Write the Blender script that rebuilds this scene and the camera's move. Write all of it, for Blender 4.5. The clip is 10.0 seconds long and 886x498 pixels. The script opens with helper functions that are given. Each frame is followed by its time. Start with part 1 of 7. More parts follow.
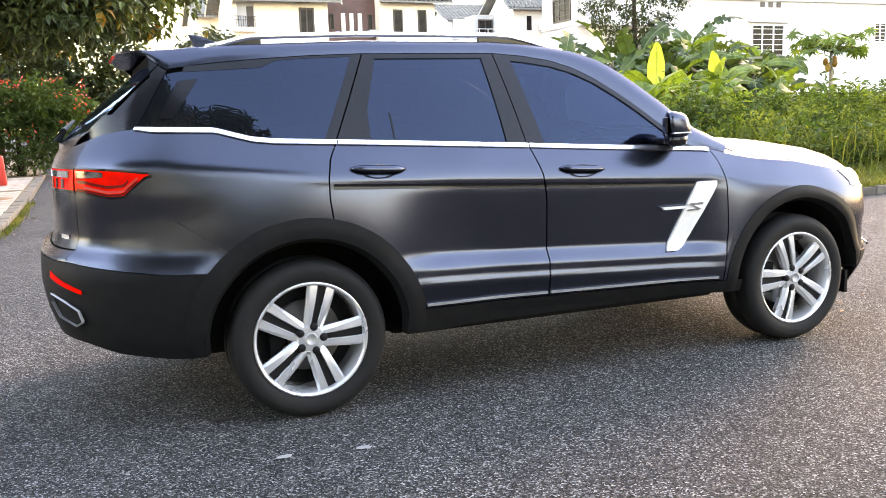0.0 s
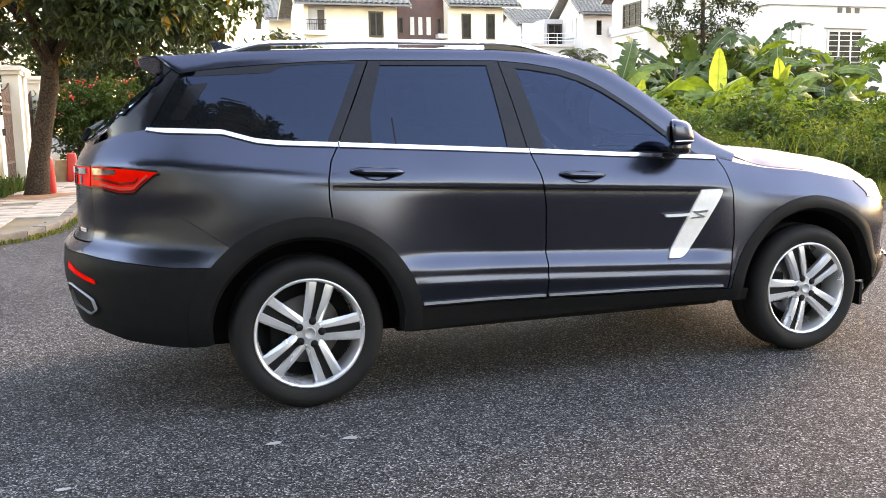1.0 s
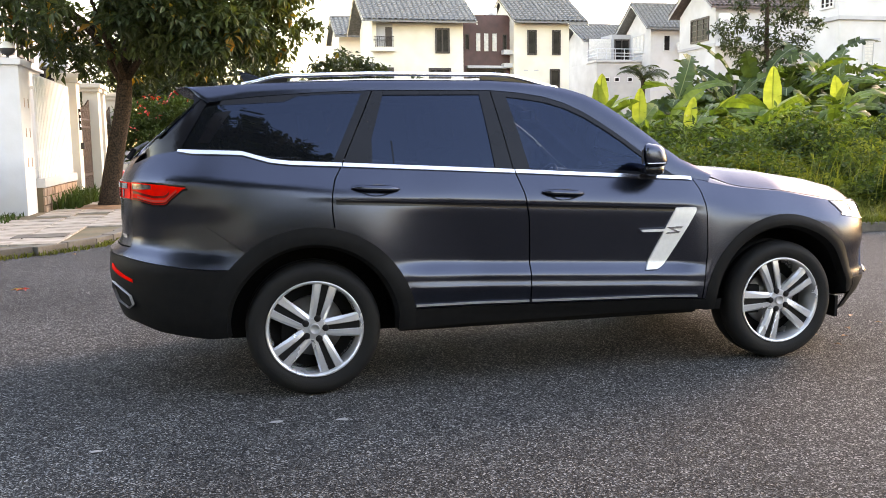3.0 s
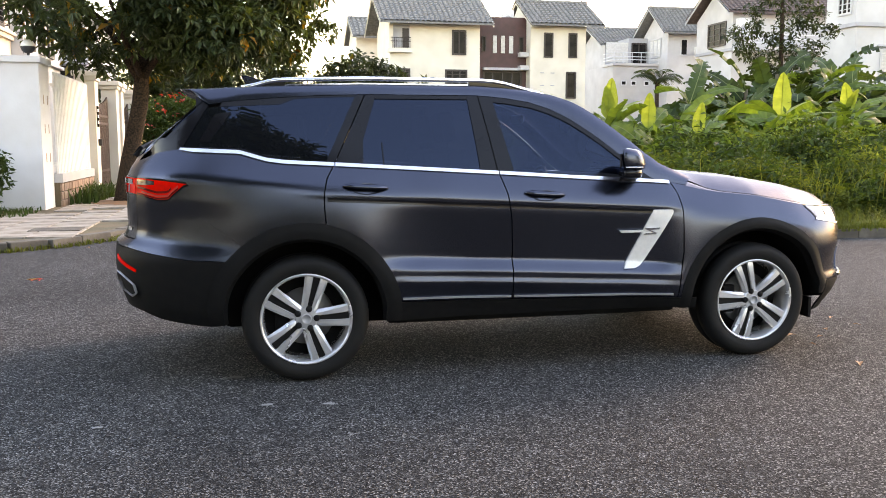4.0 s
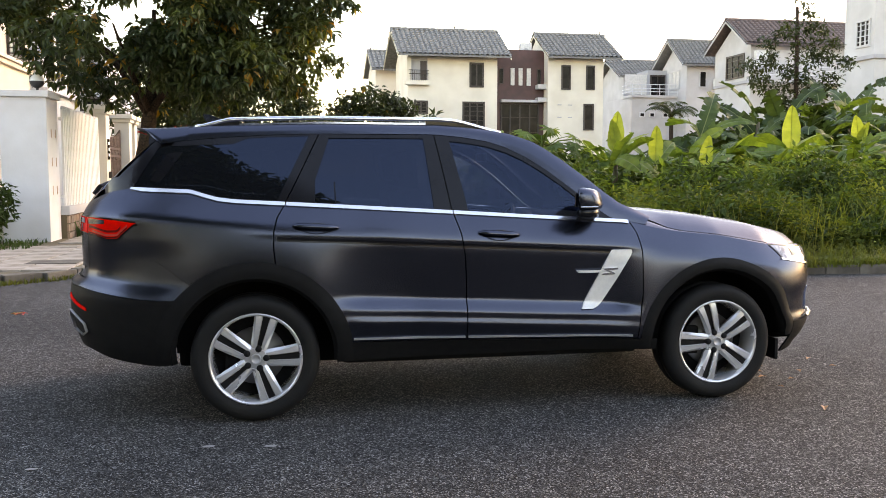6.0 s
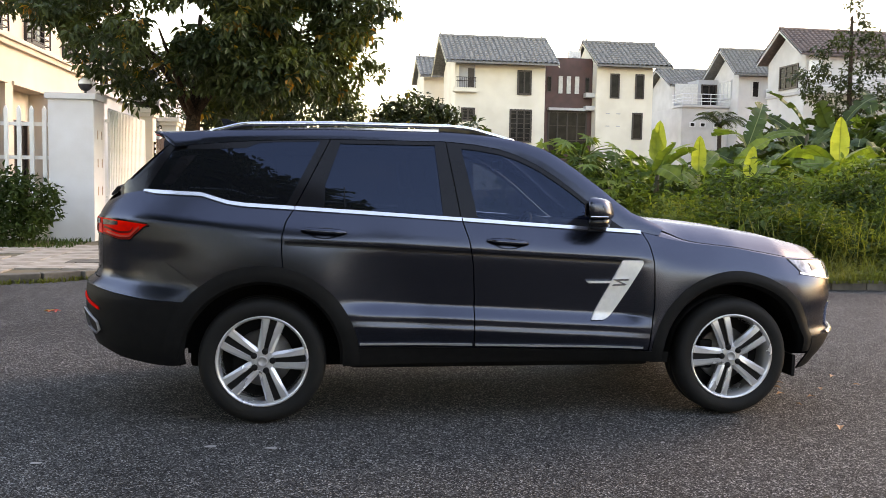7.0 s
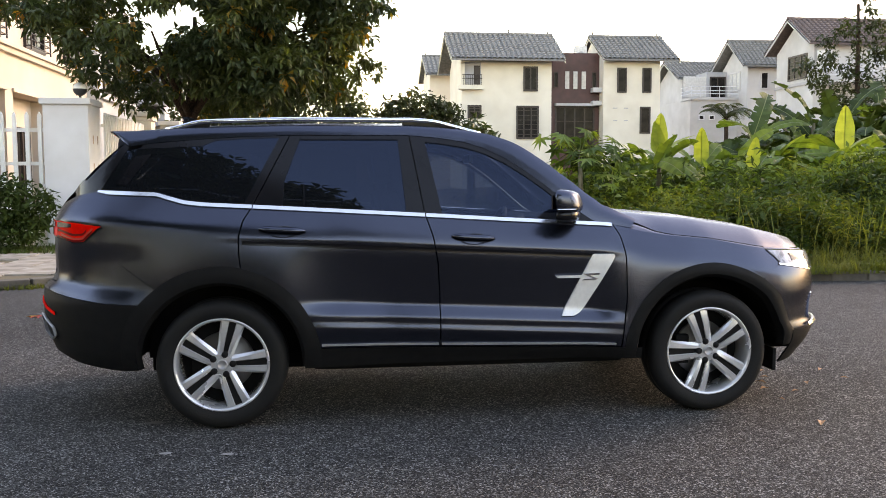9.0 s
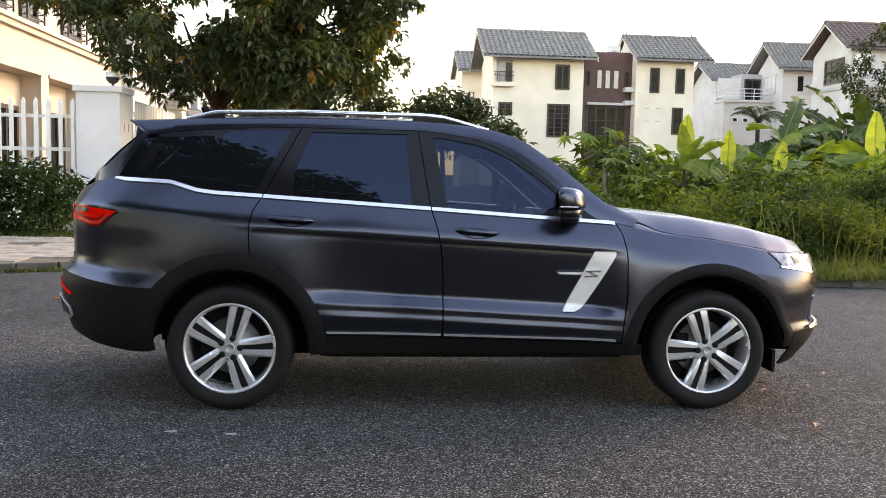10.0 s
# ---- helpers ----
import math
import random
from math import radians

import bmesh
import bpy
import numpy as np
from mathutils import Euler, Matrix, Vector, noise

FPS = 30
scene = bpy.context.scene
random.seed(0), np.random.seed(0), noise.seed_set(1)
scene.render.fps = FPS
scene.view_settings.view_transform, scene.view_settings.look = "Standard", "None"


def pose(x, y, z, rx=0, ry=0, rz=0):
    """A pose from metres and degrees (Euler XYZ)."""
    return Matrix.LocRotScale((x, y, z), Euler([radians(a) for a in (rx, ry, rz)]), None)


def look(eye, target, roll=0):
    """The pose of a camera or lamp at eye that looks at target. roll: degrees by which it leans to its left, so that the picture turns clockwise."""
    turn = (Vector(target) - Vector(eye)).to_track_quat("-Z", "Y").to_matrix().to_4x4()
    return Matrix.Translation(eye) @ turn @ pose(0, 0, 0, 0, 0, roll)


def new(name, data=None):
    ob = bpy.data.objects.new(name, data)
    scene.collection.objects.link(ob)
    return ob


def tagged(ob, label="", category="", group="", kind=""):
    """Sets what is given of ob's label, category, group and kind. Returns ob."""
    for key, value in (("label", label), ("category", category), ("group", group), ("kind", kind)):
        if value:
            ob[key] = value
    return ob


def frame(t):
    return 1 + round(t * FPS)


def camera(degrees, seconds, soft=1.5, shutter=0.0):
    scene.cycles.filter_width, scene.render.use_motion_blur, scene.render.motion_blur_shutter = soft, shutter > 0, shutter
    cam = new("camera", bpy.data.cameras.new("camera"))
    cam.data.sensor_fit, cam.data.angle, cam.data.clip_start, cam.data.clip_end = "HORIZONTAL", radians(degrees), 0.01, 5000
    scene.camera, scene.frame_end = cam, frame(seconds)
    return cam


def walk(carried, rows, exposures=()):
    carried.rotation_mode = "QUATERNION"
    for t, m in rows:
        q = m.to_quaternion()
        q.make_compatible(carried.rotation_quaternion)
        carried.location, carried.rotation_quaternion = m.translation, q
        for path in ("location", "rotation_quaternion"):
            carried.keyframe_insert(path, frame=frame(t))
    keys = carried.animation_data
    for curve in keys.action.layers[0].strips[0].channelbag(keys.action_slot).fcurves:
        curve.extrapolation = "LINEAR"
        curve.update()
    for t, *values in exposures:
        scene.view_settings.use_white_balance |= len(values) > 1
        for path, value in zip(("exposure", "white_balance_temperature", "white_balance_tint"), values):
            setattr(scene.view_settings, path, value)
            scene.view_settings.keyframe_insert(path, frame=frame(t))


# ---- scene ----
cam = camera(53.6, 10.0, soft=0.6)
PATH = [
    (0, (-0.926, -4.732, 1.324), (-0.166, -2.905, 1.035), -1.9),
    (0.5, (-0.752, -4.84, 1.332), (-0.113, -2.963, 1.065), -1.3),
    (1, (-0.658, -4.972, 1.322), (-0.041, -3.09, 1.045), -1.1),
    (1.5, (-0.645, -5.142, 1.331), (-0.084, -3.24, 1.075), -1.4),
    (2, (-0.536, -5.305, 1.332), (-0.027, -3.387, 1.077), -1.4),
    (2.5, (-0.415, -5.466, 1.354), (0.053, -3.538, 1.097), -0.1),
    (3, (-0.422, -5.612, 1.362), (0.047, -3.683, 1.119), -0.8),
    (4.5, (-0.227, -5.991, 1.37), (0.192, -4.051, 1.129), 0.2),
    (5, (-0.136, -6.0, 1.379), (0.283, -4.06, 1.135), -0.3),
    (5.5, (-0.022, -5.951, 1.41), (0.397, -4.006, 1.214), -0.4),
    (7, (0.323, -5.986, 1.422), (0.601, -4.012, 1.265), 1.0),
    (7.5, (0.427, -6.007, 1.417), (0.691, -4.03, 1.268), 0.4),
    (8, (0.498, -5.957, 1.406), (0.76, -3.98, 1.257), -0.8),
    (8.5, (0.579, -5.898, 1.406), (0.842, -3.922, 1.253), -0.2),
    (9, (0.626, -5.876, 1.399), (0.874, -3.898, 1.239), -0.2),
    (9.5, (0.693, -5.917, 1.394), (0.925, -3.937, 1.235), 0.4),
    (10, (0.754, -6.007, 1.395), (0.937, -4.023, 1.225), 1.3),
]
walk(cam, [(t, look(eye, target, roll)) for t, eye, target, roll in PATH], exposures=[(t, e + 0.45, 10500, 26) for t, e in ((0, 3.5), (0.5, 2.75), (1, 3.2), (1.5, 2.85), (2, 2.77), (2.5, 2.72), (3, 2.78), (4.5, 2.55), (5, 2.5), (5.5, 2.4), (7, 2.3), (8, 2.26), (9, 2.28), (10, 2.42))])

# ---- daylight ----
SUN_DIR = Vector((0.78, 0.44, 0.36)).normalized()      # towards the hazy sun, beyond the lot
world = bpy.data.worlds.new("sky")
scene.world = world
world.use_nodes = True
wn = world.node_tree
sky = wn.nodes.new("ShaderNodeTexSky")
sky.sky_type = "NISHITA"
sky.sun_disc = False
sky.sun_elevation = math.asin(SUN_DIR.z)
sky.sun_rotation = math.atan2(SUN_DIR.x, SUN_DIR.y)
sky.air_density, sky.dust_density, sky.ozone_density = 1.3, 0.5, 3.2
wn.links.new(sky.outputs[0], wn.nodes["Background"].inputs[0])
wn.nodes["Background"].inputs[1].default_value = 0.15
sun_data = bpy.data.lights.new("sun", "SUN")
sun_data.energy, sun_data.angle, sun_data.color = 0.31, radians(20), (1.0, 0.78, 0.55)
sun = new("sun", sun_data)
sun.matrix_world = look(SUN_DIR * 60, (0, 0, 0))

# ---- small helpers ----
def mat(name, col, rough=0.6, metal=0.0, col2=None, scale=6.0, detail=5.0, bump=0.0, bscale=60.0, spec=0.5,
        spread=(0.35, 0.65), vary=0.0, coat=0.0, rvar=0.0, trans=0.0):
    """A surface with a coarse and a fine noise in colour, roughness and relief."""
    m = bpy.data.materials.new(name)
    m.use_nodes = True
    n, l = m.node_tree.nodes, m.node_tree.links
    b = n["Principled BSDF"]
    b.inputs["Roughness"].default_value, b.inputs["Metallic"].default_value = rough, metal
    b.inputs["Specular IOR Level"].default_value, b.inputs["Coat Weight"].default_value = spec, coat
    tc = n.new("ShaderNodeTexCoord")
    src = tc.outputs["Object"]
    if col2 is None:
        col2 = tuple(c * 0.8 for c in col)
    big = n.new("ShaderNodeTexNoise")
    big.inputs["Scale"].default_value, big.inputs["Detail"].default_value = scale, detail
    l.new(src, big.inputs["Vector"])
    ramp = n.new("ShaderNodeMapRange")
    ramp.inputs["From Min"].default_value, ramp.inputs["From Max"].default_value = spread
    l.new(big.outputs["Fac"], ramp.inputs["Value"])
    mix = n.new("ShaderNodeMix")
    mix.data_type = "RGBA"
    mix.inputs["A"].default_value, mix.inputs["B"].default_value = (*col, 1), (*col2, 1)
    l.new(ramp.outputs[0], mix.inputs["Factor"])
    out = mix.outputs["Result"]
    if vary:
        info, hsv, val = n.new("ShaderNodeObjectInfo"), n.new("ShaderNodeHueSaturation"), n.new("ShaderNodeMapRange")
        geo, add = n.new("ShaderNodeNewGeometry"), n.new("ShaderNodeMath")
        add.operation = "ADD"
        l.new(info.outputs["Random"], add.inputs[0]), l.new(geo.outputs["Random Per Island"], add.inputs[1])
        val.inputs["From Max"].default_value = 2.0
        val.inputs["To Min"].default_value, val.inputs["To Max"].default_value = 1 - vary, 1 + vary
        l.new(add.outputs[0], val.inputs["Value"]), l.new(val.outputs[0], hsv.inputs["Value"])
        l.new(out, hsv.inputs["Color"])
        out = hsv.outputs[0]
    l.new(out, b.inputs["Base Color"])
    if rvar:
        rr = n.new("ShaderNodeMapRange")
        rr.inputs["To Min"].default_value, rr.inputs["To Max"].default_value = rough - rvar, rough + rvar
        l.new(big.outputs["Fac"], rr.inputs["Value"]), l.new(rr.outputs[0], b.inputs["Roughness"])
    if bump:
        fine, bp = n.new("ShaderNodeTexNoise"), n.new("ShaderNodeBump")
        fine.inputs["Scale"].default_value, fine.inputs["Detail"].default_value = bscale, 3.0
        l.new(src, fine.inputs["Vector"])
        bp.inputs["Strength"].default_value, bp.inputs["Distance"].default_value = bump, 0.01
        l.new(fine.outputs["Fac"], bp.inputs["Height"]), l.new(bp.outputs[0], b.inputs["Normal"])
    if trans:
        tl, ms = n.new("ShaderNodeBsdfTranslucent"), n.new("ShaderNodeMixShader")
        br = n.new("ShaderNodeMix")
        br.data_type, br.blend_type = "RGBA", "MULTIPLY"
        br.inputs["Factor"].default_value = 1.0
        br.inputs["B"].default_value = (1.6, 1.5, 0.5, 1)
        l.new(out, br.inputs["A"]), l.new(br.outputs["Result"], tl.inputs["Color"])
        ms.inputs[0].default_value = trans
        l.new(b.outputs[0], ms.inputs[1]), l.new(tl.outputs[0], ms.inputs[2])
        l.new(ms.outputs[0], n["Material Output"].inputs["Surface"])
    return m


def glass(name, tint, rough=0.02, clear=0.5, ior=1.6):
    """Tinted glass: a clear tinted pane under a mirror whose strength follows Fresnel."""
    m = bpy.data.materials.new(name)
    m.use_nodes = True
    n, l = m.node_tree.nodes, m.node_tree.links
    n.remove(n["Principled BSDF"])
    tr, df, gl = n.new("ShaderNodeBsdfTransparent"), n.new("ShaderNodeBsdfDiffuse"), n.new("ShaderNodeBsdfGlossy")
    fr, m1, m2 = n.new("ShaderNodeFresnel"), n.new("ShaderNodeMixShader"), n.new("ShaderNodeMixShader")
    tr.inputs[0].default_value, df.inputs[0].default_value = (*tint, 1), (0.006, 0.007, 0.009, 1)
    gl.inputs["Roughness"].default_value, fr.inputs["IOR"].default_value = rough, ior
    # blue put into the mirror's colour to deepen the reflected sky
    gl.inputs["Color"].default_value = (0.40, 0.57, 0.88, 1)
    m1.inputs[0].default_value = clear
    l.new(df.outputs[0], m1.inputs[1]), l.new(tr.outputs[0], m1.inputs[2])
    l.new(fr.outputs[0], m2.inputs[0]), l.new(m1.outputs[0], m2.inputs[1]), l.new(gl.outputs[0], m2.inputs[2])
    l.new(m2.outputs[0], n["Material Output"].inputs["Surface"])
    return m


def mesh_of(name, bm, material, smooth=False):
    me = bpy.data.meshes.new(name)
    bm.to_mesh(me)
    bm.free()
    me.materials.append(material)
    if smooth:
        for p in me.polygons:
            p.use_smooth = True
    return me


def thing(name, label, category, loc=(0, 0, 0), group="", kind=""):
    ob = new(name)
    ob.empty_display_size = 0.1
    ob.location = loc
    return tagged(ob, label, category, group, kind)


def part(name, bm, material, parent, label="", smooth=False):
    """One mesh object under a thing or a part."""
    ob = new(name, mesh_of(name, bm, material, smooth))
    ob.parent = parent
    return tagged(ob, label)


def single(name, bm, material, label, category, group="", kind="", smooth=False):
    return tagged(new(name, mesh_of(name, bm, material, smooth)), label, category, group, kind)


def box(bm, x0, x1, y0, y1, z0, z1, bevel=0.0, m=None):
    vs = [bm.verts.new((x, y, z)) for x in (x0, x1) for y in (y0, y1) for z in (z0, z1)]
    fs = [bm.faces.new([vs[i] for i in q]) for q in ((0, 1, 3, 2), (4, 6, 7, 5), (0, 4, 5, 1), (2, 3, 7, 6), (0, 2, 6, 4), (1, 5, 7, 3))]
    made = vs
    if bevel:
        es = list({e for f in fs for e in f.edges})
        r = bmesh.ops.bevel(bm, geom=es, offset=bevel, segments=2, affect="EDGES", profile=0.6)
        made = list({v for f in r["faces"] for v in f.verts} | {v for v in vs if v.is_valid})
    if m is not None:
        bmesh.ops.transform(bm, matrix=m, verts=made)
    return bm


def boxed(*a, **k):
    return box(bmesh.new(), *a, **k)


def tube(bm, pts, radii, sides=8, cap=True):
    """A round bar along points; radii: one or one a point."""
    pts = [Vector(p) for p in pts]
    if not hasattr(radii, "__len__"):
        radii = [radii] * len(pts)
    rings = []
    for i, p in enumerate(pts):
        d = (pts[min(i + 1, len(pts) - 1)] - pts[max(i - 1, 0)]).normalized()
        a = d.cross(Vector((0, 0, 1)) if abs(d.z) < 0.9 else Vector((1, 0, 0))).normalized()
        b = d.cross(a)
        rings.append([bm.verts.new(p + radii[i] * (math.cos(6.2832 * k / sides) * a + math.sin(6.2832 * k / sides) * b)) for k in range(sides)])
    for r, s in zip(rings, rings[1:]):
        for k in range(sides):
            bm.faces.new((r[k], r[(k + 1) % sides], s[(k + 1) % sides], s[k]))
    if cap:
        bm.faces.new(rings[0][::-1]), bm.faces.new(rings[-1])
    return bm


def lathe(bm, profile, n=48, axis="y", close=False):
    """Turns (radius, along) pairs round an axis."""
    rings = []
    for k in range(n):
        c, s = math.cos(6.283185 * k / n), math.sin(6.283185 * k / n)
        rings.append([bm.verts.new((r * c, h, r * s) if axis == "y" else (r * c, r * s, h)) for r, h in profile])
    last = len(profile) if close else len(profile) - 1
    for k in range(n):
        a, b = rings[k], rings[(k + 1) % n]
        for i in range(last):
            j = (i + 1) % len(profile)
            if (a[i].co - b[i].co).length < 1e-7 and (a[j].co - b[j].co).length < 1e-7:
                continue
            bm.faces.new((a[i], a[j], b[j], b[i]))
    bmesh.ops.remove_doubles(bm, verts=bm.verts[:], dist=1e-6)
    return bm


def prism(bm, outline, y0, y1, m=None):
    """A flat outline in x and z, given depth from y0 to y1."""
    a = [bm.verts.new((x, y0, z)) for x, z in outline]
    b = [bm.verts.new((x, y1, z)) for x, z in outline]
    bm.faces.new(a), bm.faces.new(b[::-1])
    for i in range(len(a)):
        j = (i + 1) % len(a)
        bm.faces.new((a[j], a[i], b[i], b[j]))
    bmesh.ops.recalc_face_normals(bm, faces=bm.faces[:])
    if m is not None:
        bmesh.ops.transform(bm, matrix=m, verts=a + b)
    return bm


def lerp(table, x):
    """Straight lines through (x, value) pairs."""
    return float(np.interp(x, [p[0] for p in table], [p[1] for p in table]))


def smooth01(t):
    t = min(1.0, max(0.0, t))
    return t * t * (3 - 2 * t)


# ---- materials ----
M_PLASTER_CREAM = mat("cream_plaster", (0.70, 0.645, 0.545), 0.85, col2=(0.62, 0.56, 0.465), scale=0.7, bump=0.1, bscale=30)
M_PLASTER_WHITE = mat("white_plaster", (0.51, 0.505, 0.50), 0.85, col2=(0.43, 0.425, 0.42), scale=0.8, bump=0.1, bscale=30)
M_PLASTER_GREY = mat("grey_plaster", (0.40, 0.40, 0.41), 0.85, col2=(0.33, 0.33, 0.34), scale=0.8)
M_PEACH = mat("peach_plaster", (0.60, 0.51, 0.42), 0.85, col2=(0.53, 0.44, 0.36), scale=0.7, bump=0.1, bscale=30)
M_WHITEWALL = mat("white_wall_paint", (0.66, 0.65, 0.65), 0.8, col2=(0.58, 0.56, 0.545), scale=1.3, bump=0.15, bscale=25)
M_MAROON = mat("maroon_tiles", (0.085, 0.032, 0.03), 0.55, col2=(0.06, 0.025, 0.022), scale=2)
M_ROOF = mat("grey_roof_tile", (0.215, 0.208, 0.195), 0.85, col2=(0.140, 0.136, 0.128), scale=5, vary=0.2, spec=0.2)
M_ROOF_RED = mat("brown_roof_tile", (0.15, 0.11, 0.10), 0.8, col2=(0.09, 0.07, 0.068), scale=5, vary=0.2, spec=0.2)
M_DARKWOOD = mat("dark_brown_frame", (0.035, 0.024, 0.02), 0.5)
M_PANE = mat("house_window_pane", (0.006, 0.0065, 0.008), 0.15, col2=(0.025, 0.023, 0.021), scale=1.5, spec=0.08)
M_CURTAIN = mat("striped_blind", (0.62, 0.60, 0.56), 0.8)
M_WHITEMETAL = mat("white_painted_iron", (0.80, 0.79, 0.77), 0.45, col2=(0.70, 0.68, 0.64), scale=3)
M_GATE = mat("brown_iron_gate", (0.085, 0.048, 0.034), 0.5, col2=(0.055, 0.032, 0.022), scale=4)
M_STONE = mat("rubble_stone", (0.36, 0.24, 0.17), 0.85, col2=(0.24, 0.16, 0.11), scale=6, bump=0.4, bscale=25, vary=0.25)
M_BARK = mat("bark", (0.065, 0.043, 0.030), 0.9, col2=(0.018, 0.013, 0.010), scale=30, bump=1.0, bscale=40, spec=0.1)
M_LEAF = mat("tree_leaf", (0.023, 0.039, 0.015), 0.5, col2=(0.064, 0.082, 0.021), scale=0.9, spread=(0.42, 0.72), vary=0.55, trans=0.28, spec=0.35)
M_LEAF_YELLOW = mat("yellowing_leaf", (0.22, 0.19, 0.03), 0.5, col2=(0.30, 0.13, 0.02), scale=2, vary=0.3, trans=0.4)
M_SHRUB = mat("shrub_leaf", (0.028, 0.056, 0.017), 0.7, col2=(0.050, 0.086, 0.024), scale=1.2, vary=0.5, trans=0.35, spec=0.2)
M_WEED = mat("weed_leaf", (0.034, 0.062, 0.015), 0.8, spec=0.1, col2=(0.105, 0.128, 0.032), scale=1.1, spread=(0.4, 0.6), vary=0.65, trans=0.35)
M_GRASS = mat("grass_blade", (0.066, 0.095, 0.025), 0.75, spec=0.15, col2=(0.15, 0.15, 0.05), scale=0.8, vary=0.45, trans=0.4)
M_BANANA = mat("banana_leaf", (0.052, 0.096, 0.026), 0.58, spec=0.2, col2=(0.125, 0.180, 0.042), scale=1.2, vary=0.5, trans=0.4)
# darker leaf colour, for the banana clump at the back
M_BANANA_DARK = mat("dark_banana_leaf", (0.024, 0.046, 0.018), 0.6, spec=0.15, col2=(0.050, 0.080, 0.028), scale=1.2, vary=0.5, trans=0.25)
M_BANANA_YOUNG = mat("young_banana_leaf", (0.17, 0.23, 0.055), 0.5, col2=(0.23, 0.28, 0.075), scale=5, vary=0.15, trans=0.45)
M_BANANA_STEM = mat("banana_stem", (0.075, 0.085, 0.032), 0.6, col2=(0.07, 0.042, 0.02), scale=4)
M_FLOWER = mat("red_blossom", (0.50, 0.05, 0.04), 0.5, vary=0.3, trans=0.3)
M_FLOWER_WHITE = mat("white_blossom", (0.75, 0.75, 0.72), 0.5)
M_SOIL = mat("soil", (0.14, 0.10, 0.06), 0.95, col2=(0.09, 0.075, 0.04), scale=2, bump=0.8, bscale=15)
M_KERB = mat("weathered_kerb", (0.12, 0.105, 0.085), 0.9, col2=(0.07, 0.06, 0.05), scale=5, bump=0.5, bscale=40, vary=0.15)
M_TILE = mat("pavement_tile", (0.35, 0.31, 0.265), 0.85, col2=(0.20, 0.165, 0.13), scale=3, bump=0.25, bscale=50, vary=0.15)
M_REDBAG = mat("red_plastic", (0.62, 0.03, 0.02), 0.4)
M_CARD = mat("cardboard", (0.36, 0.24, 0.14), 0.85)
M_BLACKMETAL = mat("dark_iron", (0.03, 0.028, 0.027), 0.5)
M_LAMPGLASS = mat("opal_glass", (0.75, 0.72, 0.66), 0.25)
M_BALUSTRADE = mat("white_rail", (0.66, 0.66, 0.67), 0.5)
M_AC = mat("air_conditioner_white", (0.66, 0.66, 0.65), 0.5)


def asphalt():
    m = bpy.data.materials.new("asphalt")
    m.use_nodes = True
    n, l = m.node_tree.nodes, m.node_tree.links
    b = n["Principled BSDF"]
    tc = n.new("ShaderNodeTexCoord")
    vor = n.new("ShaderNodeTexVoronoi")
    vor.inputs["Scale"].default_value = 140.0
    l.new(tc.outputs["Object"], vor.inputs["Vector"])
    sep = n.new("ShaderNodeSeparateColor")
    l.new(vor.outputs["Color"], sep.inputs[0])
    r1 = n.new("ShaderNodeValToRGB")
    e = r1.color_ramp.elements
    e[0].position, e[0].color = 0.0, (0.013, 0.013, 0.013, 1)
    e[1].position, e[1].color = 1.0, (0.25, 0.246, 0.238, 1)
    a = r1.color_ramp.elements.new(0.55)
    a.color = (0.036, 0.036, 0.0357, 1)
    a = r1.color_ramp.elements.new(0.85)
    a.color = (0.092, 0.091, 0.089, 1)
    l.new(sep.outputs[0], r1.inputs[0])
    big = n.new("ShaderNodeTexNoise")
    big.inputs["Scale"].default_value, big.inputs["Detail"].default_value = 0.55, 6.0
    l.new(tc.outputs["Object"], big.inputs["Vector"])
    mr = n.new("ShaderNodeMapRange")
    mr.inputs["From Min"].default_value, mr.inputs["From Max"].default_value = 0.3, 0.7
    mr.inputs["To Min"].default_value, mr.inputs["To Max"].default_value = 0.78, 1.22
    l.new(big.outputs["Fac"], mr.inputs[0])
    mid = n.new("ShaderNodeTexNoise")
    mid.inputs["Scale"].default_value, mid.inputs["Detail"].default_value = 9.0, 4.0
    l.new(tc.outputs["Object"], mid.inputs["Vector"])
    mr2 = n.new("ShaderNodeMapRange")
    mr2.inputs["From Min"].default_value, mr2.inputs["From Max"].default_value = 0.3, 0.7
    mr2.inputs["To Min"].default_value, mr2.inputs["To Max"].default_value = 0.85, 1.15
    l.new(mid.outputs["Fac"], mr2.inputs[0])
    mul = n.new("ShaderNodeMath")
    mul.operation = "MULTIPLY"
    l.new(mr.outputs[0], mul.inputs[0]), l.new(mr2.outputs[0], mul.inputs[1])
    hsv = n.new("ShaderNodeHueSaturation")
    l.new(r1.outputs[0], hsv.inputs["Color"]), l.new(mul.outputs[0], hsv.inputs["Value"])
    l.new(hsv.outputs[0], b.inputs["Base Color"])
    b.inputs["Roughness"].default_value = 0.85
    b.inputs["Specular IOR Level"].default_value = 0.06
    bp = n.new("ShaderNodeBump")
    bp.inputs["Strength"].default_value, bp.inputs["Distance"].default_value = 0.7, 0.006
    l.new(vor.outputs["Distance"], bp.inputs["Height"]), l.new(bp.outputs[0], b.inputs["Normal"])
    return m


M_ASPHALT = asphalt()

# ---- ground, kerbs, pavement ----
def sheet(bm, pts, z):
    f = bm.faces.new([bm.verts.new((x, y, z)) for x, y in pts])
    if f.normal.z < 0:
        f.normal_flip()
    return bm


bm = bmesh.new()
sheet(bm, [(-1500, -1500), (1500, -1500), (1500, 1500), (-1500, 1500)], 0.0)
ground = single("road", bm, M_ASPHALT, "worn grey asphalt road with pale stone chips", "road", kind="structure")

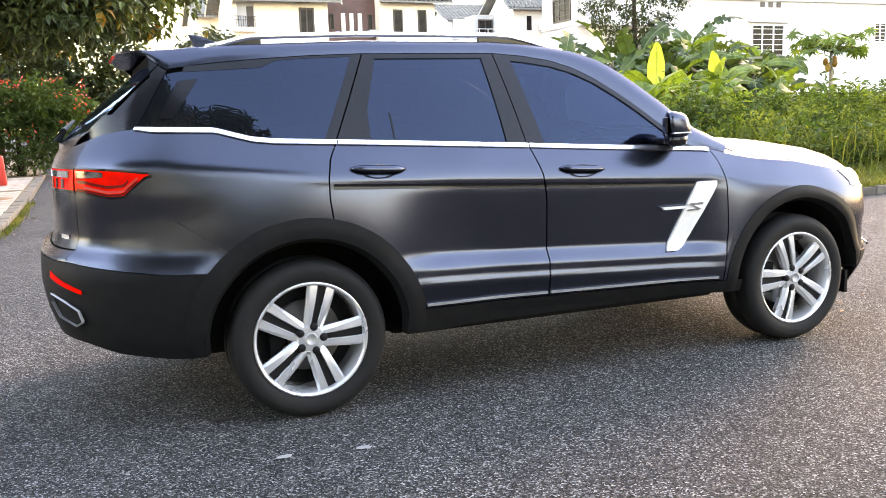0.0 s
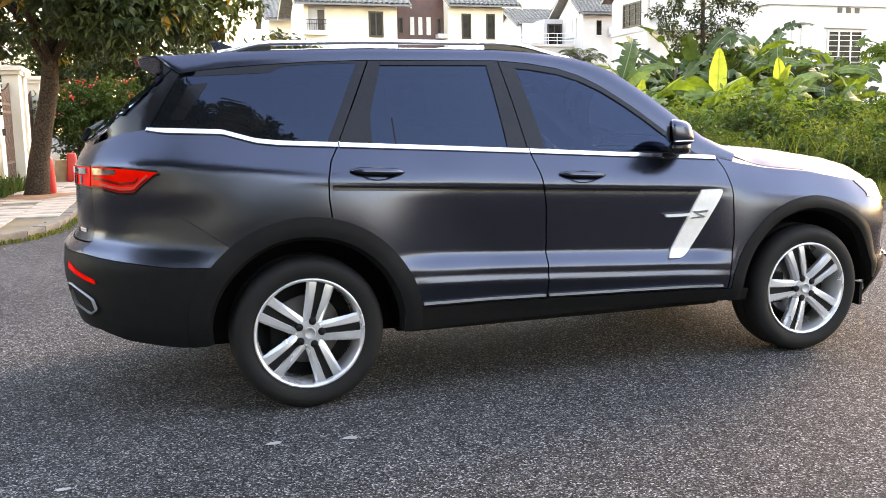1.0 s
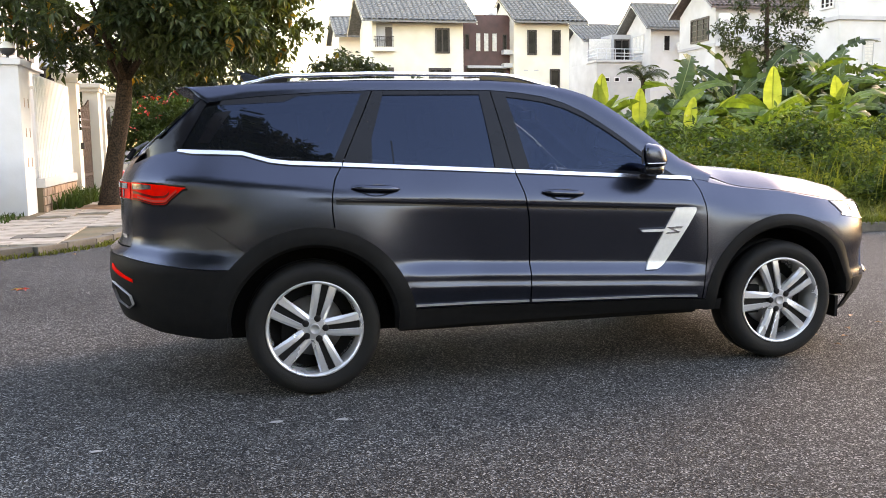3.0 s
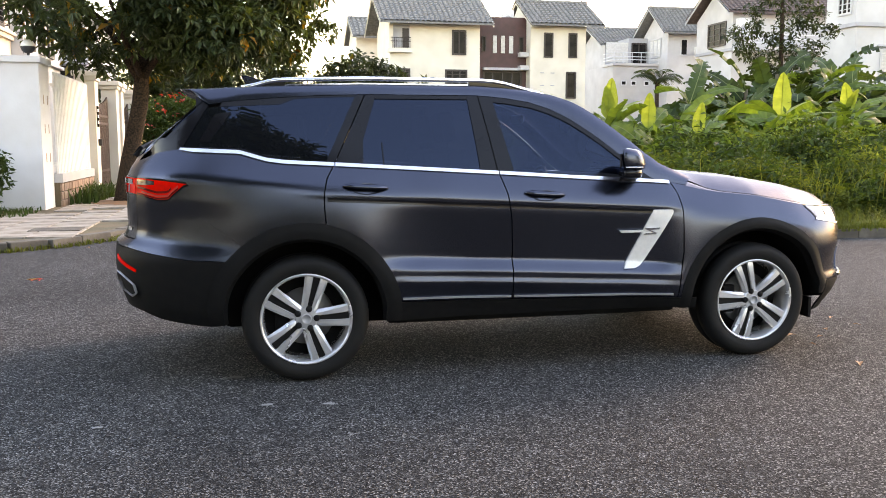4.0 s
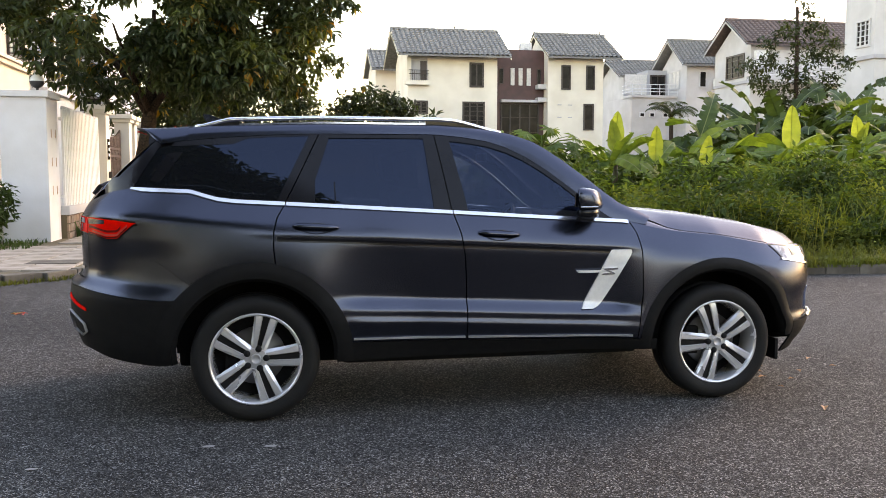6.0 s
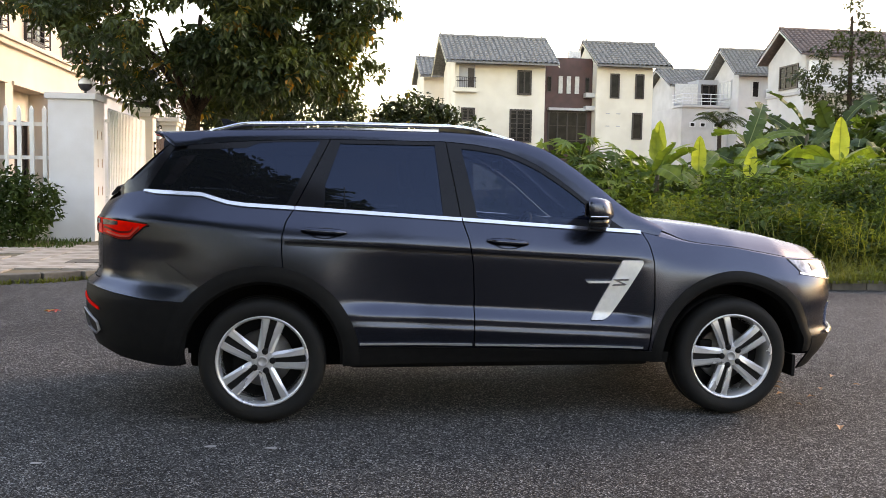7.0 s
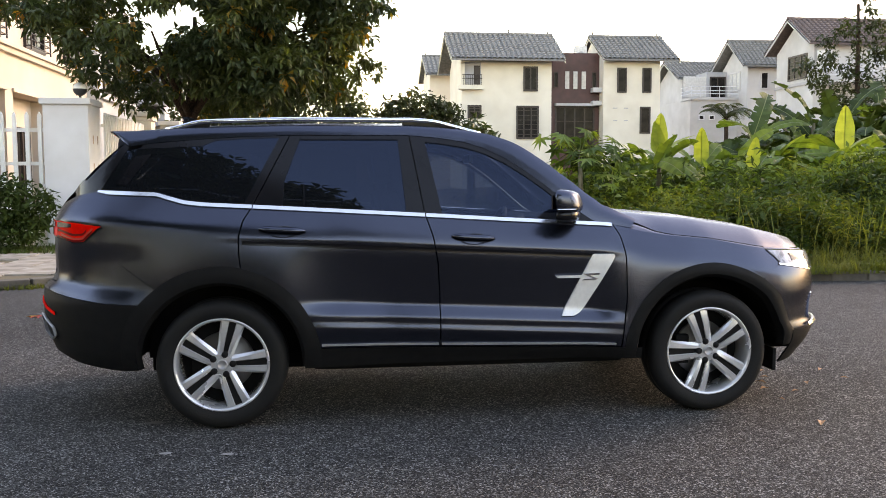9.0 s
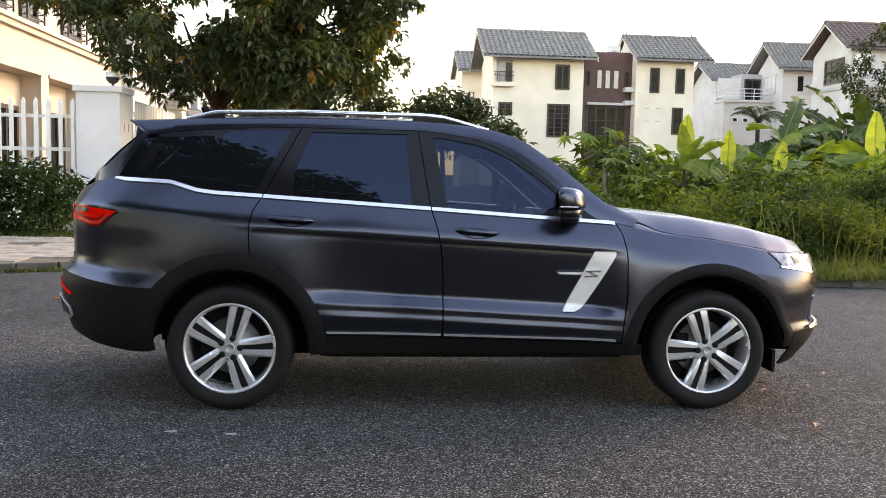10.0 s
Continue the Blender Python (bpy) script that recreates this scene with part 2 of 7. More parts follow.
KERB_L = [(-60, 5.8), (-20, 5.8), (-8, 5.8), (-4.0, 5.8), (-3.3, 6.05), (-2.75, 6.5), (-2.3, 7.1), (-2.05, 7.9), (-1.95, 9.0), (-1.9, 12), (-1.85, 16), (-1.8, 60)]
KERB_R = [(4.0, 70), (4.0, 12), (4.05, 9.0), (4.25, 7.4), (4.7, 6.3), (5.5, 5.55), (6.5, 5.35), (9, 5.12), (14, 5.1), (30, 5.1), (90, 5.1)]


def along(pts, step):
    """Places every step metres along a line, with the direction there."""
    out, left = [], 0.0
    for (x0, y0), (x1, y1) in zip(pts, pts[1:]):
        d = math.hypot(x1 - x0, y1 - y0)
        t = left
        while t < d:
            out.append((x0 + (x1 - x0) * t / d, y0 + (y1 - y0) * t / d, math.degrees(math.atan2(y1 - y0, x1 - x0))))
            t += step
        left = t - d
    return out


rng = random.Random(4)
bm = bmesh.new()
sheet(bm, KERB_L + [(-60, 60)], 0.105)
pavement = single("pavement", bm, M_SOIL, "pavement of pale square tiles with soil between", "pavement", kind="structure")
kerb_mesh = mesh_of("kerb_stone", boxed(-0.245, 0.245, -0.09, 0.09, -0.05, 0.125, 0.018), M_KERB)
for line, who in ((KERB_L, "kerb_pavement"), (KERB_R, "kerb_lot")):
    holder = tagged(new(who), "weathered concrete kerb stones along the road", "kerb", kind="structure")
    for x, y, a in along(line, 0.5):
        if -14 < x < 17 and y < 26:
            k = new("kerb_stone", kerb_mesh)
            k.parent = holder
            k.matrix_basis = pose(x, y, rng.uniform(-0.012, 0.004), rng.uniform(-2, 2), 0, a + rng.uniform(-1.5, 1.5))
tile_mesh = mesh_of("paving_tile", boxed(-0.292, 0.292, -0.292, 0.292, 0, 0.03, 0.006), M_TILE)


def inside_left(x, y):
    edge = lerp([(p[1], p[0]) for p in KERB_L[3:]], y)
    return y > 6.0 and x < edge - 0.32 and y > lerp([(-60, 5.8), (-4, 5.8), (-3.3, 6.05), (-2.75, 6.5), (-2.3, 7.1), (-1.9, 9)], x) + 0.32


for i in range(-8, 8):
    for j in range(0, 28):
        x, y = -4.9 + i * 0.6 + 0.2, 6.25 + j * 0.6
        if inside_left(x, y) and not (x < -3.75 and y > 11.0) and not (x < -4.3 and y > 9.9) and rng.random() > 0.04:
            t = new("paving_tile", tile_mesh)
            t.parent = pavement
            t.matrix_basis = pose(x, y, 0.098 + rng.uniform(-0.006, 0.004), rng.uniform(-0.8, 0.8), rng.uniform(-0.8, 0.8), rng.uniform(-0.6, 0.6))
bm = boxed(-3.35, -2.65, 7.35, 7.85, 0.118, 0.136, 0.004)
single("drain_cover", bm, M_KERB, "rusty square drain cover set in the pavement", "drain cover")


def lot_height(x, y):
    d = min(y - 5.2, (x - 4.0) * 0.9)
    return 0.10 + 0.70 * smooth01(d / 7) + 0.10 * noise.noise(Vector((x * 0.5, y * 0.5, 3.0))) * smooth01(d)


bm = bmesh.new()
nx, ny = 60, 50
rows = []
for j in range(ny + 1):
    y = 5.15 + 56 * (j / ny) ** 1.6
    rows.append([bm.verts.new((x, y, lot_height(x, y))) for x in (max(4.02, 6.9 - (y - 5.15) * 1.6) + (70) * (i / nx) ** 1.5 for i in range(nx + 1))])
for a, b in zip(rows, rows[1:]):
    for i in range(nx):
        bm.faces.new((a[i], a[i + 1], b[i + 1], b[i]))
lot = single("lot_ground", bm, M_SOIL, "overgrown vacant lot of dark soil", "ground", kind="structure", smooth=True)


# ---- foliage ----
def leaf_cloud(name, places, aims, ups, lengths, widths, material, folds=0.25):
    """A mesh of many small pointed leaves: two sloping halves each."""
    p, a, u = np.asarray(places, float), np.asarray(aims, float), np.asarray(ups, float)
    a /= np.linalg.norm(a, axis=1, keepdims=True) + 1e-9
    s = np.cross(a, u)
    s /= np.linalg.norm(s, axis=1, keepdims=True) + 1e-9
    w = np.cross(s, a)
    L, W = np.asarray(lengths)[:, None], np.asarray(widths)[:, None]
    mid = p + a * L * 0.45
    v = np.stack([p, mid + s * W * 0.5 + w * W * folds, p + a * L - w * L * 0.12, mid - s * W * 0.5 + w * W * folds, mid], 1).reshape(-1, 3)
    k = np.arange(len(p))[:, None] * 5
    f = np.concatenate([k + (0, 4, 1), k + (4, 2, 1), k + (0, 3, 4), k + (3, 2, 4)], 1).reshape(-1, 3)
    me = bpy.data.meshes.new(name)
    me.from_pydata(v.tolist(), [], f.tolist())
    me.materials.append(material)
    return me


def random_dirs(r, n, flat=1.0):
    d = r.normal(size=(n, 3))
    d[:, 2] *= flat
    return d / np.linalg.norm(d, axis=1, keepdims=True)


def crown_points(r, blobs, per, shell=0.55):
    """Leaf places near the skins of overlapping lumps."""
    out = []
    for x, y, z, rad, tall in blobs:
        n = int(per * rad * rad)
        d = random_dirs(r, n)
        k = shell + (1 - shell) * r.random(n) ** 0.5
        k *= 1 + 0.22 * np.sin(d[:, 0] * 5 + x * 3) * np.cos(d[:, 1] * 4 + d[:, 2] * 5 + y)
        out.append(np.stack([x + d[:, 0] * rad * k, y + d[:, 1] * rad * k, z + d[:, 2] * tall * k], 1))
    return np.concatenate(out)


def twig_leaves(r, pts, size, droop=0.4, n=5):
    """Leaves set in sprays of n round each place."""
    c = np.repeat(pts, n, 0)
    a = random_dirs(r, len(c), 0.7)
    a[:, 2] -= droop
    c = c + a * 0.05
    u = random_dirs(r, len(c), 0.3) * 0.6 + (0, 0, 1.0)
    L = size * r.uniform(0.65, 1.3, len(c))
    return c, a, u, L, L * r.uniform(0.36, 0.5, len(c))


# street tree with a leaning trunk
R = np.random.default_rng(7)
tree = thing("street_tree", "leafy street tree with rough dark bark and yellowing leaves", "tree", (-2.84, 13.8, 0.1))
bm = bmesh.new()
tube(bm, [(0, 0, -0.1), (0.02, 0, 0.12), (0.08, 0, 0.7), (0.22, 0.02, 1.4), (0.38, 0.05, 2.1), (0.44, 0.1, 2.7), (0.5, 0.1, 3.6), (0.55, 0.2, 4.8)],
     [0.29, 0.225, 0.19, 0.17, 0.165, 0.14, 0.10, 0.05], 16)
for v in bm.verts:
    k = noise.noise(v.co * 3.0) * 0.035 + noise.noise(v.co * 9.0) * 0.015
    v.co.x += k
    v.co.y += k
part("trunk", bm, M_BARK, tree, "leaning rough brown trunk", True)
BOUGHS = [((0.43, 0.05, 2.6), (1.1, -0.3, 3.5), (2.3, -0.8, 4.5), 0.09), ((0.42, 0.05, 2.5), (-0.1, -0.2, 3.5), (-1.4, -0.4, 4.7), 0.09),
         ((0.44, 0.1, 2.7), (0.6, 0.9, 3.9), (0.9, 2.0, 4.8), 0.09), ((0.44, 0.1, 2.6), (0.2, -1.0, 3.4), (0.1, -2.2, 4.1), 0.08),
         ((0.5, 0.1, 3.4), (1.6, 0.6, 4.3), (3.2, 0.6, 4.7), 0.07), ((0.48, 0.1, 3.2), (-0.8, 0.6, 4.2), (-2.6, 0.8, 5.0), 0.07)]
for a, b, c, w in BOUGHS:
    bm = bmesh.new()
    tube(bm, [a, b, c], [w, w * 0.7, w * 0.25], 8)
    part("limb", bm, M_BARK, tree, "", True)
BLOBS = []
rb = random.Random(23)
CROWN_LOW = [(-3.6, 4.9), (-2.4, 4.5), (-1.7, 4.1), (-1.25, 3.4), (-0.3, 2.95), (2.2, 2.9), (3.2, 3.1), (4.2, 3.7), (4.8, 4.3)]
while len(BLOBS) < 104:
    a, e, k = rb.uniform(0, 6.283), rb.uniform(-1, 1), rb.uniform(0.15, 1.0) ** 0.45
    c = math.sqrt(1 - e * e)
    x, y, z = 0.55 + 3.9 * k * c * math.cos(a), 2.5 * k * c * math.sin(a) - 0.2, 4.9 + 2.6 * k * e
    q = rb.uniform(0.32, 0.72)
    if z - q * 0.6 > lerp(CROWN_LOW, x) and (x > 0.9 or rb.random() < 0.36):
        BLOBS.append((x, y, z, q, q * 0.7))
for k in range(26):     # drooping sprays along the crown's lower rim
    x = rb.uniform(-3.3, 4.3)
    q = rb.uniform(0.28, 0.5)
    BLOBS.append((x, rb.uniform(-1.6, 1.2), lerp(CROWN_LOW, x) + rb.uniform(0.0, 0.35), q, q * 0.8))
for k in range(16):
    BLOBS.append((rb.uniform(1.4, 3.9), rb.uniform(-1.6, 1.2), rb.uniform(3.4, 5.4), 0.58, 0.44))
for k in range(16):     # foliage before the boughs
    BLOBS.append((rb.uniform(0.2, 2.8), rb.uniform(-2.2, -1.0), rb.uniform(3.2, 4.4), 0.52, 0.40))
pts = crown_points(R, BLOBS, 112, 0.15)
crown = new("crown", leaf_cloud("crown", *twig_leaves(R, pts, 0.20, 0.55, 8), M_LEAF))
crown.parent = tree
tagged(crown, "dense dark green leaves")
keep = pts[(R.random(len(pts)) < 0.03) & (pts[:, 2] < 5.0)]
ob = new("yellow_leaves", leaf_cloud("yellow_leaves", *twig_leaves(R, keep, 0.24, 0.5, 6), M_LEAF_YELLOW))
ob.parent = tree
tagged(ob, "yellowing leaves at the crown's rim")


def round_tree(name, label, x, y, z0, blobs, trunk, size, per, seed, material=M_LEAF, yellow=0.0):
    r = np.random.default_rng(seed)
    t = thing(name, label, "tree", (x, y, z0))
    b = bmesh.new()
    tube(b, [(0, 0, -0.2), (0.05, 0, trunk * 0.5), (0.0, 0.05, trunk)], [0.13, 0.10, 0.06], 8)
    part("trunk", b, M_BARK, t, "", True)
    p = crown_points(r, blobs, per, 0.35)
    c = new("crown", leaf_cloud("crown", *twig_leaves(r, p, size, 0.3, 5), material))
    c.parent = t
    if yellow:
        q = p[r.random(len(p)) < yellow]
        c = new("yellow_leaves", leaf_cloud("yellow_leaves", *twig_leaves(r, q, size * 1.2, 0.5, 5), M_LEAF_YELLOW))
        c.parent = t
    return t


round_tree("small_tree", "small round dark green tree with some orange leaves", 3.4, 24.0, 0.0,
           [(0, 0, 3.0, 1.3, 1.0), (-0.8, 0, 2.8, 0.9, 0.8), (0.9, 0, 3.0, 0.9, 0.7), (0.1, 0, 3.8, 0.9, 0.6), (1.5, 0.3, 2.7, 0.8, 0.6), (-1.4, 0, 2.6, 0.8, 0.7), (-0.7, 0, 3.6, 0.7, 0.5), (1.1, 0, 3.7, 0.6, 0.4)], 2.6, 0.2, 260, 3, yellow=0.03)
round_tree("flowering_shrub", "big shrub with red blossoms behind the street tree", -2.4, 24.5, 0.1,
           [(0, 0, 1.3, 1.2, 1.3), (1.0, 0.3, 1.2, 1.0, 1.1), (-0.6, 0.2, 1.9, 1.0, 0.9), (0.7, 0, 2.2, 0.9, 0.8), (1.7, 0.5, 1.6, 0.8, 1.0)], 1.2, 0.16, 520, 5, M_SHRUB)
r = np.random.default_rng(9)
q = crown_points(r, [(-2.4, 24.2, 2.0, 1.2, 0.9), (-1.5, 24.2, 2.1, 1.2, 0.9)], 16, 0.9)
tagged(new("blossom", leaf_cloud("blossom", *twig_leaves(r, q, 0.13, 0, 4), M_FLOWER)), "red blossoms among the leaves of the shrub", "flower", kind="stuff")
round_tree("background_tree", "tall dark leafy tree beyond the street", -0.2, 33, 0, [(0, 0, 4.5, 2.2, 2.4), (-1.6, 0, 3.6, 1.7, 2.0), (1.4, 0, 3.4, 1.5, 1.8), (0.2, 0, 2.0, 1.8, 1.6)], 3, 0.28, 170, 11)
round_tree("background_tree", "tall dark leafy tree beyond the street", -3.6, 36, 0, [(0, 0, 4.5, 2.2, 2.4), (-1.6, 0, 3.6, 1.7, 2.0), (1.0, 0, 3.0, 1.5, 1.8)], 3, 0.28, 170, 12)
round_tree("slender_tree", "slender tree with sparse feathery dark leaves", 21.3, 27, 0.8, [(0, 0, 4.6, 0.7, 0.9), (0.9, 0, 4.0, 0.6, 0.6), (-0.9, 0, 3.9, 0.6, 0.6), (0.3, 0, 6.0, 0.5, 0.8), (-1.0, 0, 5.2, 0.5, 0.4), (1.2, 0, 5.4, 0.5, 0.4), (1.7, 0.2, 4.5, 0.5, 0.5), (-1.6, 0, 4.4, 0.5, 0.4), (0.2, 0, 3.2, 0.9, 0.7), (0.5, 0, 7.0, 0.45, 0.6), (-0.5, 0, 6.5, 0.45, 0.4), (1.0, 0, 6.4, 0.45, 0.4), (-1.3, 0, 6.0, 0.35, 0.3), (1.7, 0, 6.0, 0.35, 0.3), (0.1, 0, 7.9, 0.4, 0.5), (2.2, 0, 5.2, 0.4, 0.3), (-2.1, 0, 5.0, 0.4, 0.3)], 7.4, 0.2, 190, 13)
round_tree("background_shrub", "dark green shrub behind the banana plants", 17.0, 26.0, 0.8, [(0, 0, 1.2, 1.1, 1.2), (1.2, 0, 1.5, 1.2, 1.0), (2.6, 0, 1.6, 1.2, 1.1), (-1.0, 0, 0.8, 0.9, 0.8)], 1.0, 0.2, 190, 14)
round_tree("background_shrub", "dark green shrub behind the banana plants", 22.5, 26.0, 0.8, [(0, 0, 1.5, 1.3, 1.4), (1.4, 0, 1.3, 1.3, 1.1), (-1.4, 0, 1.6, 1.2, 1.1)], 1.0, 0.2, 190, 15)
def lobed_leaf(size, lobes=7):
    """A hand-shaped leaf: pointed lobes round a centre, drooping at the rim."""
    b = bmesh.new()
    c = b.verts.new((0, 0, 0))
    rim = []
    for i in range(lobes * 2 + 1):
        a = radians(-130 + 260 * i / (lobes * 2))
        k = size * (1.0 if i % 2 else 0.42)
        rim.append(b.verts.new((k * math.cos(a), k * math.sin(a), -0.25 * k * k / size)))
    for p, q in zip(rim, rim[1:]):
        b.faces.new((c, p, q))
    return b


PAPAYA_LEAF = [mesh_of("lobed_leaf", lobed_leaf(0.27), M_BANANA), mesh_of("lobed_leaf", lobed_leaf(0.21, 5), M_SHRUB), mesh_of("lobed_leaf", lobed_leaf(0.24, 6), M_SHRUB)]
M_PAPAYA_BARK = mat("papaya_bark", (0.22, 0.19, 0.14), 0.9, col2=(0.12, 0.10, 0.07), scale=8, bump=0.5, bscale=30)


def papaya(x, y, height, label, seed, leaves=26, fruit=0, spread=0.75, low=-1.25):
    rr = random.Random(seed)
    t = thing("papaya_tree", label, "papaya tree", (x, y, lot_height(x, y)))
    part("trunk", tube(bmesh.new(), [(0, 0, -0.2), (0.03, 0, height * 0.5), (0, 0, height)], [0.06, 0.05, 0.035], 10), M_PAPAYA_BARK, t, "", True)
    for k in range(leaves):
        a, e = rr.uniform(0, 6.283), rr.uniform(low, 0.45)
        d = spread * rr.uniform(0.45, 1.0)
        tip = Vector((d * math.cos(a), d * math.sin(a), height * 0.98 + d * e + 0.1))
        part("leaf_stalk", tube(bmesh.new(), [(0, 0, height * 0.95), tip * 0.5 + Vector((0, 0, height * 0.5 + 0.05)), tip], [0.012, 0.010, 0.007], 5), M_WEED, t)
        o = new("lobed_leaf", rr.choice(PAPAYA_LEAF))
        o.parent = t
        o.matrix_basis = Matrix.Translation(tip) @ pose(0, 0, 0, rr.uniform(-35, 35), rr.uniform(5, 55), math.degrees(a) + rr.uniform(-30, 30)) @ Matrix.Scale(rr.uniform(0.8, 1.25), 4)
    for k in range(fruit):
        a = k * 2.4
        b = bmesh.new()
        bmesh.ops.create_uvsphere(b, u_segments=10, v_segments=8, radius=0.075, matrix=pose(0.12 * math.cos(a), 0.12 * math.sin(a), height * 0.86 - 0.05 * k) @ Matrix.Diagonal((0.9, 0.9, 1.4, 1)))
        part("fruit", b, M_LEAF_YELLOW, t, "orange ripening fruit", True)


papaya(16.95, 12.3, 2.0, "papaya tree with broad lobed leaves and orange fruit", 71, 60, 5, 0.95, -0.3)
papaya(5.75, 12.0, 1.8, "young papaya tree with broad light green leaves", 72, 70, 0, 0.85)
papaya(6.6, 12.6, 1.4, "young papaya tree with broad light green leaves", 73, 46, 0, 0.7)
papaya(4.9, 13.2, 1.5, "young papaya tree with broad light green leaves", 74, 44, 0, 0.7)
round_tree("young_tree", "thin young tree with spread leaves", 4.2, 17, 0.3, [(0, 0, 2.35, 0.6, 0.3), (0.3, 0, 2.0, 0.6, 0.3)], 2.2, 0.26, 110, 16)
# shrub at the corner pillar
r = np.random.default_rng(21)
hedge = thing("white_flowered_shrub", "dense green shrub with small white flowers beside the gate pillar", "shrub", (-5.5, 10.9, 0.1))
p = crown_points(r, [(0.55, 0, 0.75, 0.55, 0.5), (0, 0, 0.9, 0.6, 0.5), (-0.7, 0, 0.95, 0.6, 0.5), (0.3, -0.1, 0.45, 0.6, 0.4), (-0.5, -0.1, 0.5, 0.6, 0.4), (-1.3, 0, 0.9, 0.6, 0.5)], 1000, 0.4)
c = new("foliage", leaf_cloud("foliage", *twig_leaves(r, p, 0.13, 0.2, 4), M_SHRUB))
c.parent = hedge
q = p[r.random(len(p)) < 0.06]
c = new("blossom_spray", leaf_cloud("blossom_spray", *twig_leaves(r, q + (0, -0.08, 0.03), 0.085, -0.3, 5), M_FLOWER_WHITE))
c.parent = hedge
tagged(c, "small white flowers", kind="stuff")


def blades(name, r, xs, ys, hs, height, width, material, lean=0.35):
    """Grass: bent three-piece blades."""
    n = len(xs)
    base = np.stack([xs, ys, hs], 1)
    ang = r.uniform(0, 6.283, n)
    side = np.stack([np.cos(ang), np.sin(ang), np.zeros(n)], 1)
    out = np.stack([-np.sin(ang), np.cos(ang), np.zeros(n)], 1)
    H = (height * r.uniform(0.5, 1.25, n))[:, None]
    W = (width * r.uniform(0.7, 1.3, n))[:, None]
    B = (lean * r.uniform(0.2, 1.6, n))[:, None]
    up = np.array((0, 0, 1.0))
    v = np.stack([base - side * W, base + side * W, base + up * H * 0.5 + out * H * B * 0.3 - side * W * 0.8, base + up * H * 0.5 + out * H * B * 0.3 + side * W * 0.8,
                  base + up * H * (0.95 - 0.25 * B) + out * H * B], 1).reshape(-1, 3)
    k = np.arange(n)[:, None] * 5
    f4 = (k + (0, 1, 3, 2)).tolist()
    f3 = (k + (2, 3, 4)).tolist()
    me = bpy.data.meshes.new(name)
    me.from_pydata(v.tolist(), [], f4 + f3)
    me.materials.append(material)
    return new(name, me)


def heights(xs, ys):
    return np.array([lot_height(x, y) - 0.03 for x, y in zip(xs, ys)])


r = np.random.default_rng(31)
n = 9000
xs, ys = r.uniform(5.2, 19, n), 5.35 + 1.9 * r.random(n) ** 1.3
tagged(blades("roadside_grass", r, xs, ys, heights(xs, ys), 0.38, 0.007, M_GRASS, 0.9), "tall rough grass along the kerb", "grass", kind="stuff")
n = 800
xs, ys = r.uniform(6.8, 19, n), r.uniform(5.9, 7.4, n)
tagged(blades("tall_grass", r, xs, ys, heights(xs, ys), 1.0, 0.008, M_GRASS, 0.5), "clumps of tall seeding grass", "grass", kind="stuff")
n = 2600
xs, ys = r.uniform(-12, -4.0, n), r.uniform(9.9, 11.85, n)
tagged(blades("lawn_strip", r, xs, ys, np.full(n, 0.1), 0.13, 0.012, M_SHRUB, 0.7), "short green grass strip before the fence", "grass", kind="stuff")
a = [q for q in along(KERB_L, 0.006) if -8 < q[0] and q[1] < 14]
xs = np.array([q[0] for q in a]) + r.normal(0, 0.05, len(a)) + 0.10
ys = np.array([q[1] for q in a]) + r.normal(0, 0.05, len(a)) - 0.10
tagged(blades("kerb_grass", r, xs, ys, np.zeros(len(a)), 0.085, 0.008, M_GRASS, 0.9), "sparse dry grass in the gutter", "grass", kind="stuff")


def weeds(name, label, r, xs, ys, tall, size, material, per=26):
    """Leafy weeds: leaves up and down leaning stems."""
    n = len(xs)
    hs = heights(xs, ys)
    lump = np.array([noise.noise(Vector((x * 1.1, y * 1.1, 7.0))) for x, y in zip(xs, ys)])
    ok = lump > r.uniform(-0.75, -0.15, n)
    xs, ys, hs, lump = xs[ok], ys[ok], hs[ok], lump[ok]
    n = len(xs)
    H = tall * r.uniform(0.6, 1.1, n) * (1 + 0.9 * lump)
    k = np.repeat(np.arange(n), per)
    t = r.random(len(k)) ** 0.7
    spread = 0.13 * (0.35 + t)
    p = np.stack([xs[k] + r.normal(0, 1, len(k)) * spread, ys[k] + r.normal(0, 1, len(k)) * spread, hs[k] + H[k] * t], 1)
    a = random_dirs(r, len(k), 0.5)
    a[:, 2] += 0.15
    u = random_dirs(r, len(k), 0.3) * 0.5 + (0, 0, 1)
    L = size * r.uniform(0.6, 1.4, len(k))
    return tagged(new(name, leaf_cloud(name, p, a, u, L, L * r.uniform(0.3, 0.45, len(k)), material)), label, "weeds", kind="stuff")


def lot_spots(r, n, x0, x1, y0, y1):
    xs, ys = r.uniform(x0, x1, n), r.uniform(y0, y1, n)
    ok = (xs > 4.25) & (ys > 5.9 + np.maximum(0, 6.2 - xs) * 0.9)
    return xs[ok], ys[ok]


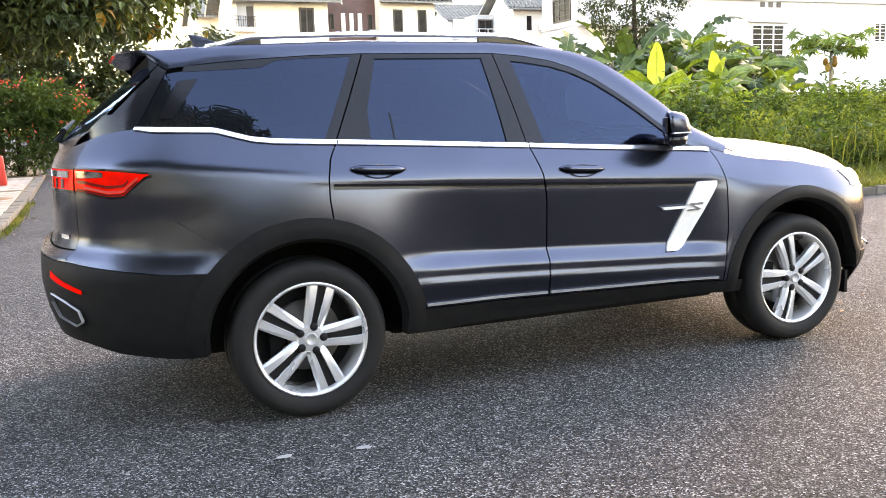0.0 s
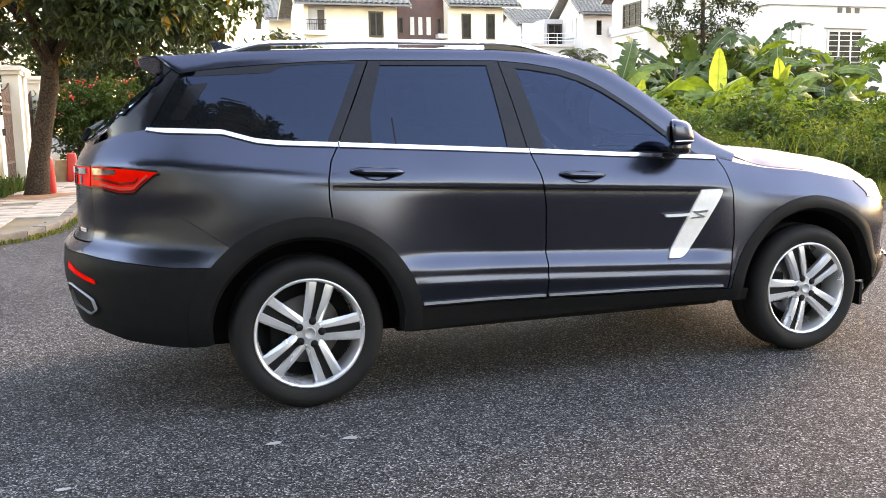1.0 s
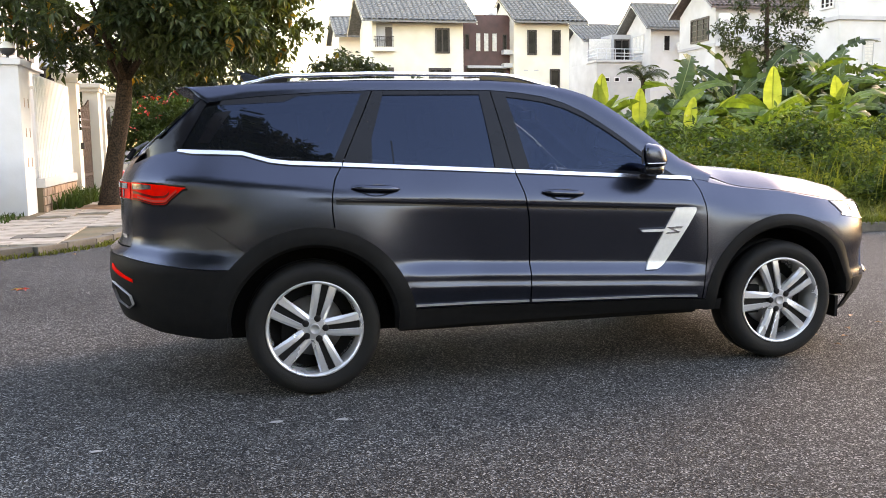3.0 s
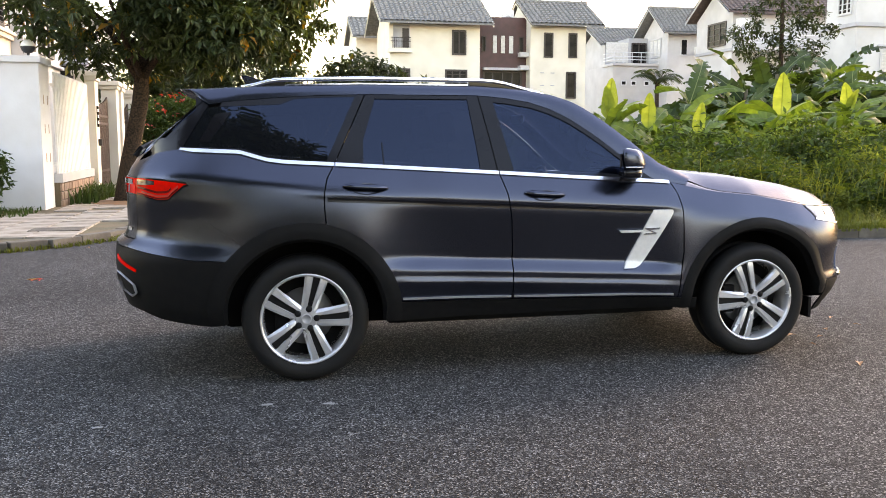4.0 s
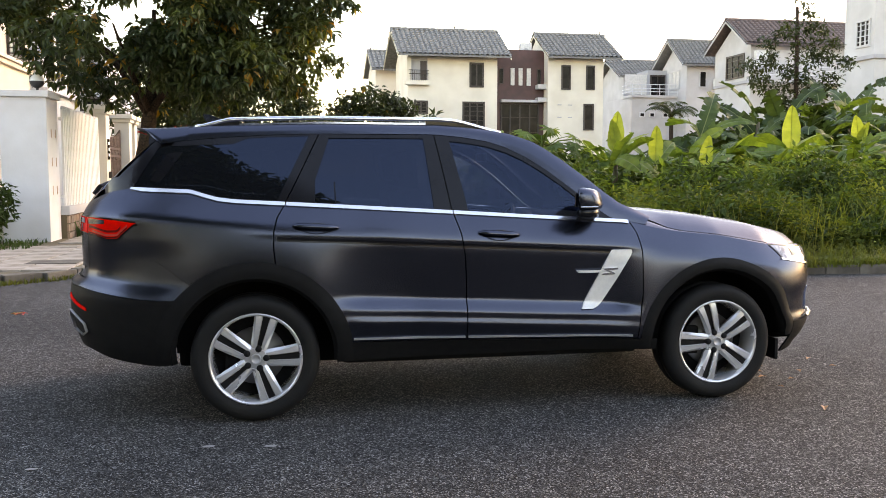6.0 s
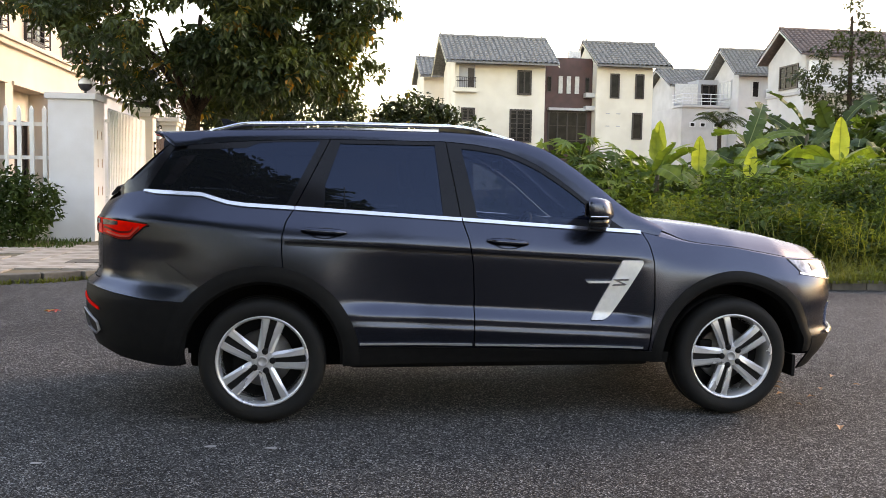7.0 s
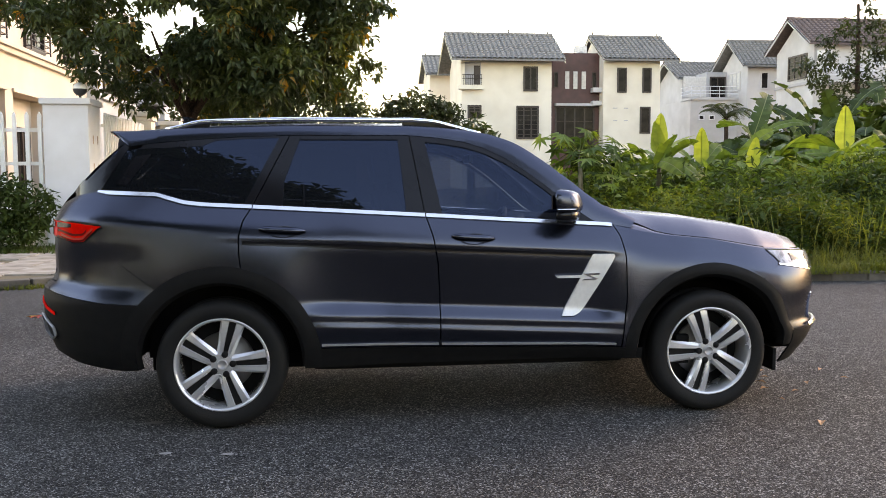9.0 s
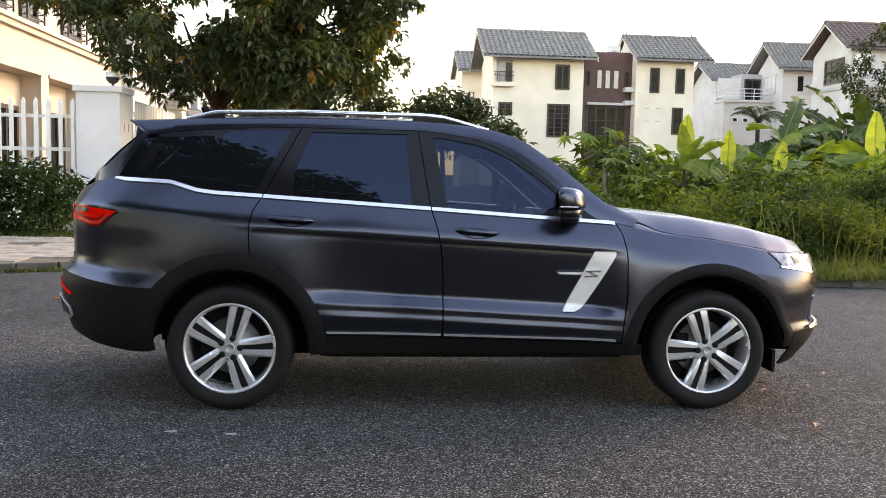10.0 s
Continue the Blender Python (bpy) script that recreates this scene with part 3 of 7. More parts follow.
xs, ys = lot_spots(r, 700, 4.2, 19, 6.0, 9.0)
weeds("weed_front", "dense light green weeds at the lot's edge", r, xs, ys, 0.66, 0.105, M_WEED, 46)
xs, ys = lot_spots(r, 700, 4.2, 19, 6.2, 9.5)
weeds("weed_dark", "darker broad-leaved weeds among the light ones", r, xs, ys, 0.62, 0.17, M_SHRUB, 34)
xs, ys = lot_spots(r, 750, 4.2, 22, 8.0, 12.5)
weeds("weed_thicket", "tall tangled green weeds filling the lot", r, xs, ys, 0.58, 0.125, M_WEED, 40)
xs, ys = lot_spots(r, 900, 4.3, 20, 8.5, 13)
tagged(blades("tangled_grass", r, xs, ys, heights(xs, ys) + 0.1, 0.7, 0.012, M_GRASS, 0.9), "tangled long grass among the weeds", "grass", kind="stuff")
xs, ys = lot_spots(r, 900, 4.2, 30, 11.5, 22)
weeds("weed_back", "dark undergrowth behind the banana plants", r, xs, ys, 1.0, 0.24, M_SHRUB)


def weed_clumps(name, label, r, n, rad, size, material):
    """Rounded leafy clumps standing clear of the lower growth."""
    xs, ys = lot_spots(r, n, 4.6, 19, 6.3, 12.5)
    blobs = []
    for x, y in zip(xs, ys):
        k = rad * r.uniform(0.6, 1.3)
        blobs.append((x, y, lot_height(x, y) + 0.35 + 0.45 * k, k, k * 0.8))
    p = crown_points(r, blobs, 300, 0.45)
    tagged(new(name, leaf_cloud(name, *twig_leaves(r, p, size, -0.1, 4), material)), label, "weeds", kind="stuff")


weed_clumps("weed_clump", "rounded clumps of light green leafy weeds", r, 75, 0.42, 0.10, M_WEED)
weed_clumps("dark_weed_clump", "rounded clumps of darker broad-leaved weeds", r, 45, 0.42, 0.15, M_SHRUB)
xs, ys = lot_spots(r, 420, 5.0, 18, 11.0, 14.8)
weeds("broad_undergrowth", "broad-leaved green undergrowth among the banana plants", r, xs, ys, 0.85, 0.22, M_BANANA, 26)
n = 5200
xs, ys = r.uniform(5.6, 17.5, n), 5.06 + 0.45 * r.random(n)
tagged(blades("kerb_weeds", r, xs, ys, np.full(n, 0.1), 0.20, 0.007, M_GRASS, 1.1), "dry yellowish grass hanging over the kerb", "grass", kind="stuff")


def banana_leaf(length, width, bend, rough, seed, material, tip=0.22):
    """A long blunt blade on a pale midrib that bends over; each side is torn across into strips."""
    rr = random.Random(seed)
    b = bmesh.new()
    n = 18
    ang, p = 0.0, Vector((0, 0, 0))
    rows_ = []
    for i in range(n + 1):
        t = i / n
        w = width * min(1.0, (max(0.0, t - 0.06) / 0.16) ** 0.6 if t > 0.06 else 0.0) * min(1.0, ((1 - t) / tip) ** 0.6) + 0.006
        rows_.append((p.copy(), Vector((-math.sin(ang), 0, math.cos(ang))), Vector((math.cos(ang), 0, math.sin(ang))), w))
        p = p + rows_[-1][2] * (length / n)
        ang -= radians(bend) / n
    side = Vector((0, 1, 0))
    for e in (-1, 1):
        fall = 0.0
        for (p0, u0, f0, w0), (p1, u1, f1, w1) in zip(rows_, rows_[1:]):
            torn = rr.random() < rough
            if torn:
                fall = rr.uniform(-0.5, 0.35)
            gap = rr.uniform(0.1, 0.3) * length / n if torn else 0.0
            k0, k1 = [w * rr.uniform(1 - rough * 0.25, 1.0) for w in (w0, w1)]
            v = [b.verts.new(q) for q in (p0, p1, p1 + side * e * k1 * 0.5 + u1 * 0.16 * w1, p0 + side * e * k0 * 0.5 + u0 * 0.16 * w0)]
            o1 = b.verts.new(p1 + side * e * k1 + u1 * (0.20 + fall) * w1 + f1 * 0.06 * w1)
            o0 = b.verts.new(p0 + side * e * k0 + u0 * (0.20 + fall) * w0 + f0 * (0.06 * w0 + gap))
            for q in ((v[0], v[1], v[2], v[3]), (v[3], v[2], o1, o0)):
                f = b.faces.new(q if e > 0 else q[::-1])
                f.smooth = True
    for (p0, u0, f0, w0), (p1, u1, f1, w1) in zip(rows_, rows_[1:]):
        q = [b.verts.new(c) for c in (p0 - side * 0.011 + u0 * 0.004, p0 + side * 0.011 + u0 * 0.004, p1 + side * 0.009 + u1 * 0.004, p1 - side * 0.009 + u1 * 0.004)]
        b.faces.new(q).material_index = 1
    me = mesh_of("banana_leaf", b, material)
    me.materials.append(M_BANANA_RIB)
    return me


M_BANANA_RIB = mat("leaf_midrib", (0.16, 0.19, 0.06), 0.5, trans=0.2)
BANANA_MESHES = [banana_leaf(1.5, 0.21, 70, 0.35, 1, M_BANANA), banana_leaf(1.65, 0.23, 95, 0.5, 2, M_BANANA), banana_leaf(1.3, 0.19, 40, 0.2, 3, M_BANANA)]
BANANA_DARK = [banana_leaf(1.8, 0.25, 90, 0.6, 11, M_BANANA_DARK), banana_leaf(1.9, 0.24, 55, 0.45, 12, M_BANANA_DARK), banana_leaf(1.6, 0.22, 120, 0.7, 13, M_BANANA_DARK), BANANA_MESHES[1]]
YOUNG_MESH = banana_leaf(1.15, 0.20, 26, 0.08, 4, M_BANANA_YOUNG, 0.5)
STEM_MESH = mesh_of("stem", tube(bmesh.new(), [(0, 0, -0.2), (0, 0, 0.5), (0.02, 0, 1.0)], [0.10, 0.08, 0.045], 10), M_BANANA_STEM, True)


def banana(x, y, top, young, seed, scale=1.0, leaves=13, kinds=None):
    """young: (turn, tilt, size) of each upright light leaf."""
    rr = random.Random(seed)
    z0 = lot_height(x, y)
    t = thing("banana_plant", "banana plant with broad green leaves" + (" and an upright yellow-green young leaf" if young else " in a dark clump"), "banana plant", (x, y, z0), "banana plants in the lot")
    h = top - z0
    s = new("stem", STEM_MESH)
    s.parent = t
    s.matrix_basis = Matrix.Diagonal((scale, scale, h * 0.9, 1))
    for k in range(leaves):
        a = new("banana_leaf", rr.choice(kinds or BANANA_MESHES))
        a.parent = t
        a.matrix_basis = pose(0, 0, h * rr.uniform(0.45, 0.9), rr.uniform(-65, 65), -rr.uniform(-10, 72), k * 360 / leaves + rr.uniform(-25, 25)) @ Matrix.Scale(scale * rr.uniform(0.75, 1.1), 4)
    for turn, tilt, size in young:    # leaves still upright show their broad face to the road
        a = new("young_leaf", YOUNG_MESH)
        a.parent = t
        a.matrix_basis = pose(0, 0, h * 0.92, 0, 0, turn) @ pose(0, 0, 0, 0, -tilt, 0) @ Matrix.Scale(size, 4)
    return t


banana(12.9, 14.05, 2.05, [(-122, 84, 1.06), (-20, 45, 0.75)], 1, 0.9)
banana(15.0, 14.3, 2.15, [(-140, 76, 0.85), (-95, 72, 0.7)], 2, 0.9)
banana(8.15, 13.8, 1.95, [(-105, 86, 0.95), (-130, 82, 0.8), (0, 45, 0.9)], 3, 0.85, 11)
banana(9.35, 14.2, 1.75, [(-112, 82, 0.85)], 4, 0.85, 11)
banana(10.15, 13.2, 1.6, [(-105, 78, 0.75)], 5, 0.8, 11)
banana(11.35, 14.4, 1.9, [(-40, 55, 0.8)], 6, 0.9, 11)
banana(13.9, 15.2, 2.1, [], 7, 0.9)
banana(16.2, 15.0, 2.2, [], 8, 0.9)
banana(7.2, 15.0, 1.4, [], 9, 0.75, 10)
banana(6.2, 15.5, 1.3, [(-90, 70, 0.5)], 10, 0.65, 8)
for k, (x, y, tp) in enumerate([(12.1, 13.4, 1.5), (14.2, 13.3, 1.6), (10.9, 15.6, 1.9), (9.9, 15.8, 1.8), (12.3, 16.2, 2.1), (15.4, 16.4, 2.3), (17.4, 14.2, 2.0), (8.8, 16.2, 1.7), (18.4, 15.6, 2.2)]):
    banana(x, y, tp, [], 50 + k, 0.9, 11)
for k, (x, y, tp) in enumerate([(15.2, 19.5, 3.3), (16.6, 20.0, 3.9), (18.0, 20.5, 4.0), (19.5, 21, 3.8), (17.2, 18.6, 3.2), (21.3, 20, 3.4), (18.7, 18.9, 3.1), (20.4, 22.5, 4.0), (16.0, 22.0, 3.7), (23.0, 21.5, 3.4), (14.2, 18.2, 2.5), (16.0, 17.6, 2.6), (19.6, 18.0, 2.7), (13.2, 19.4, 2.7)]):
    banana(x, y, tp, [], 20 + k, 1.15, 15, BANANA_DARK)

# palm behind the lot
palm = thing("palm_tree", "small palm with drooping feathered fronds", "palm", (17.3, 30, 0.9))
part("trunk", tube(bmesh.new(), [(0, 0, -0.2), (0.03, 0, 1.5), (0, 0, 3.1)], [0.13, 0.10, 0.09], 8), M_BARK, palm, "", True)


def frond(length, droop):
    pl, al, ul, ll, wl = [], [], [], [], []
    p, ang = Vector((0, 0, 0)), radians(62)
    for i in range(22):
        for s in (-1, 1):
            pl.append(tuple(p)), al.append((0.45, s, -0.5)), ul.append((0, 0, 1)), ll.append(0.45 * math.sin(0.3 + 2.5 * i / 22)), wl.append(0.05)
        p = p + Vector((math.cos(ang), 0, math.sin(ang))) * (length / 22)
        ang -= radians(droop) / 22
    return leaf_cloud("frond", pl, al, ul, ll, wl, M_LEAF)


FROND = frond(1.35, 125)
for k in range(13):
    f = new("frond", FROND)
    f.parent = palm
    f.matrix_basis = pose(0, 0, 3.05, 0, rng.uniform(-25, 15), k * 27.7 + rng.uniform(-8, 8))

# across the road, out of view: the tree that the car's windows mirror
round_tree("reflection_tree", "tall leafy tree across the road, unseen, placed for reflections", -3.0, -11.0, 0.0, [(0, 0, 9.6, 3.8, 3.4), (-3.6, 0, 9.0, 3.4, 3.2), (3.0, 0, 9.0, 2.1, 1.8), (2.2, 0, 10.8, 1.9, 1.6), (4.6, 0, 8.2, 1.2, 0.9), (3.6, 0, 7.4, 1.5, 1.3), (1.6, 0.3, 8.0, 1.9, 1.5), (3.6, 0.2, 9.6, 1.2, 1.0), (-1.2, 0, 13.4, 3.0, 2.6), (0.5, -1, 6.0, 1.8, 1.4)], 7.5, 0.34, 150, 17)
# unseen tree added to darken the reflection in the quarter glass
round_tree("reflection_tree", "tall leafy tree across the road, unseen, placed for reflections", -10.5, -10.0, 0.0, [(0, 0, 9.0, 3.6, 3.4), (-2.5, 0, 11.5, 3.2, 3.0), (2.6, 0, 11.5, 2.8, 2.6), (0.5, 0, 13.5, 2.8, 2.4)], 7.0, 0.36, 110, 18)
# unseen shrub row added so the car's side has something dark to reflect
for k, (x, y) in enumerate(((-22.0, -4.2), (-19.8, -5.2), (-17.4, -6.2), (-15.0, -7.2), (-12.6, -8.3), (-10.4, -9.4), (-8.0, -10.5), (-5.6, -10.2), (-3.2, -10.6), (-1.0, -10.3), (0.9, -10.7))):
    q = 1.7 if x < -3.0 else 1.0
    round_tree("reflection_shrub", "dark green shrub, unseen, added to darken the car's reflections", x, y, 0.0, [(0, 0, 1.0 * q, 1.4, 1.0 * q), (0.5, 0.2, 1.9 * q, 1.2, 0.8 * q), (-0.6, 0, 1.8 * q, 1.2, 0.8 * q), (0.1, 0, 2.5 * q, 1.1, 0.6 * q)], 1.2, 0.24, 110, 60 + k, M_SHRUB)

# unseen trees added to darken what the rear corner reflects
for k, (x, y) in enumerate(((-27.0, -7.0), (-28.5, -2.5), (-28.0, 1.8))):
    round_tree("reflection_tree", "tall leafy tree, unseen, added to darken the rear corner's reflection", x, y, 0.0, [(0, 0, 3.2, 2.6, 2.4), (0.6, 1.0, 5.6, 2.2, 2.0), (-0.4, -0.8, 1.6, 2.2, 1.5)], 3.0, 0.45, 70, 90 + k)

bm = bmesh.new()
vs = [bm.verts.new((-2.85 + 0.75 * (1 + 0.2 * math.sin(3 * a)) * math.cos(a), 13.6 + 0.9 * (1 + 0.15 * math.cos(5 * a)) * math.sin(a), 0.134)) for a in np.linspace(0, 6.283, 25)[:-1]]
top = bm.verts.new((-2.85, 13.7, 0.165))
for i in range(24):
    bm.faces.new((vs[i], vs[(i + 1) % 24], top))
M_REDSOIL = mat("reddish_soil", (0.26, 0.13, 0.06), 0.95, col2=(0.17, 0.09, 0.045), scale=6, bump=0.6, bscale=30)
single("soil_patch", bm, M_REDSOIL, "reddish bare soil round the tree's foot", "soil")

# ---- houses ----
def roof_slab(x0, x1, ya, za, yb, zb, thick=0.14, pitch=0.36, rows=11):
    """One slope of ribbed tiles from the eave (ya, za) to the ridge (yb, zb), stepped row by row."""
    b = bmesh.new()
    nxx = max(4, int((x1 - x0) / pitch * 4))
    grid = []
    for j in range(rows):
        for e in (0, 1):
            t = (j + e) / rows
            step = 0.05 if e == 0 else 0.0
            grid.append([b.verts.new((x0 + (x1 - x0) * i / nxx, ya + (yb - ya) * t, za + (zb - za) * t + step + (0.04, 0.055, 0.04, -0.11)[i % 4])) for i in range(nxx + 1)])
    for a, c in zip(grid, grid[1:]):
        for i in range(nxx):
            b.faces.new((a[i], a[i + 1], c[i + 1], c[i]))
    box(b, x0, x1, 0, 1, 0, 1)
    vs = b.verts[-8:]
    for v in vs:
        low = v.co.z < 0.5
        v.co.y, v.co.z = (ya, za) if v.co.y < 0.5 else (yb, zb)
        v.co.z += -thick if low else -0.04
    return b


def window(parent, x0, x1, z0, z1, y, bars=2, grille=0, axis="y", pane=None, frame_m=None, depth=0.08):
    """A framed window on a wall face: axis y faces -y; axis x faces -x (x0, x1 then run along y and y is the wall's x); axis X faces +x."""
    w = new("window")
    w.parent = parent
    if axis == "y":
        w.matrix_basis = pose((x0 + x1) / 2, y, z0)
    else:
        w.matrix_basis = pose(y, (x0 + x1) / 2, z0, 0, 0, -90 if axis == "x" else 90)
    W, H, f = (x1 - x0) / 2, z1 - z0, min(0.12, (x1 - x0) * 0.14)
    fm = frame_m or M_DARKWOOD
    b = bmesh.new()
    box(b, -W, -W + f, -depth, 0.05, 0, H), box(b, W - f, W, -depth, 0.05, 0, H)
    box(b, -W + f, W - f, -depth, 0.05, H - f, H), box(b, -W + f, W - f, -depth, 0.05, 0, f)
    part("window_frame", b, fm, w)
    for k in range(1, bars):
        x = -W + 2 * W * k / bars
        part("mullion", boxed(x - f * 0.4, x + f * 0.4, -depth + 0.02, 0.05, f, H - f), fm, w)
    part("pane", boxed(-W + f, W - f, -0.02, 0.03, f, H - f), pane or M_PANE, w)
    if grille:
        for k in range(1, grille):
            z = H * k / grille
            part("grille_bar", boxed(-W + f, W - f, -depth + 0.01, -depth + 0.03, z - 0.02, z + 0.02), fm, w)
    return w


def finial(parent, x, y, z):
    part("finial", tube(bmesh.new(), [(x, y, z), (x, y, z + 0.4)], [0.06, 0.015], 6), M_BLACKMETAL, parent)


def gable_walls(b, x0, x1, y0, y1, z0, z1, yr, zr):
    """A block with a gabled top, ridge along x."""
    prof = [(y0, z0), (y1, z0), (y1, z1), (yr, zr), (y0, z1)]
    l = [b.verts.new((x0, y, z)) for y, z in prof]
    r_ = [b.verts.new((x1, y, z)) for y, z in prof]
    b.faces.new(l), b.faces.new(r_[::-1])
    for i in range(5):
        j = (i + 1) % 5
        b.faces.new((l[j], l[i], r_[i], r_[j]))
    bmesh.ops.recalc_face_normals(b, faces=b.faces[:])
    return b


def gable_roof(parent, x0, x1, y0, y1, ze, yr, zr, material, fascia):
    part("roof", roof_slab(x0, x1, y0, ze, yr, zr), material, parent, "ribbed tiled roof slope")
    part("roof", roof_slab(x0, x1, y1, ze, yr, zr), material, parent)
    part("ridge", tube(bmesh.new(), [(x0, yr, zr), (x1, yr, zr)], 0.13, 8), material, parent)
    for s, ye in ((0, y0), (1, y1)):
        for xx in (x0, x1 - 0.06):
            b = bmesh.new()
            v = [b.verts.new(p) for p in ((xx, ye, ze - 0.26), (xx + 0.06, ye, ze - 0.26), (xx + 0.06, yr, zr - 0.26), (xx, yr, zr - 0.26), (xx, ye, ze - 0.02), (xx + 0.06, ye, ze - 0.02), (xx + 0.06, yr, zr - 0.02), (xx, yr, zr - 0.02))]
            for q in ((0, 3, 2, 1), (4, 5, 6, 7), (0, 1, 5, 4), (2, 3, 7, 6), (1, 2, 6, 5), (0, 4, 7, 3)):
                b.faces.new([v[i] for i in q])
            part("barge_board", b, fascia, parent)


def aircon(x, y, z, turn=0):
    t = thing("air_conditioner", "white outdoor air conditioner unit on a house", "air conditioner", (x, y, z))
    t.matrix_basis = pose(x, y, z, 0, 0, turn)
    part("casing", boxed(-0.45, 0.45, -0.17, 0.17, 0, 0.62, 0.02), M_AC, t)
    part("fan_grille", lathe(bmesh.new(), [(0.0, -0.19), (0.22, -0.19), (0.24, -0.172)], 20), M_PLASTER_GREY, t)
    for s in (-0.3, 0.3):
        part("bracket", boxed(s - 0.02, s + 0.02, -0.17, 0.17, -0.05, 0.0), M_BLACKMETAL, t)


# cream villa with a maroon link and a second block
h1 = thing("cream_house", "three-storey cream house with grey tiled roofs and maroon link", "house", (0, 0, 0))
b = bmesh.new()
gable_walls(b, 9.6, 15.98, 55.0, 61.0, 0, 9.5, 58.0, 11.45)
part("wall", b, M_PLASTER_CREAM, h1, "cream plastered block")
part("wall", boxed(15.98, 20.05, 57.0, 62, 0, 10.45), M_MAROON, h1, "maroon tiled link block")
b = bmesh.new()
gable_walls(b, 20.05, 24.3, 56.0, 62.0, 0, 9.75, 59.0, 11.6)
part("wall", b, M_PLASTER_CREAM, h1, "cream plastered block")
b = bmesh.new()
gable_walls(b, 8.4, 10.3, 64.0, 69.0, 0, 9.6, 66.5, 11.2)
part("wall", b, M_PLASTER_CREAM, h1)
gable_roof(h1, 8.75, 16.75, 54.0, 62.0, 9.58, 58.0, 11.85, M_ROOF, M_PLASTER_CREAM)
gable_roof(h1, 19.8, 25.5, 55.2, 62.8, 9.85, 59.0, 11.97, M_ROOF, M_PLASTER_CREAM)
gable_roof(h1, 8.0, 11.0, 63.2, 69.8, 9.6, 66.5, 11.4, M_ROOF, M_PLASTER_CREAM)
for x, y, z in ((8.9, 58, 11.9), (13.5, 58, 11.9), (16.4, 58, 11.9), (20.1, 59, 12.0), (25.1, 59, 12.0), (8.3, 66.5, 11.45)):
    finial(h1, x, y, z)
# balcony on the first block's corner: flat grey panel as shade, post, rail
part("recess_shade", boxed(9.72, 10.96, 54.97, 55.02, 7.9, 9.42), M_PLASTER_GREY, h1)
part("balcony_post", boxed(9.5, 9.78, 54.75, 55.03, 7.5, 9.45), M_PLASTER_CREAM, h1)
part("balcony_door", boxed(10.45, 10.9, 54.94, 54.975, 7.9, 9.2), M_DARKWOOD, h1)
part("balcony_slab", boxed(9.35, 11.05, 54.6, 55.0, 7.55, 7.82), M_PLASTER_CREAM, h1)
for z in (8.3, 8.55):
    part("balcony_rail", tube(bmesh.new(), [(9.6, 54.7, z), (11.0, 54.7, z)], 0.025, 6), M_DARKWOOD, h1)
for k in range(9):
    x = 9.7 + k * 0.155
    part("baluster", tube(bmesh.new(), [(x, 54.7, 7.8), (x, 54.7, 8.55)], 0.015, 5), M_DARKWOOD, h1)
window(h1, 13.96, 14.99, 7.47, 9.19, 55.0, 2)
window(h1, 13.46, 15.07, 4.15, 6.47, 55.0, 3, 7)
window(h1, 10.01, 10.99, 5.57, 6.49, 55.0, 2, 4)
for x0, x1 in ((17.49, 17.79), (18.1, 18.4), (18.72, 19.03)):
    part("light_slot", boxed(x0, x1, 56.93, 57.03, 7.87, 9.12), M_CURTAIN, h1, "pale narrow window slot")
for x0, x1 in ((16.66, 16.95), (19.51, 19.81)):
    window(h1, x0, x1, 7.98, 9.07, 57.0, 1)
window(h1, 16.75, 19.7, 3.4, 6.6, 57.0, 4, 3)
part("canopy", boxed(16.7, 19.75, 56.5, 57.0, 6.62, 6.8), M_PLASTER_WHITE, h1)
window(h1, 21.06, 21.77, 7.53, 9.31, 56.0, 1)
window(h1, 22.95, 23.62, 7.54, 9.32, 56.0, 1)
window(h1, 22.79, 23.58, 4.6, 6.54, 56.0, 1)
for x in (20.8, 21.6):
    for z in (5.5, 6.4):
        part("vent", boxed(x, x + 0.3, 55.96, 56.0, z, z + 0.06), M_PLASTER_GREY, h1)
for z in (6.65, 7.6):
    part("ledge", boxed(19.4, 20.15, 56.3, 57.0, z, z + 0.32), M_PLASTER_WHITE, h1)
aircon(18.9, 58.0, 10.47)

# pale house with balcony, further along
h3 = thing("pale_house", "pale grey house with grey tiled gables and a balcony", "house", (0, 0, 0))
b = bmesh.new()
gable_walls(b, 34.3, 42, 62.8, 67.8, 0, 10.3, 65.0, 12.3)
part("wall", b, M_PLASTER_WHITE, h3, "white plastered gable block")
b = bmesh.new()
gable_walls(b, 31.4, 40, 69.2, 75.0, 0, 10.0, 72.0, 11.5)
part("wall", b, M_PLASTER_WHITE, h3)
part("wall", boxed(30.2, 34.32, 64.5, 71, 0, 7.9), M_PLASTER_WHITE, h3, "lower wing under the balcony")
part("wall", boxed(32.5, 34.3, 66.6, 70, 7.9, 10.4), M_PLASTER_GREY, h3)
gable_roof(h3, 33.5, 42.5, 62.0, 68.5, 10.45, 65.0, 12.8, M_ROOF, M_PLASTER_WHITE)
gable_roof(h3, 30.7, 40, 68.5, 75.5, 10.1, 72.0, 11.9, M_ROOF, M_PLASTER_WHITE)
window(h3, 64.0, 66.2, 8.6, 10.2, 34.3, 3, 0, "x", M_CURTAIN, M_PLASTER_WHITE)
window(h3, 35.4, 36.1, 8.6, 10.0, 62.8, 1, 0, "y", M_PANE, M_PLASTER_WHITE)
part("balcony_slab", boxed(30.1, 34.3, 64.3, 66.6, 7.85, 8.05), M_PLASTER_WHITE, h3)
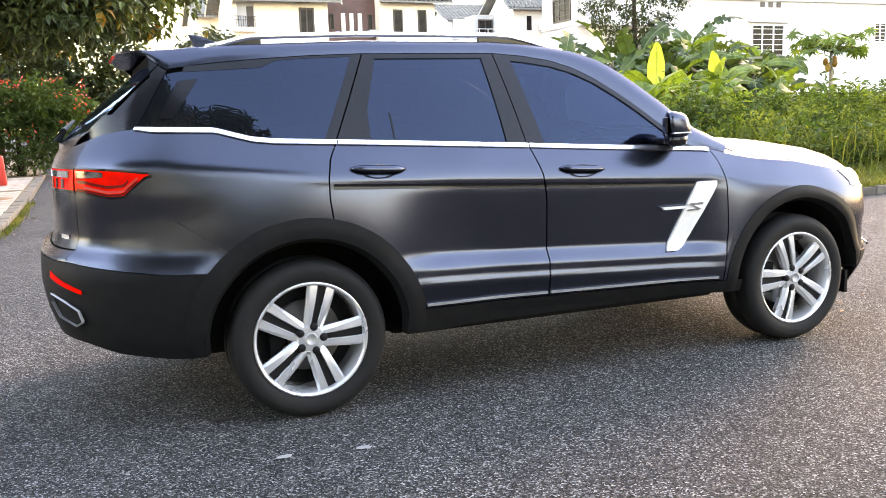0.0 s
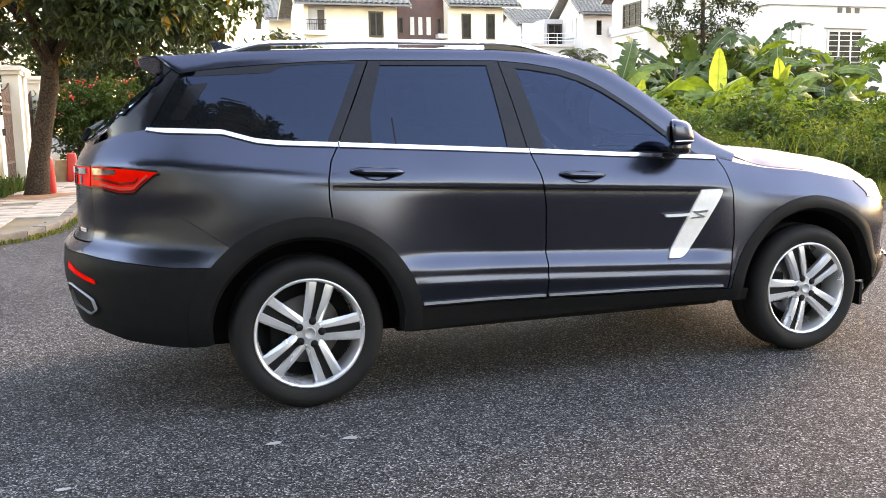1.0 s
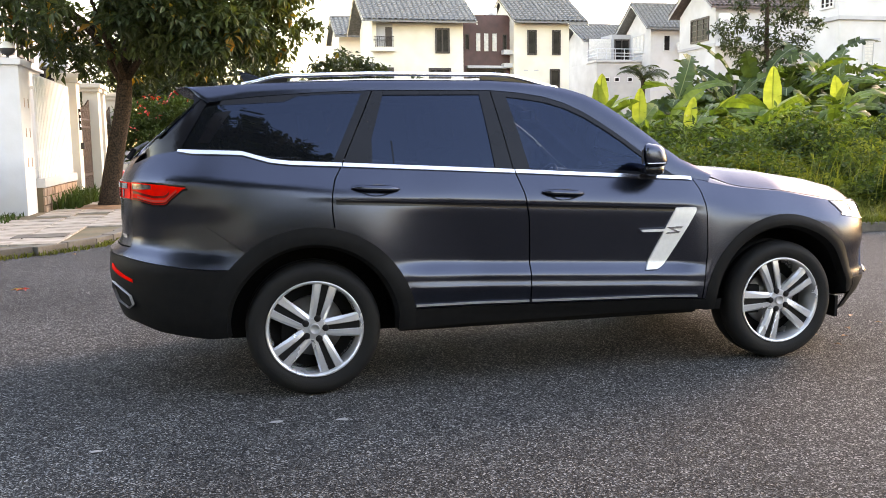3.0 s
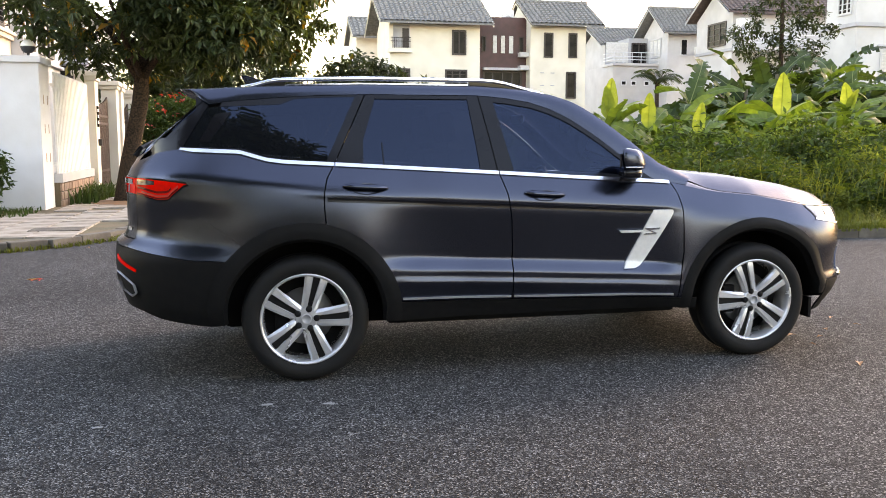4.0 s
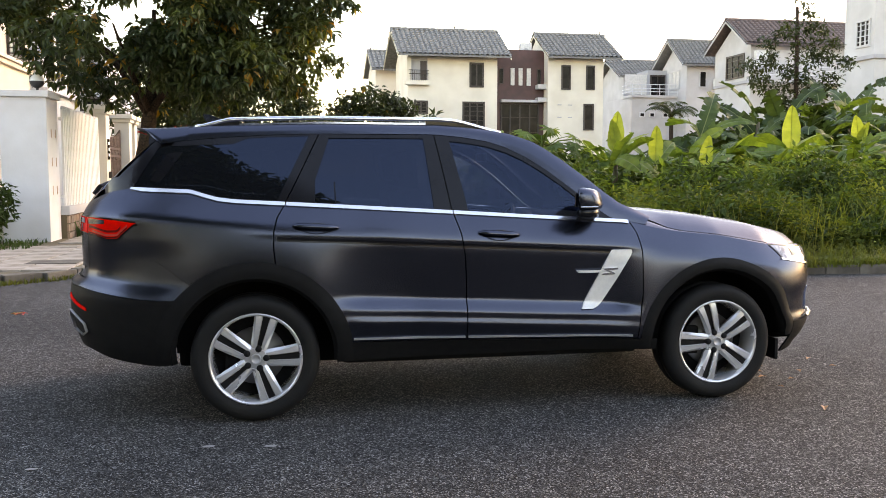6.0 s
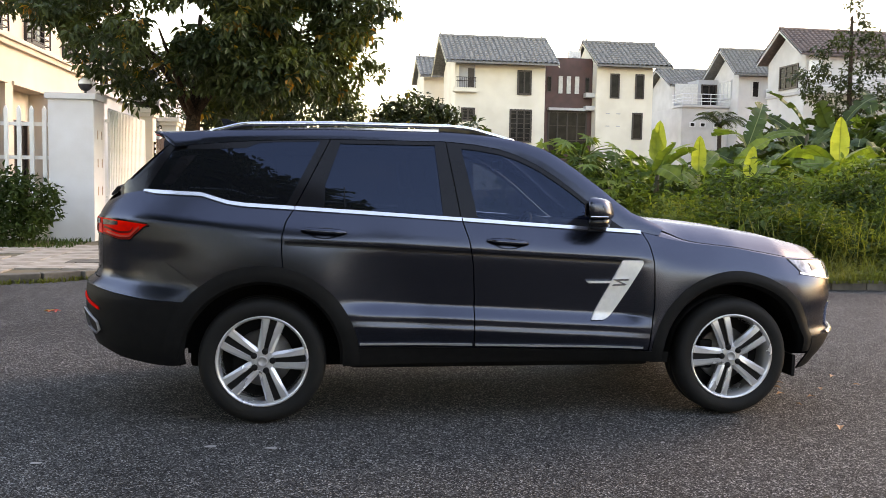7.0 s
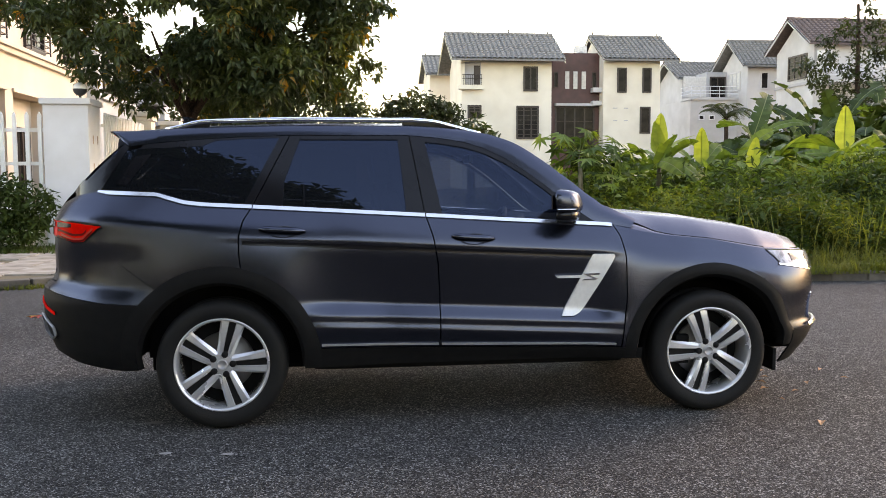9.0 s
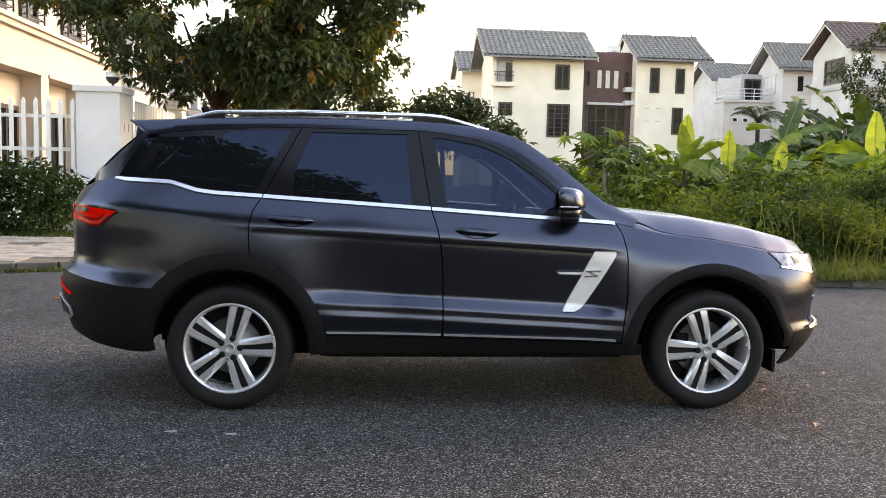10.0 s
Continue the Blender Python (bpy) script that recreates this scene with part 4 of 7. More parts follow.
for z in (8.35, 8.6, 8.95):
    part("balcony_rail", tube(bmesh.new(), [(30.2, 66.6, z), (30.2, 64.4, z), (34.3, 64.4, z)], 0.035, 6), M_BALUSTRADE, h3)
for k in range(6):
    x = 30.2 + k * 0.82
    part("baluster", tube(bmesh.new(), [(x, 64.4, 8.0), (x, 64.4, 8.95)], 0.03, 6), M_BALUSTRADE, h3)
for x in (30.9, 31.8, 33.0):
    window(h3, x, x + 0.5, 6.2, 6.6, 64.5, 1, 0, "y", M_PANE, M_BALUSTRADE)
part("shade_blind", boxed(30.4, 32.4, 66.5, 66.58, 8.3, 10.0), M_CURTAIN, h3, "slatted blind on the balcony")
aircon(37.0, 62.4, 8.7)
window(h3, 32.75, 34.15, 8.1, 10.0, 66.6, 2)

# tall white house with a brown roof
h4 = thing("white_gabled_house", "white house with a brown tiled gable roof", "house", (0, 0, 0))
b = bmesh.new()
gable_walls(b, 33.0, 44, 50.6, 55.6, 0, 10.3, 53.0, 12.0)
part("wall", b, M_PLASTER_WHITE, h4, "white plastered walls")
gable_roof(h4, 32.3, 44.5, 50.0, 56.2, 10.4, 53.0, 12.45, M_ROOF_RED, M_PLASTER_WHITE)
window(h4, 51.4, 53.9, 8.2, 9.9, 33.0, 3, 4, "x")
part("band", boxed(32.9, 33.0, 50.5, 55.7, 7.75, 7.95), M_PLASTER_GREY, h4)
for z in (8.2, 8.5, 8.8):
    part("balcony_rail", tube(bmesh.new(), [(33.2, 49.6, z), (39, 49.6, z)], 0.035, 6), M_BALUSTRADE, h4)
part("balcony_slab", boxed(33.0, 40, 49.4, 50.6, 7.7, 7.95), M_PLASTER_WHITE, h4)
aircon(33.6, 50.3, 9.3), aircon(33.6, 50.3, 8.6)

# plain white house at the lot's far side
h5 = thing("white_house", "large plain white house with louvred windows", "house", (0, 0, 0))
part("wall", boxed(31.7, 60, 36.0, 39.0, 0, 7.65), M_PLASTER_WHITE, h5, "white plastered front")
part("wall", boxed(32.0, 60, 36.5, 39.0, 7.65, 12.5), M_PLASTER_WHITE, h5)
part("cornice", boxed(31.55, 60, 35.85, 39.1, 7.55, 7.75), M_PLASTER_GREY, h5)
window(h5, 33.2, 33.95, 5.0, 6.45, 36.0, 1, 8, "y", M_CURTAIN, M_PLASTER_WHITE)
window(h5, 35.62, 38.11, 3.6, 6.27, 36.0, 3, 9, "y", M_PANE, M_PLASTER_WHITE)
window(h5, 45.2, 46.3, 5.2, 6.5, 36.0, 2, 6, "y", M_PANE, M_PLASTER_WHITE)
window(h5, 36.8, 38.0, 8.3, 9.8, 32.0, 3, 5, "x", M_PANE, M_PLASTER_WHITE)
window(h5, 36.3, 37.3, 8.5, 10.0, 36.5, 2, 5, "y", M_PANE, M_PLASTER_WHITE)
for k in range(3):
    part("vent", boxed(36.3 + k * 0.6, 36.6 + k * 0.6, 35.96, 36.0, 7.2, 7.5), M_DARKWOOD, h5)
part("hood", boxed(35.4, 38.4, 35.8, 36.0, 6.33, 6.43), M_PLASTER_GREY, h5)
part("hood", boxed(33.0, 34.15, 35.8, 36.0, 6.5, 6.6), M_PLASTER_GREY, h5)

# ---- walled villa at the corner ----
villa = thing("cream_villa", "large cream villa behind a white iron fence", "house", (0, 0, 0))
part("wall", boxed(-22, -8.55, 14.5, 27.0, 0, 11), M_PEACH, villa, "warm cream plaster walls")
part("wall", boxed(-20, -7.6, 27.004, 33.0, 0, 8.2), M_PLASTER_WHITE, villa, "white plastered wing")
part("wall", boxed(-8.55, -8.0, 14.5, 27.0, 3.8, 11), M_PEACH, villa, "warm cream plaster front")
for y0, y1 in ((14.5, 15.3), (19.0, 19.6), (22.7, 23.4), (26.2, 27.0)):
    part("pier", boxed(-8.55, -8.0, y0, y1, 0, 3.8), M_PEACH, villa)
part("cornice", boxed(-8.0, -7.80, 14.4, 27.0, 4.95, 5.07, 0.02), M_PEACH, villa)
part("cornice", boxed(-8.0, -7.88, 14.4, 27.0, 4.80, 4.95, 0.02), M_PEACH, villa)
part("cornice", boxed(-7.6, -7.45, 27.0, 33.1, 4.30, 4.42, 0.02), M_PLASTER_WHITE, villa)
for y0, y1 in ((15.3, 19.0), (19.6, 22.7), (23.4, 26.2)):
    part("lintel", boxed(-8.0, -7.93, y0 - 0.08, y1 + 0.08, 3.80, 3.90, 0.01), M_PEACH, villa)
    window(villa, y0 + 0.35, y1 - 0.35, 0.2, 2.95, -8.55, 4, 0, "X")
for y0, y1 in ((15.2, 16.6), (17.5, 18.7), (20.6, 22.3), (24.3, 26.0)):
    window(villa, y0, y1, 5.12, 7.3, -8.0, 2, 0, "X")
    guard = new("window_guard")
    guard.parent = villa
    for k in range(6):
        part("guard_bar", tube(bmesh.new(), [(-8.0, y0, 5.2 + 0.17 * k), (-7.78, y0, 5.2 + 0.17 * k), (-7.78, y1, 5.2 + 0.17 * k), (-8.0, y1, 5.2 + 0.17 * k)], 0.016, 5), M_DARKWOOD, guard)
    for y in (y0, y1):
        part("guard_bar", boxed(-7.80, -7.76, y - 0.02, y + 0.02, 5.1, 6.1), M_DARKWOOD, guard)
for y0 in (27.6, 29.2, 30.8):
    window(villa, y0, y0 + 0.9, 4.6, 6.8, -7.6, 1, 0, "X")
far = thing("grey_house", "grey house with a glazed balcony down the side street", "house", (0, 0, 0))
part("wall", boxed(-16, -7.7, 40, 50, 0, 7.3), M_PLASTER_WHITE, far, "white plastered walls")
part("roof_slab", boxed(-16.3, -7.4, 39.4, 50.3, 7.3, 7.5), M_PLASTER_GREY, far)
part("balcony_slab", boxed(-16, -7.5, 39.2, 40, 5.10, 5.42), M_PLASTER_WHITE, far)
part("balcony_slab", boxed(-16, -7.5, 39.2, 40, 4.05, 4.35), M_PLASTER_GREY, far)
for x0, x1 in ((-12.2, -10.9), (-9.95, -9.3), (-8.75, -7.9)):
    window(far, x0, x1, 5.55, 6.65, 40, 2)
window(far, -10.6, -8.0, 4.45, 5.05, 40, 4)
window(far, -10.6, -8.6, 1.6, 3.4, 40, 3)

pillar = thing("gate_pillar", "white corner pillar with a cap and small slots", "pillar", (-4.45, 12.33, 0.1))
part("shaft", boxed(-0.42, 0.42, -0.43, 0.45, -0.1, 2.75, 0.012), M_WHITEWALL, pillar)
part("cap", boxed(-0.47, 0.47, -0.48, 0.50, 2.75, 2.87, 0.01), M_WHITEWALL, pillar)
for z in (0.9, 1.45, 2.0):
    for y in (-0.15, 0.18):
        part("slot", boxed(0.415, 0.424, y, y + 0.05, z, z + 0.17), M_STONE, pillar, "dark narrow slot")
lamp = thing("globe_lamp", "round lamp with opal top and dark bowl on the pillar", "lamp", (-4.28, 12.33, 2.97))
arc = [(0.135 * math.sin(a), 0.21 - 0.135 * math.cos(a)) for a in np.linspace(0, math.pi, 17)]
part("bowl", lathe(bmesh.new(), [(0.0, 0.0), (0.06, 0.0), (0.06, 0.02), (0.025, 0.04), (0.025, 0.075)] + arc[1:9], 24, "z"), M_BLACKMETAL, lamp, "", True)
part("globe", lathe(bmesh.new(), arc[8:], 24, "z"), M_LAMPGLASS, lamp, "", True)

fence = thing("front_fence", "white iron fence with pointed bars on a low wall", "fence", (0, 0, 0))
part("plinth", boxed(-16, -4.87, 12.1, 12.3, 0.0, 0.55), M_PLASTER_CREAM, fence)
for z in (1.72, 2.37, 0.75):
    part("rail", boxed(-16, -4.87, 12.16, 12.24, z - 0.035, z + 0.035), M_WHITEMETAL, fence)
def pointed_bar():
    b = bmesh.new()
    prism(b, [(-0.035, 0), (0.035, 0), (0.035, 2.1), (0, 2.17), (-0.035, 2.1)], -0.03, 0.03)
    return b
BAR = mesh_of("bar", pointed_bar(), M_WHITEMETAL)
for k in range(44):
    o = new("bar", BAR)
    o.parent = fence
    o.location = (-5.0 - k * 0.235, 12.13, 0.55)
sfence = thing("side_fence", "white slatted iron fence on a stone plinth", "fence", (0, 0, 0))
part("sill", boxed(-4.13, -3.87, 12.8, 16.6, 0.58, 0.76, 0.01), M_PLASTER_WHITE, sfence)
part("plinth", boxed(-4.10, -3.93, 12.8, 16.6, 0.0, 0.58), M_SOIL, sfence)
rs = random.Random(8)
y = 12.8
for row in range(3):
    y = 12.8
    while y < 16.5:
        w = rs.uniform(0.16, 0.36)
        part("stone", boxed(-3.935, -3.90 + rs.uniform(0, 0.02), y + 0.012, min(16.6, y + w) - 0.012, 0.06 + row * 0.17 + 0.01, 0.06 + row * 0.17 + 0.16, 0.012), M_STONE, sfence)
        y += w
for z in (0.95, 2.5):
    part("rail", boxed(-4.03, -3.97, 12.8, 16.6, z - 0.03, z + 0.03), M_WHITEMETAL, sfence)
SLAT = mesh_of("slat", prism(bmesh.new(), [(-0.05, 0), (0.05, 0), (0.05, 1.95), (0, 2.0), (-0.05, 1.95)], -0.02, 0.02, pose(0, 0, 0, 0, 0, 90)), M_WHITEMETAL)
for k in range(25):
    o = new("slat", SLAT)
    o.parent = sfence
    o.location = (-3.97, 12.9 + k * 0.15, 0.76)


def gate_post(y, h=2.75, w=0.5):
    t = thing("gate_post", "cream plastered gate post with a moulded cap", "pillar", (-4.0, y, 0.1), "posts of the side gates")
    part("shaft", boxed(-0.2, 0.2, -w / 2, w / 2, -0.1, h, 0.01), M_PLASTER_CREAM, t)
    part("cap", boxed(-0.25, 0.25, -w / 2 - 0.07, w / 2 + 0.07, h, h + 0.1, 0.01), M_PLASTER_CREAM, t)
    part("cap", boxed(-0.30, 0.30, -w / 2 - 0.13, w / 2 + 0.13, h + 0.1, h + 0.22, 0.01), M_PLASTER_CREAM, t)


for y in (16.95, 20.55, 21.6, 25.0):
    gate_post(y)
for y0, y1 in ((17.25, 20.25), (21.9, 24.7)):
    g = thing("side_gate", "brown iron double gate with arched top, closed", "gate", (-4.05, 0, 0.13))
    for z in (0.08, 0.5, 1.75, 1.95):
        part("rail", boxed(-0.03, 0.03, y0, y1, z - 0.03, z + 0.03), M_GATE, g)
    n = int((y1 - y0) / 0.12)
    for k in range(n + 1):
        y = y0 + (y1 - y0) * k / n
        top = 2.25 + 0.25 * abs(2 * k / n - 1) ** 2
        part("gate_bar", boxed(-0.02, 0.02, y - 0.035, y + 0.035, 0.02, top), M_GATE, g)
    part("backing", boxed(-0.05, -0.03, y0, y1, 0.05, 2.2), M_GATE, g)
plate = thing("wall_plate", "small blue plate with pale bars on the gate post", "sign", (-3.79, 16.9, 1.75))
part("plate", boxed(0.0, 0.012, -0.12, 0.12, 0, 0.5, 0.003), M_PANE, plate)
for k in range(3):
    part("bar", boxed(0.012, 0.016, -0.08, 0.08, 0.08 + k * 0.14, 0.15 + k * 0.14), M_WHITEMETAL, plate)
bm = boxed(-0.02, 0.06, -0.06, 0.06, 0, 0.16, 0.01)
bell = single("doorbell_box", bm, M_BLACKMETAL, "dark doorbell box on the gate post", "doorbell")
bell.location = (-3.78, 16.95, 1.3)

# plants at the stone plinth, bags and a box by the tree
r = np.random.default_rng(41)
xs, ys = r.uniform(-3.85, -3.35, 500), r.uniform(13.2, 16.8, 500)
tagged(blades("border_plants", r, xs, ys, np.full(500, 0.1), 0.42, 0.018, M_SHRUB, 0.7), "strappy border plants along the stone plinth", "plants", kind="stuff")


def red_sack(x, y, h, half):
    b = bmesh.new()
    box(b, -half, half, -0.14, 0.14, 0, h, 0.05)
    for v in b.verts:
        if v.co.z > h * 0.8:
            v.co.x *= 0.75
            v.co.z -= abs(v.co.x) * 0.4
    ob = single("red_sack", b, M_REDBAG, "bright red plastic sack standing on the pavement", "sack", "red sacks by the tree", smooth=True)
    ob.location = (x, y, 0.12)


red_sack(-2.60, 14.1, 0.75, 0.085)
red_sack(-2.57, 18.9, 0.75, 0.14)
bm = boxed(-0.22, 0.22, -0.2, 0.2, 0, 0.55, 0.01)
ob = single("cardboard_box", bm, M_CARD, "brown cardboard box standing beside a red sack", "box")
ob.location = (-2.75, 19.1, 0.12)

# fallen things on the road
rl = random.Random(12)


def fallen_leaf(x, y, material, size, label, name="fallen_leaf", group="leaves on the road"):
    me = leaf_cloud("fallen_leaf", [(0, 0, 0.006)], [(1, 0, 0.1)], [(0, 0, 1)], [size], [size * 0.45], material)
    ob = tagged(new(name, me), label, "leaf", group)
    ob.matrix_basis = pose(x, y, 0.004, 0, 0, rl.uniform(0, 360))


for k in range(10):
    fallen_leaf(-2.39 + rl.uniform(-0.03, 0.03), 3.42 + rl.uniform(-0.03, 0.03), M_FLOWER if k % 2 else M_LEAF_YELLOW, 0.075, "orange fallen blossom petal on the asphalt", "fallen_petal", "petals on the road")
M_DRY = mat("dry_leaf", (0.28, 0.14, 0.06), 0.7, vary=0.3)
for k in range(26):
    fallen_leaf(3.25 + abs(rl.gauss(0, 0.35)), -0.35 + rl.gauss(0, 0.35), M_DRY, rl.uniform(0.05, 0.1), "dry brown leaf on the asphalt")
for k in range(40):
    a = rl.choice(along(KERB_L, 0.5)[70:150])
    fallen_leaf(a[0] + rl.uniform(-0.1, 0.35), a[1] - rl.uniform(-0.1, 0.35), M_DRY, rl.uniform(0.05, 0.1), "dry brown leaf on the asphalt")
M_CHALK = mat("pale_scuff", (0.27, 0.26, 0.25), 0.9)
for x, y, w in ((0.08, -1.40, 0.034), (-0.24, -1.345, 0.034), (-1.05, -1.55, 0.03)):
    b = bmesh.new()
    vs = [b.verts.new((w * rl.uniform(0.7, 1.2) * math.cos(a), 0.6 * w * rl.uniform(0.7, 1.2) * math.sin(a), 0.004)) for a in np.linspace(0, 6.28, 12)[:-1]]
    mid = b.verts.new((0, 0, 0.006))
    for i in range(11):
        b.faces.new((vs[i], vs[(i + 1) % 11], mid))
    ob = single("paint_speck", b, M_CHALK, "pale scuffed speck of paint on the asphalt", "paint mark", "paint specks on the road")
    ob.location = (x, y, 0)

M_OIL = mat("dark_oil_stain", (0.008, 0.008, 0.008), 0.5)
b = bmesh.new()
vs = [b.verts.new((0.055 * rl.uniform(0.7, 1.2) * math.cos(a), 0.032 * rl.uniform(0.7, 1.2) * math.sin(a), 0.004)) for a in np.linspace(0, 6.28, 14)[:-1]]
mid = b.verts.new((0, 0, 0.005))
for i in range(13):
    b.faces.new((vs[i], vs[(i + 1) % 13], mid))
ob = single("oil_spot", b, M_OIL, "small dark oil spot on the asphalt", "stain")
ob.location = (-0.40, -0.755, 0)

# unseen villa and pale wall added to give the doors a warm reflection
house_b = thing("reflection_villa", "cream plastered villa, unseen, added for the car's warm reflections", "house", (0, 0, 0))
part("wall", boxed(-30, 40, -24, -20, 0, 2.2), M_PEACH, house_b, "cream plaster wall")
part("wall", boxed(20, 36, -19.9, -14, 0, 8.2), M_PEACH, house_b, "cream plaster block")
part("roof", roof_slab(19.5, 36.5, -13.4, 8.2, -17, 10.2), M_ROOF, house_b, "ribbed tiled roof slope")
part("roof", roof_slab(19.5, 36.5, -20.6, 8.2, -17, 10.2), M_ROOF, house_b)

# ---- car ----
M_PAINT = mat("matte_grey_paint", (0.070, 0.079, 0.104), 0.25, 1.0, col2=(0.065, 0.073, 0.097), scale=3, bump=0.015, bscale=900, spec=0.5)
M_PAINT.node_tree.nodes["Principled BSDF"].inputs["Specular Tint"].default_value = (0.60, 0.60, 0.62, 1)
M_TRIM = mat("black_plastic_trim", (0.0085, 0.0085, 0.0090), 0.55, col2=(0.0105, 0.0104, 0.0106), scale=20, bump=0.08, bscale=700, spec=0.08)
M_GLOSSBLACK = mat("gloss_black", (0.008, 0.008, 0.010), 0.16, spec=0.25)
M_CHROME = mat("satin_chrome", (0.82, 0.82, 0.83), 0.18, 1.0, col2=(0.78, 0.78, 0.80), scale=2)
M_ALLOY = mat("silver_alloy", (0.74, 0.74, 0.75), 0.26, 0.65, col2=(0.64, 0.64, 0.66), scale=6, rvar=0.05)
M_ALLOY_DARK = mat("black_spoke_inlay", (0.006, 0.006, 0.0065), 0.6, spec=0.2)
M_TYRE = mat("tyre_rubber", (0.0115, 0.0115, 0.0122), 0.65, col2=(0.0145, 0.014, 0.0135), scale=5, bump=0.15, bscale=120, spec=0.15)
M_UNDER = mat("underbody_black", (0.013, 0.013, 0.013), 0.95, spec=0.05)
M_BADGE = mat("brushed_silver_vent", (0.82, 0.81, 0.79), 0.38, 0.2, col2=(0.76, 0.75, 0.73), scale=40)
M_RED = mat("red_lamp_lens", (1.0, 0.010, 0.004), 0.2, col2=(0.75, 0.006, 0.004), scale=14, spec=0.06)
M_RED_DARK = mat("dark_red_lens", (0.16, 0.006, 0.005), 0.15, spec=0.3)
M_CLEAR = mat("clear_lamp_lens", (0.05, 0.05, 0.055), 0.12, 0.6, col2=(0.30, 0.30, 0.32), scale=22, coat=0.25)
M_STRIP = mat("satin_strip", (0.36, 0.36, 0.365), 0.35, 0.3, col2=(0.32, 0.32, 0.325), scale=8)
M_DISC = mat("brake_disc_steel", (0.26, 0.25, 0.24), 0.42, 0.9)
M_SEAT = mat("brown_leather", (0.10, 0.065, 0.05), 0.55, col2=(0.08, 0.05, 0.04), scale=10)
M_DASH = mat("dashboard_plastic", (0.035, 0.032, 0.03), 0.6)
G_DARK = glass("privacy_glass", (0.07, 0.08, 0.10), 0.012, 0.25)
G_FRONT = glass("tinted_glass", (0.24, 0.27, 0.31), 0.015, 0.87)
G_SCREEN = glass("windscreen_glass", (0.75, 0.80, 0.80), 0.015, 0.95)

car = thing("parked_car", "dark matte grey SUV parked on the asphalt road", "car", (0, 0, 0))

BELT = [(-1.6, 1.25), (-1.1, 1.27), (-0.95, 1.315), (-0.78, 1.334), (-0.35, 1.320), (-0.27, 1.296), (-0.20, 1.276), (-0.10, 1.264), (0.17, 1.250), (0.61, 1.226), (1.14, 1.196), (1.60, 1.168), (2.24, 1.132),
        (2.45, 1.085), (2.60, 1.060), (2.88, 1.030), (3.23, 0.970), (3.6, 0.945), (4.6, 0.93)]
CREASE = [(-1.6, 1.19), (-0.8, 1.185), (-0.3, 1.150), (0.1, 1.118), (0.61, 1.086), (1.14, 1.056), (2.24, 0.990), (2.6, 0.92), (3.23, 0.83), (4.6, 0.79)]
XREAR = [(0.25, -0.895), (0.35, -1.005), (0.42, -1.055), (0.52, -1.090), (0.64, -1.110), (0.7, -1.110), (0.79, -1.102), (0.825, -1.052), (0.87, -1.032), (1, -1.032), (1.17, -1.022), (1.22, -1.002), (1.27, -0.967), (1.34, -0.887)]
XFRONT = [(0.22, 3.66), (0.30, 3.70), (0.37, 3.765), (0.44, 3.805), (0.485, 3.815), (0.525, 3.775), (0.62, 3.775), (0.70, 3.81), (0.85, 3.80), (0.92, 3.78), (0.98, 3.72), (1.05, 3.62)]
ARC_N = 2.6


def quarter(n):
    """Arc length along a quarter of a superellipse, with its two unit coordinates."""
    a = np.linspace(0, math.pi / 2, 400)
    u, v = np.sin(a) ** (2 / n), np.cos(a) ** (2 / n)
    v[-1] = 0
    s = np.concatenate([[0], np.cumsum(np.hypot(np.diff(u) * 0.7, np.diff(v) * 0.88))])
    return s, u, v


ARC_S, ARC_U, ARC_V = quarter(ARC_N)
ARC_LEN = float(ARC_S[-1])
TAIL_S, TAIL_U, TAIL_V = quarter(3.3)     # the rear corners are tighter than the front ones
TAIL_LEN = float(TAIL_S[-1])
X_REAR0, X_FRONT0 = -0.36, 3.02
S_REAR, S_FRONT = X_REAR0 - TAIL_LEN, X_FRONT0 + ARC_LEN
ARCHES = ((0.0, 0.365), (2.85, 0.365))
ARCH_RS = {0.0: 0.543, 2.85: 0.520}


def plan(x):
    w = 0.958
    if x < 0.9:
        w -= 0.068 * ((0.9 - x) / 1.55) ** 2
    if x > 1.9:
        w -= 0.040 * ((x - 1.9) / 1.3) ** 2
    return w


def dent(x, z):
    """How far the side lies inside its widest line: shoulder, doors' lower folds, sill."""
    w = 0.008 + 0.022 * smooth01((x + 0.35) / 0.8)
    d = 0.60 * w * math.log1p(math.exp(min(40.0, (z - lerp(CREASE, x)) / w)))
    line = 1.070 - 0.0495 * x
    k = smooth01((x + 0.1) / 0.5) * smooth01((2.5 - x) / 0.4)
    d += k * 0.010 * smooth01((line - z + 0.012) / 0.024)
    ref = 0.709 - 0.0485 * (x - 0.51)
    e = z - ref
    fade = smooth01((x - 0.30) / 0.35) * smooth01((2.42 - x) / 0.3)
    shape = lerp([(-0.30, 0.046), (-0.165, 0.014), (-0.135, 0.005), (-0.108, 0.016), (-0.070, 0.009), (0.0, 0.046), (0.10, 0.032), (0.30, 0.0)], e)
    d += fade * shape
    if z < 0.44:
        d += 0.05 * ((0.44 - z) / 0.15) ** 1.5
    for cx, cz in ARCHES:
        r = math.hypot(x - cx, z - cz)
        d -= (0.038 if cx < 1 else 0.024) * smooth01(1 - max(0.0, r - 0.54) / (0.46 if cx < 1 else 0.36))
    if x < 0.0:
        m = smooth01((-x - 0.25) / 0.3)
        d += m * lerp([(0.4, 0.03), (0.55, 0.006), (0.715, -0.012), (0.745, -0.004), (0.80, 0.018), (0.95, 0.012), (1.05, 0.0), (1.2, 0.0)], z)
    return d


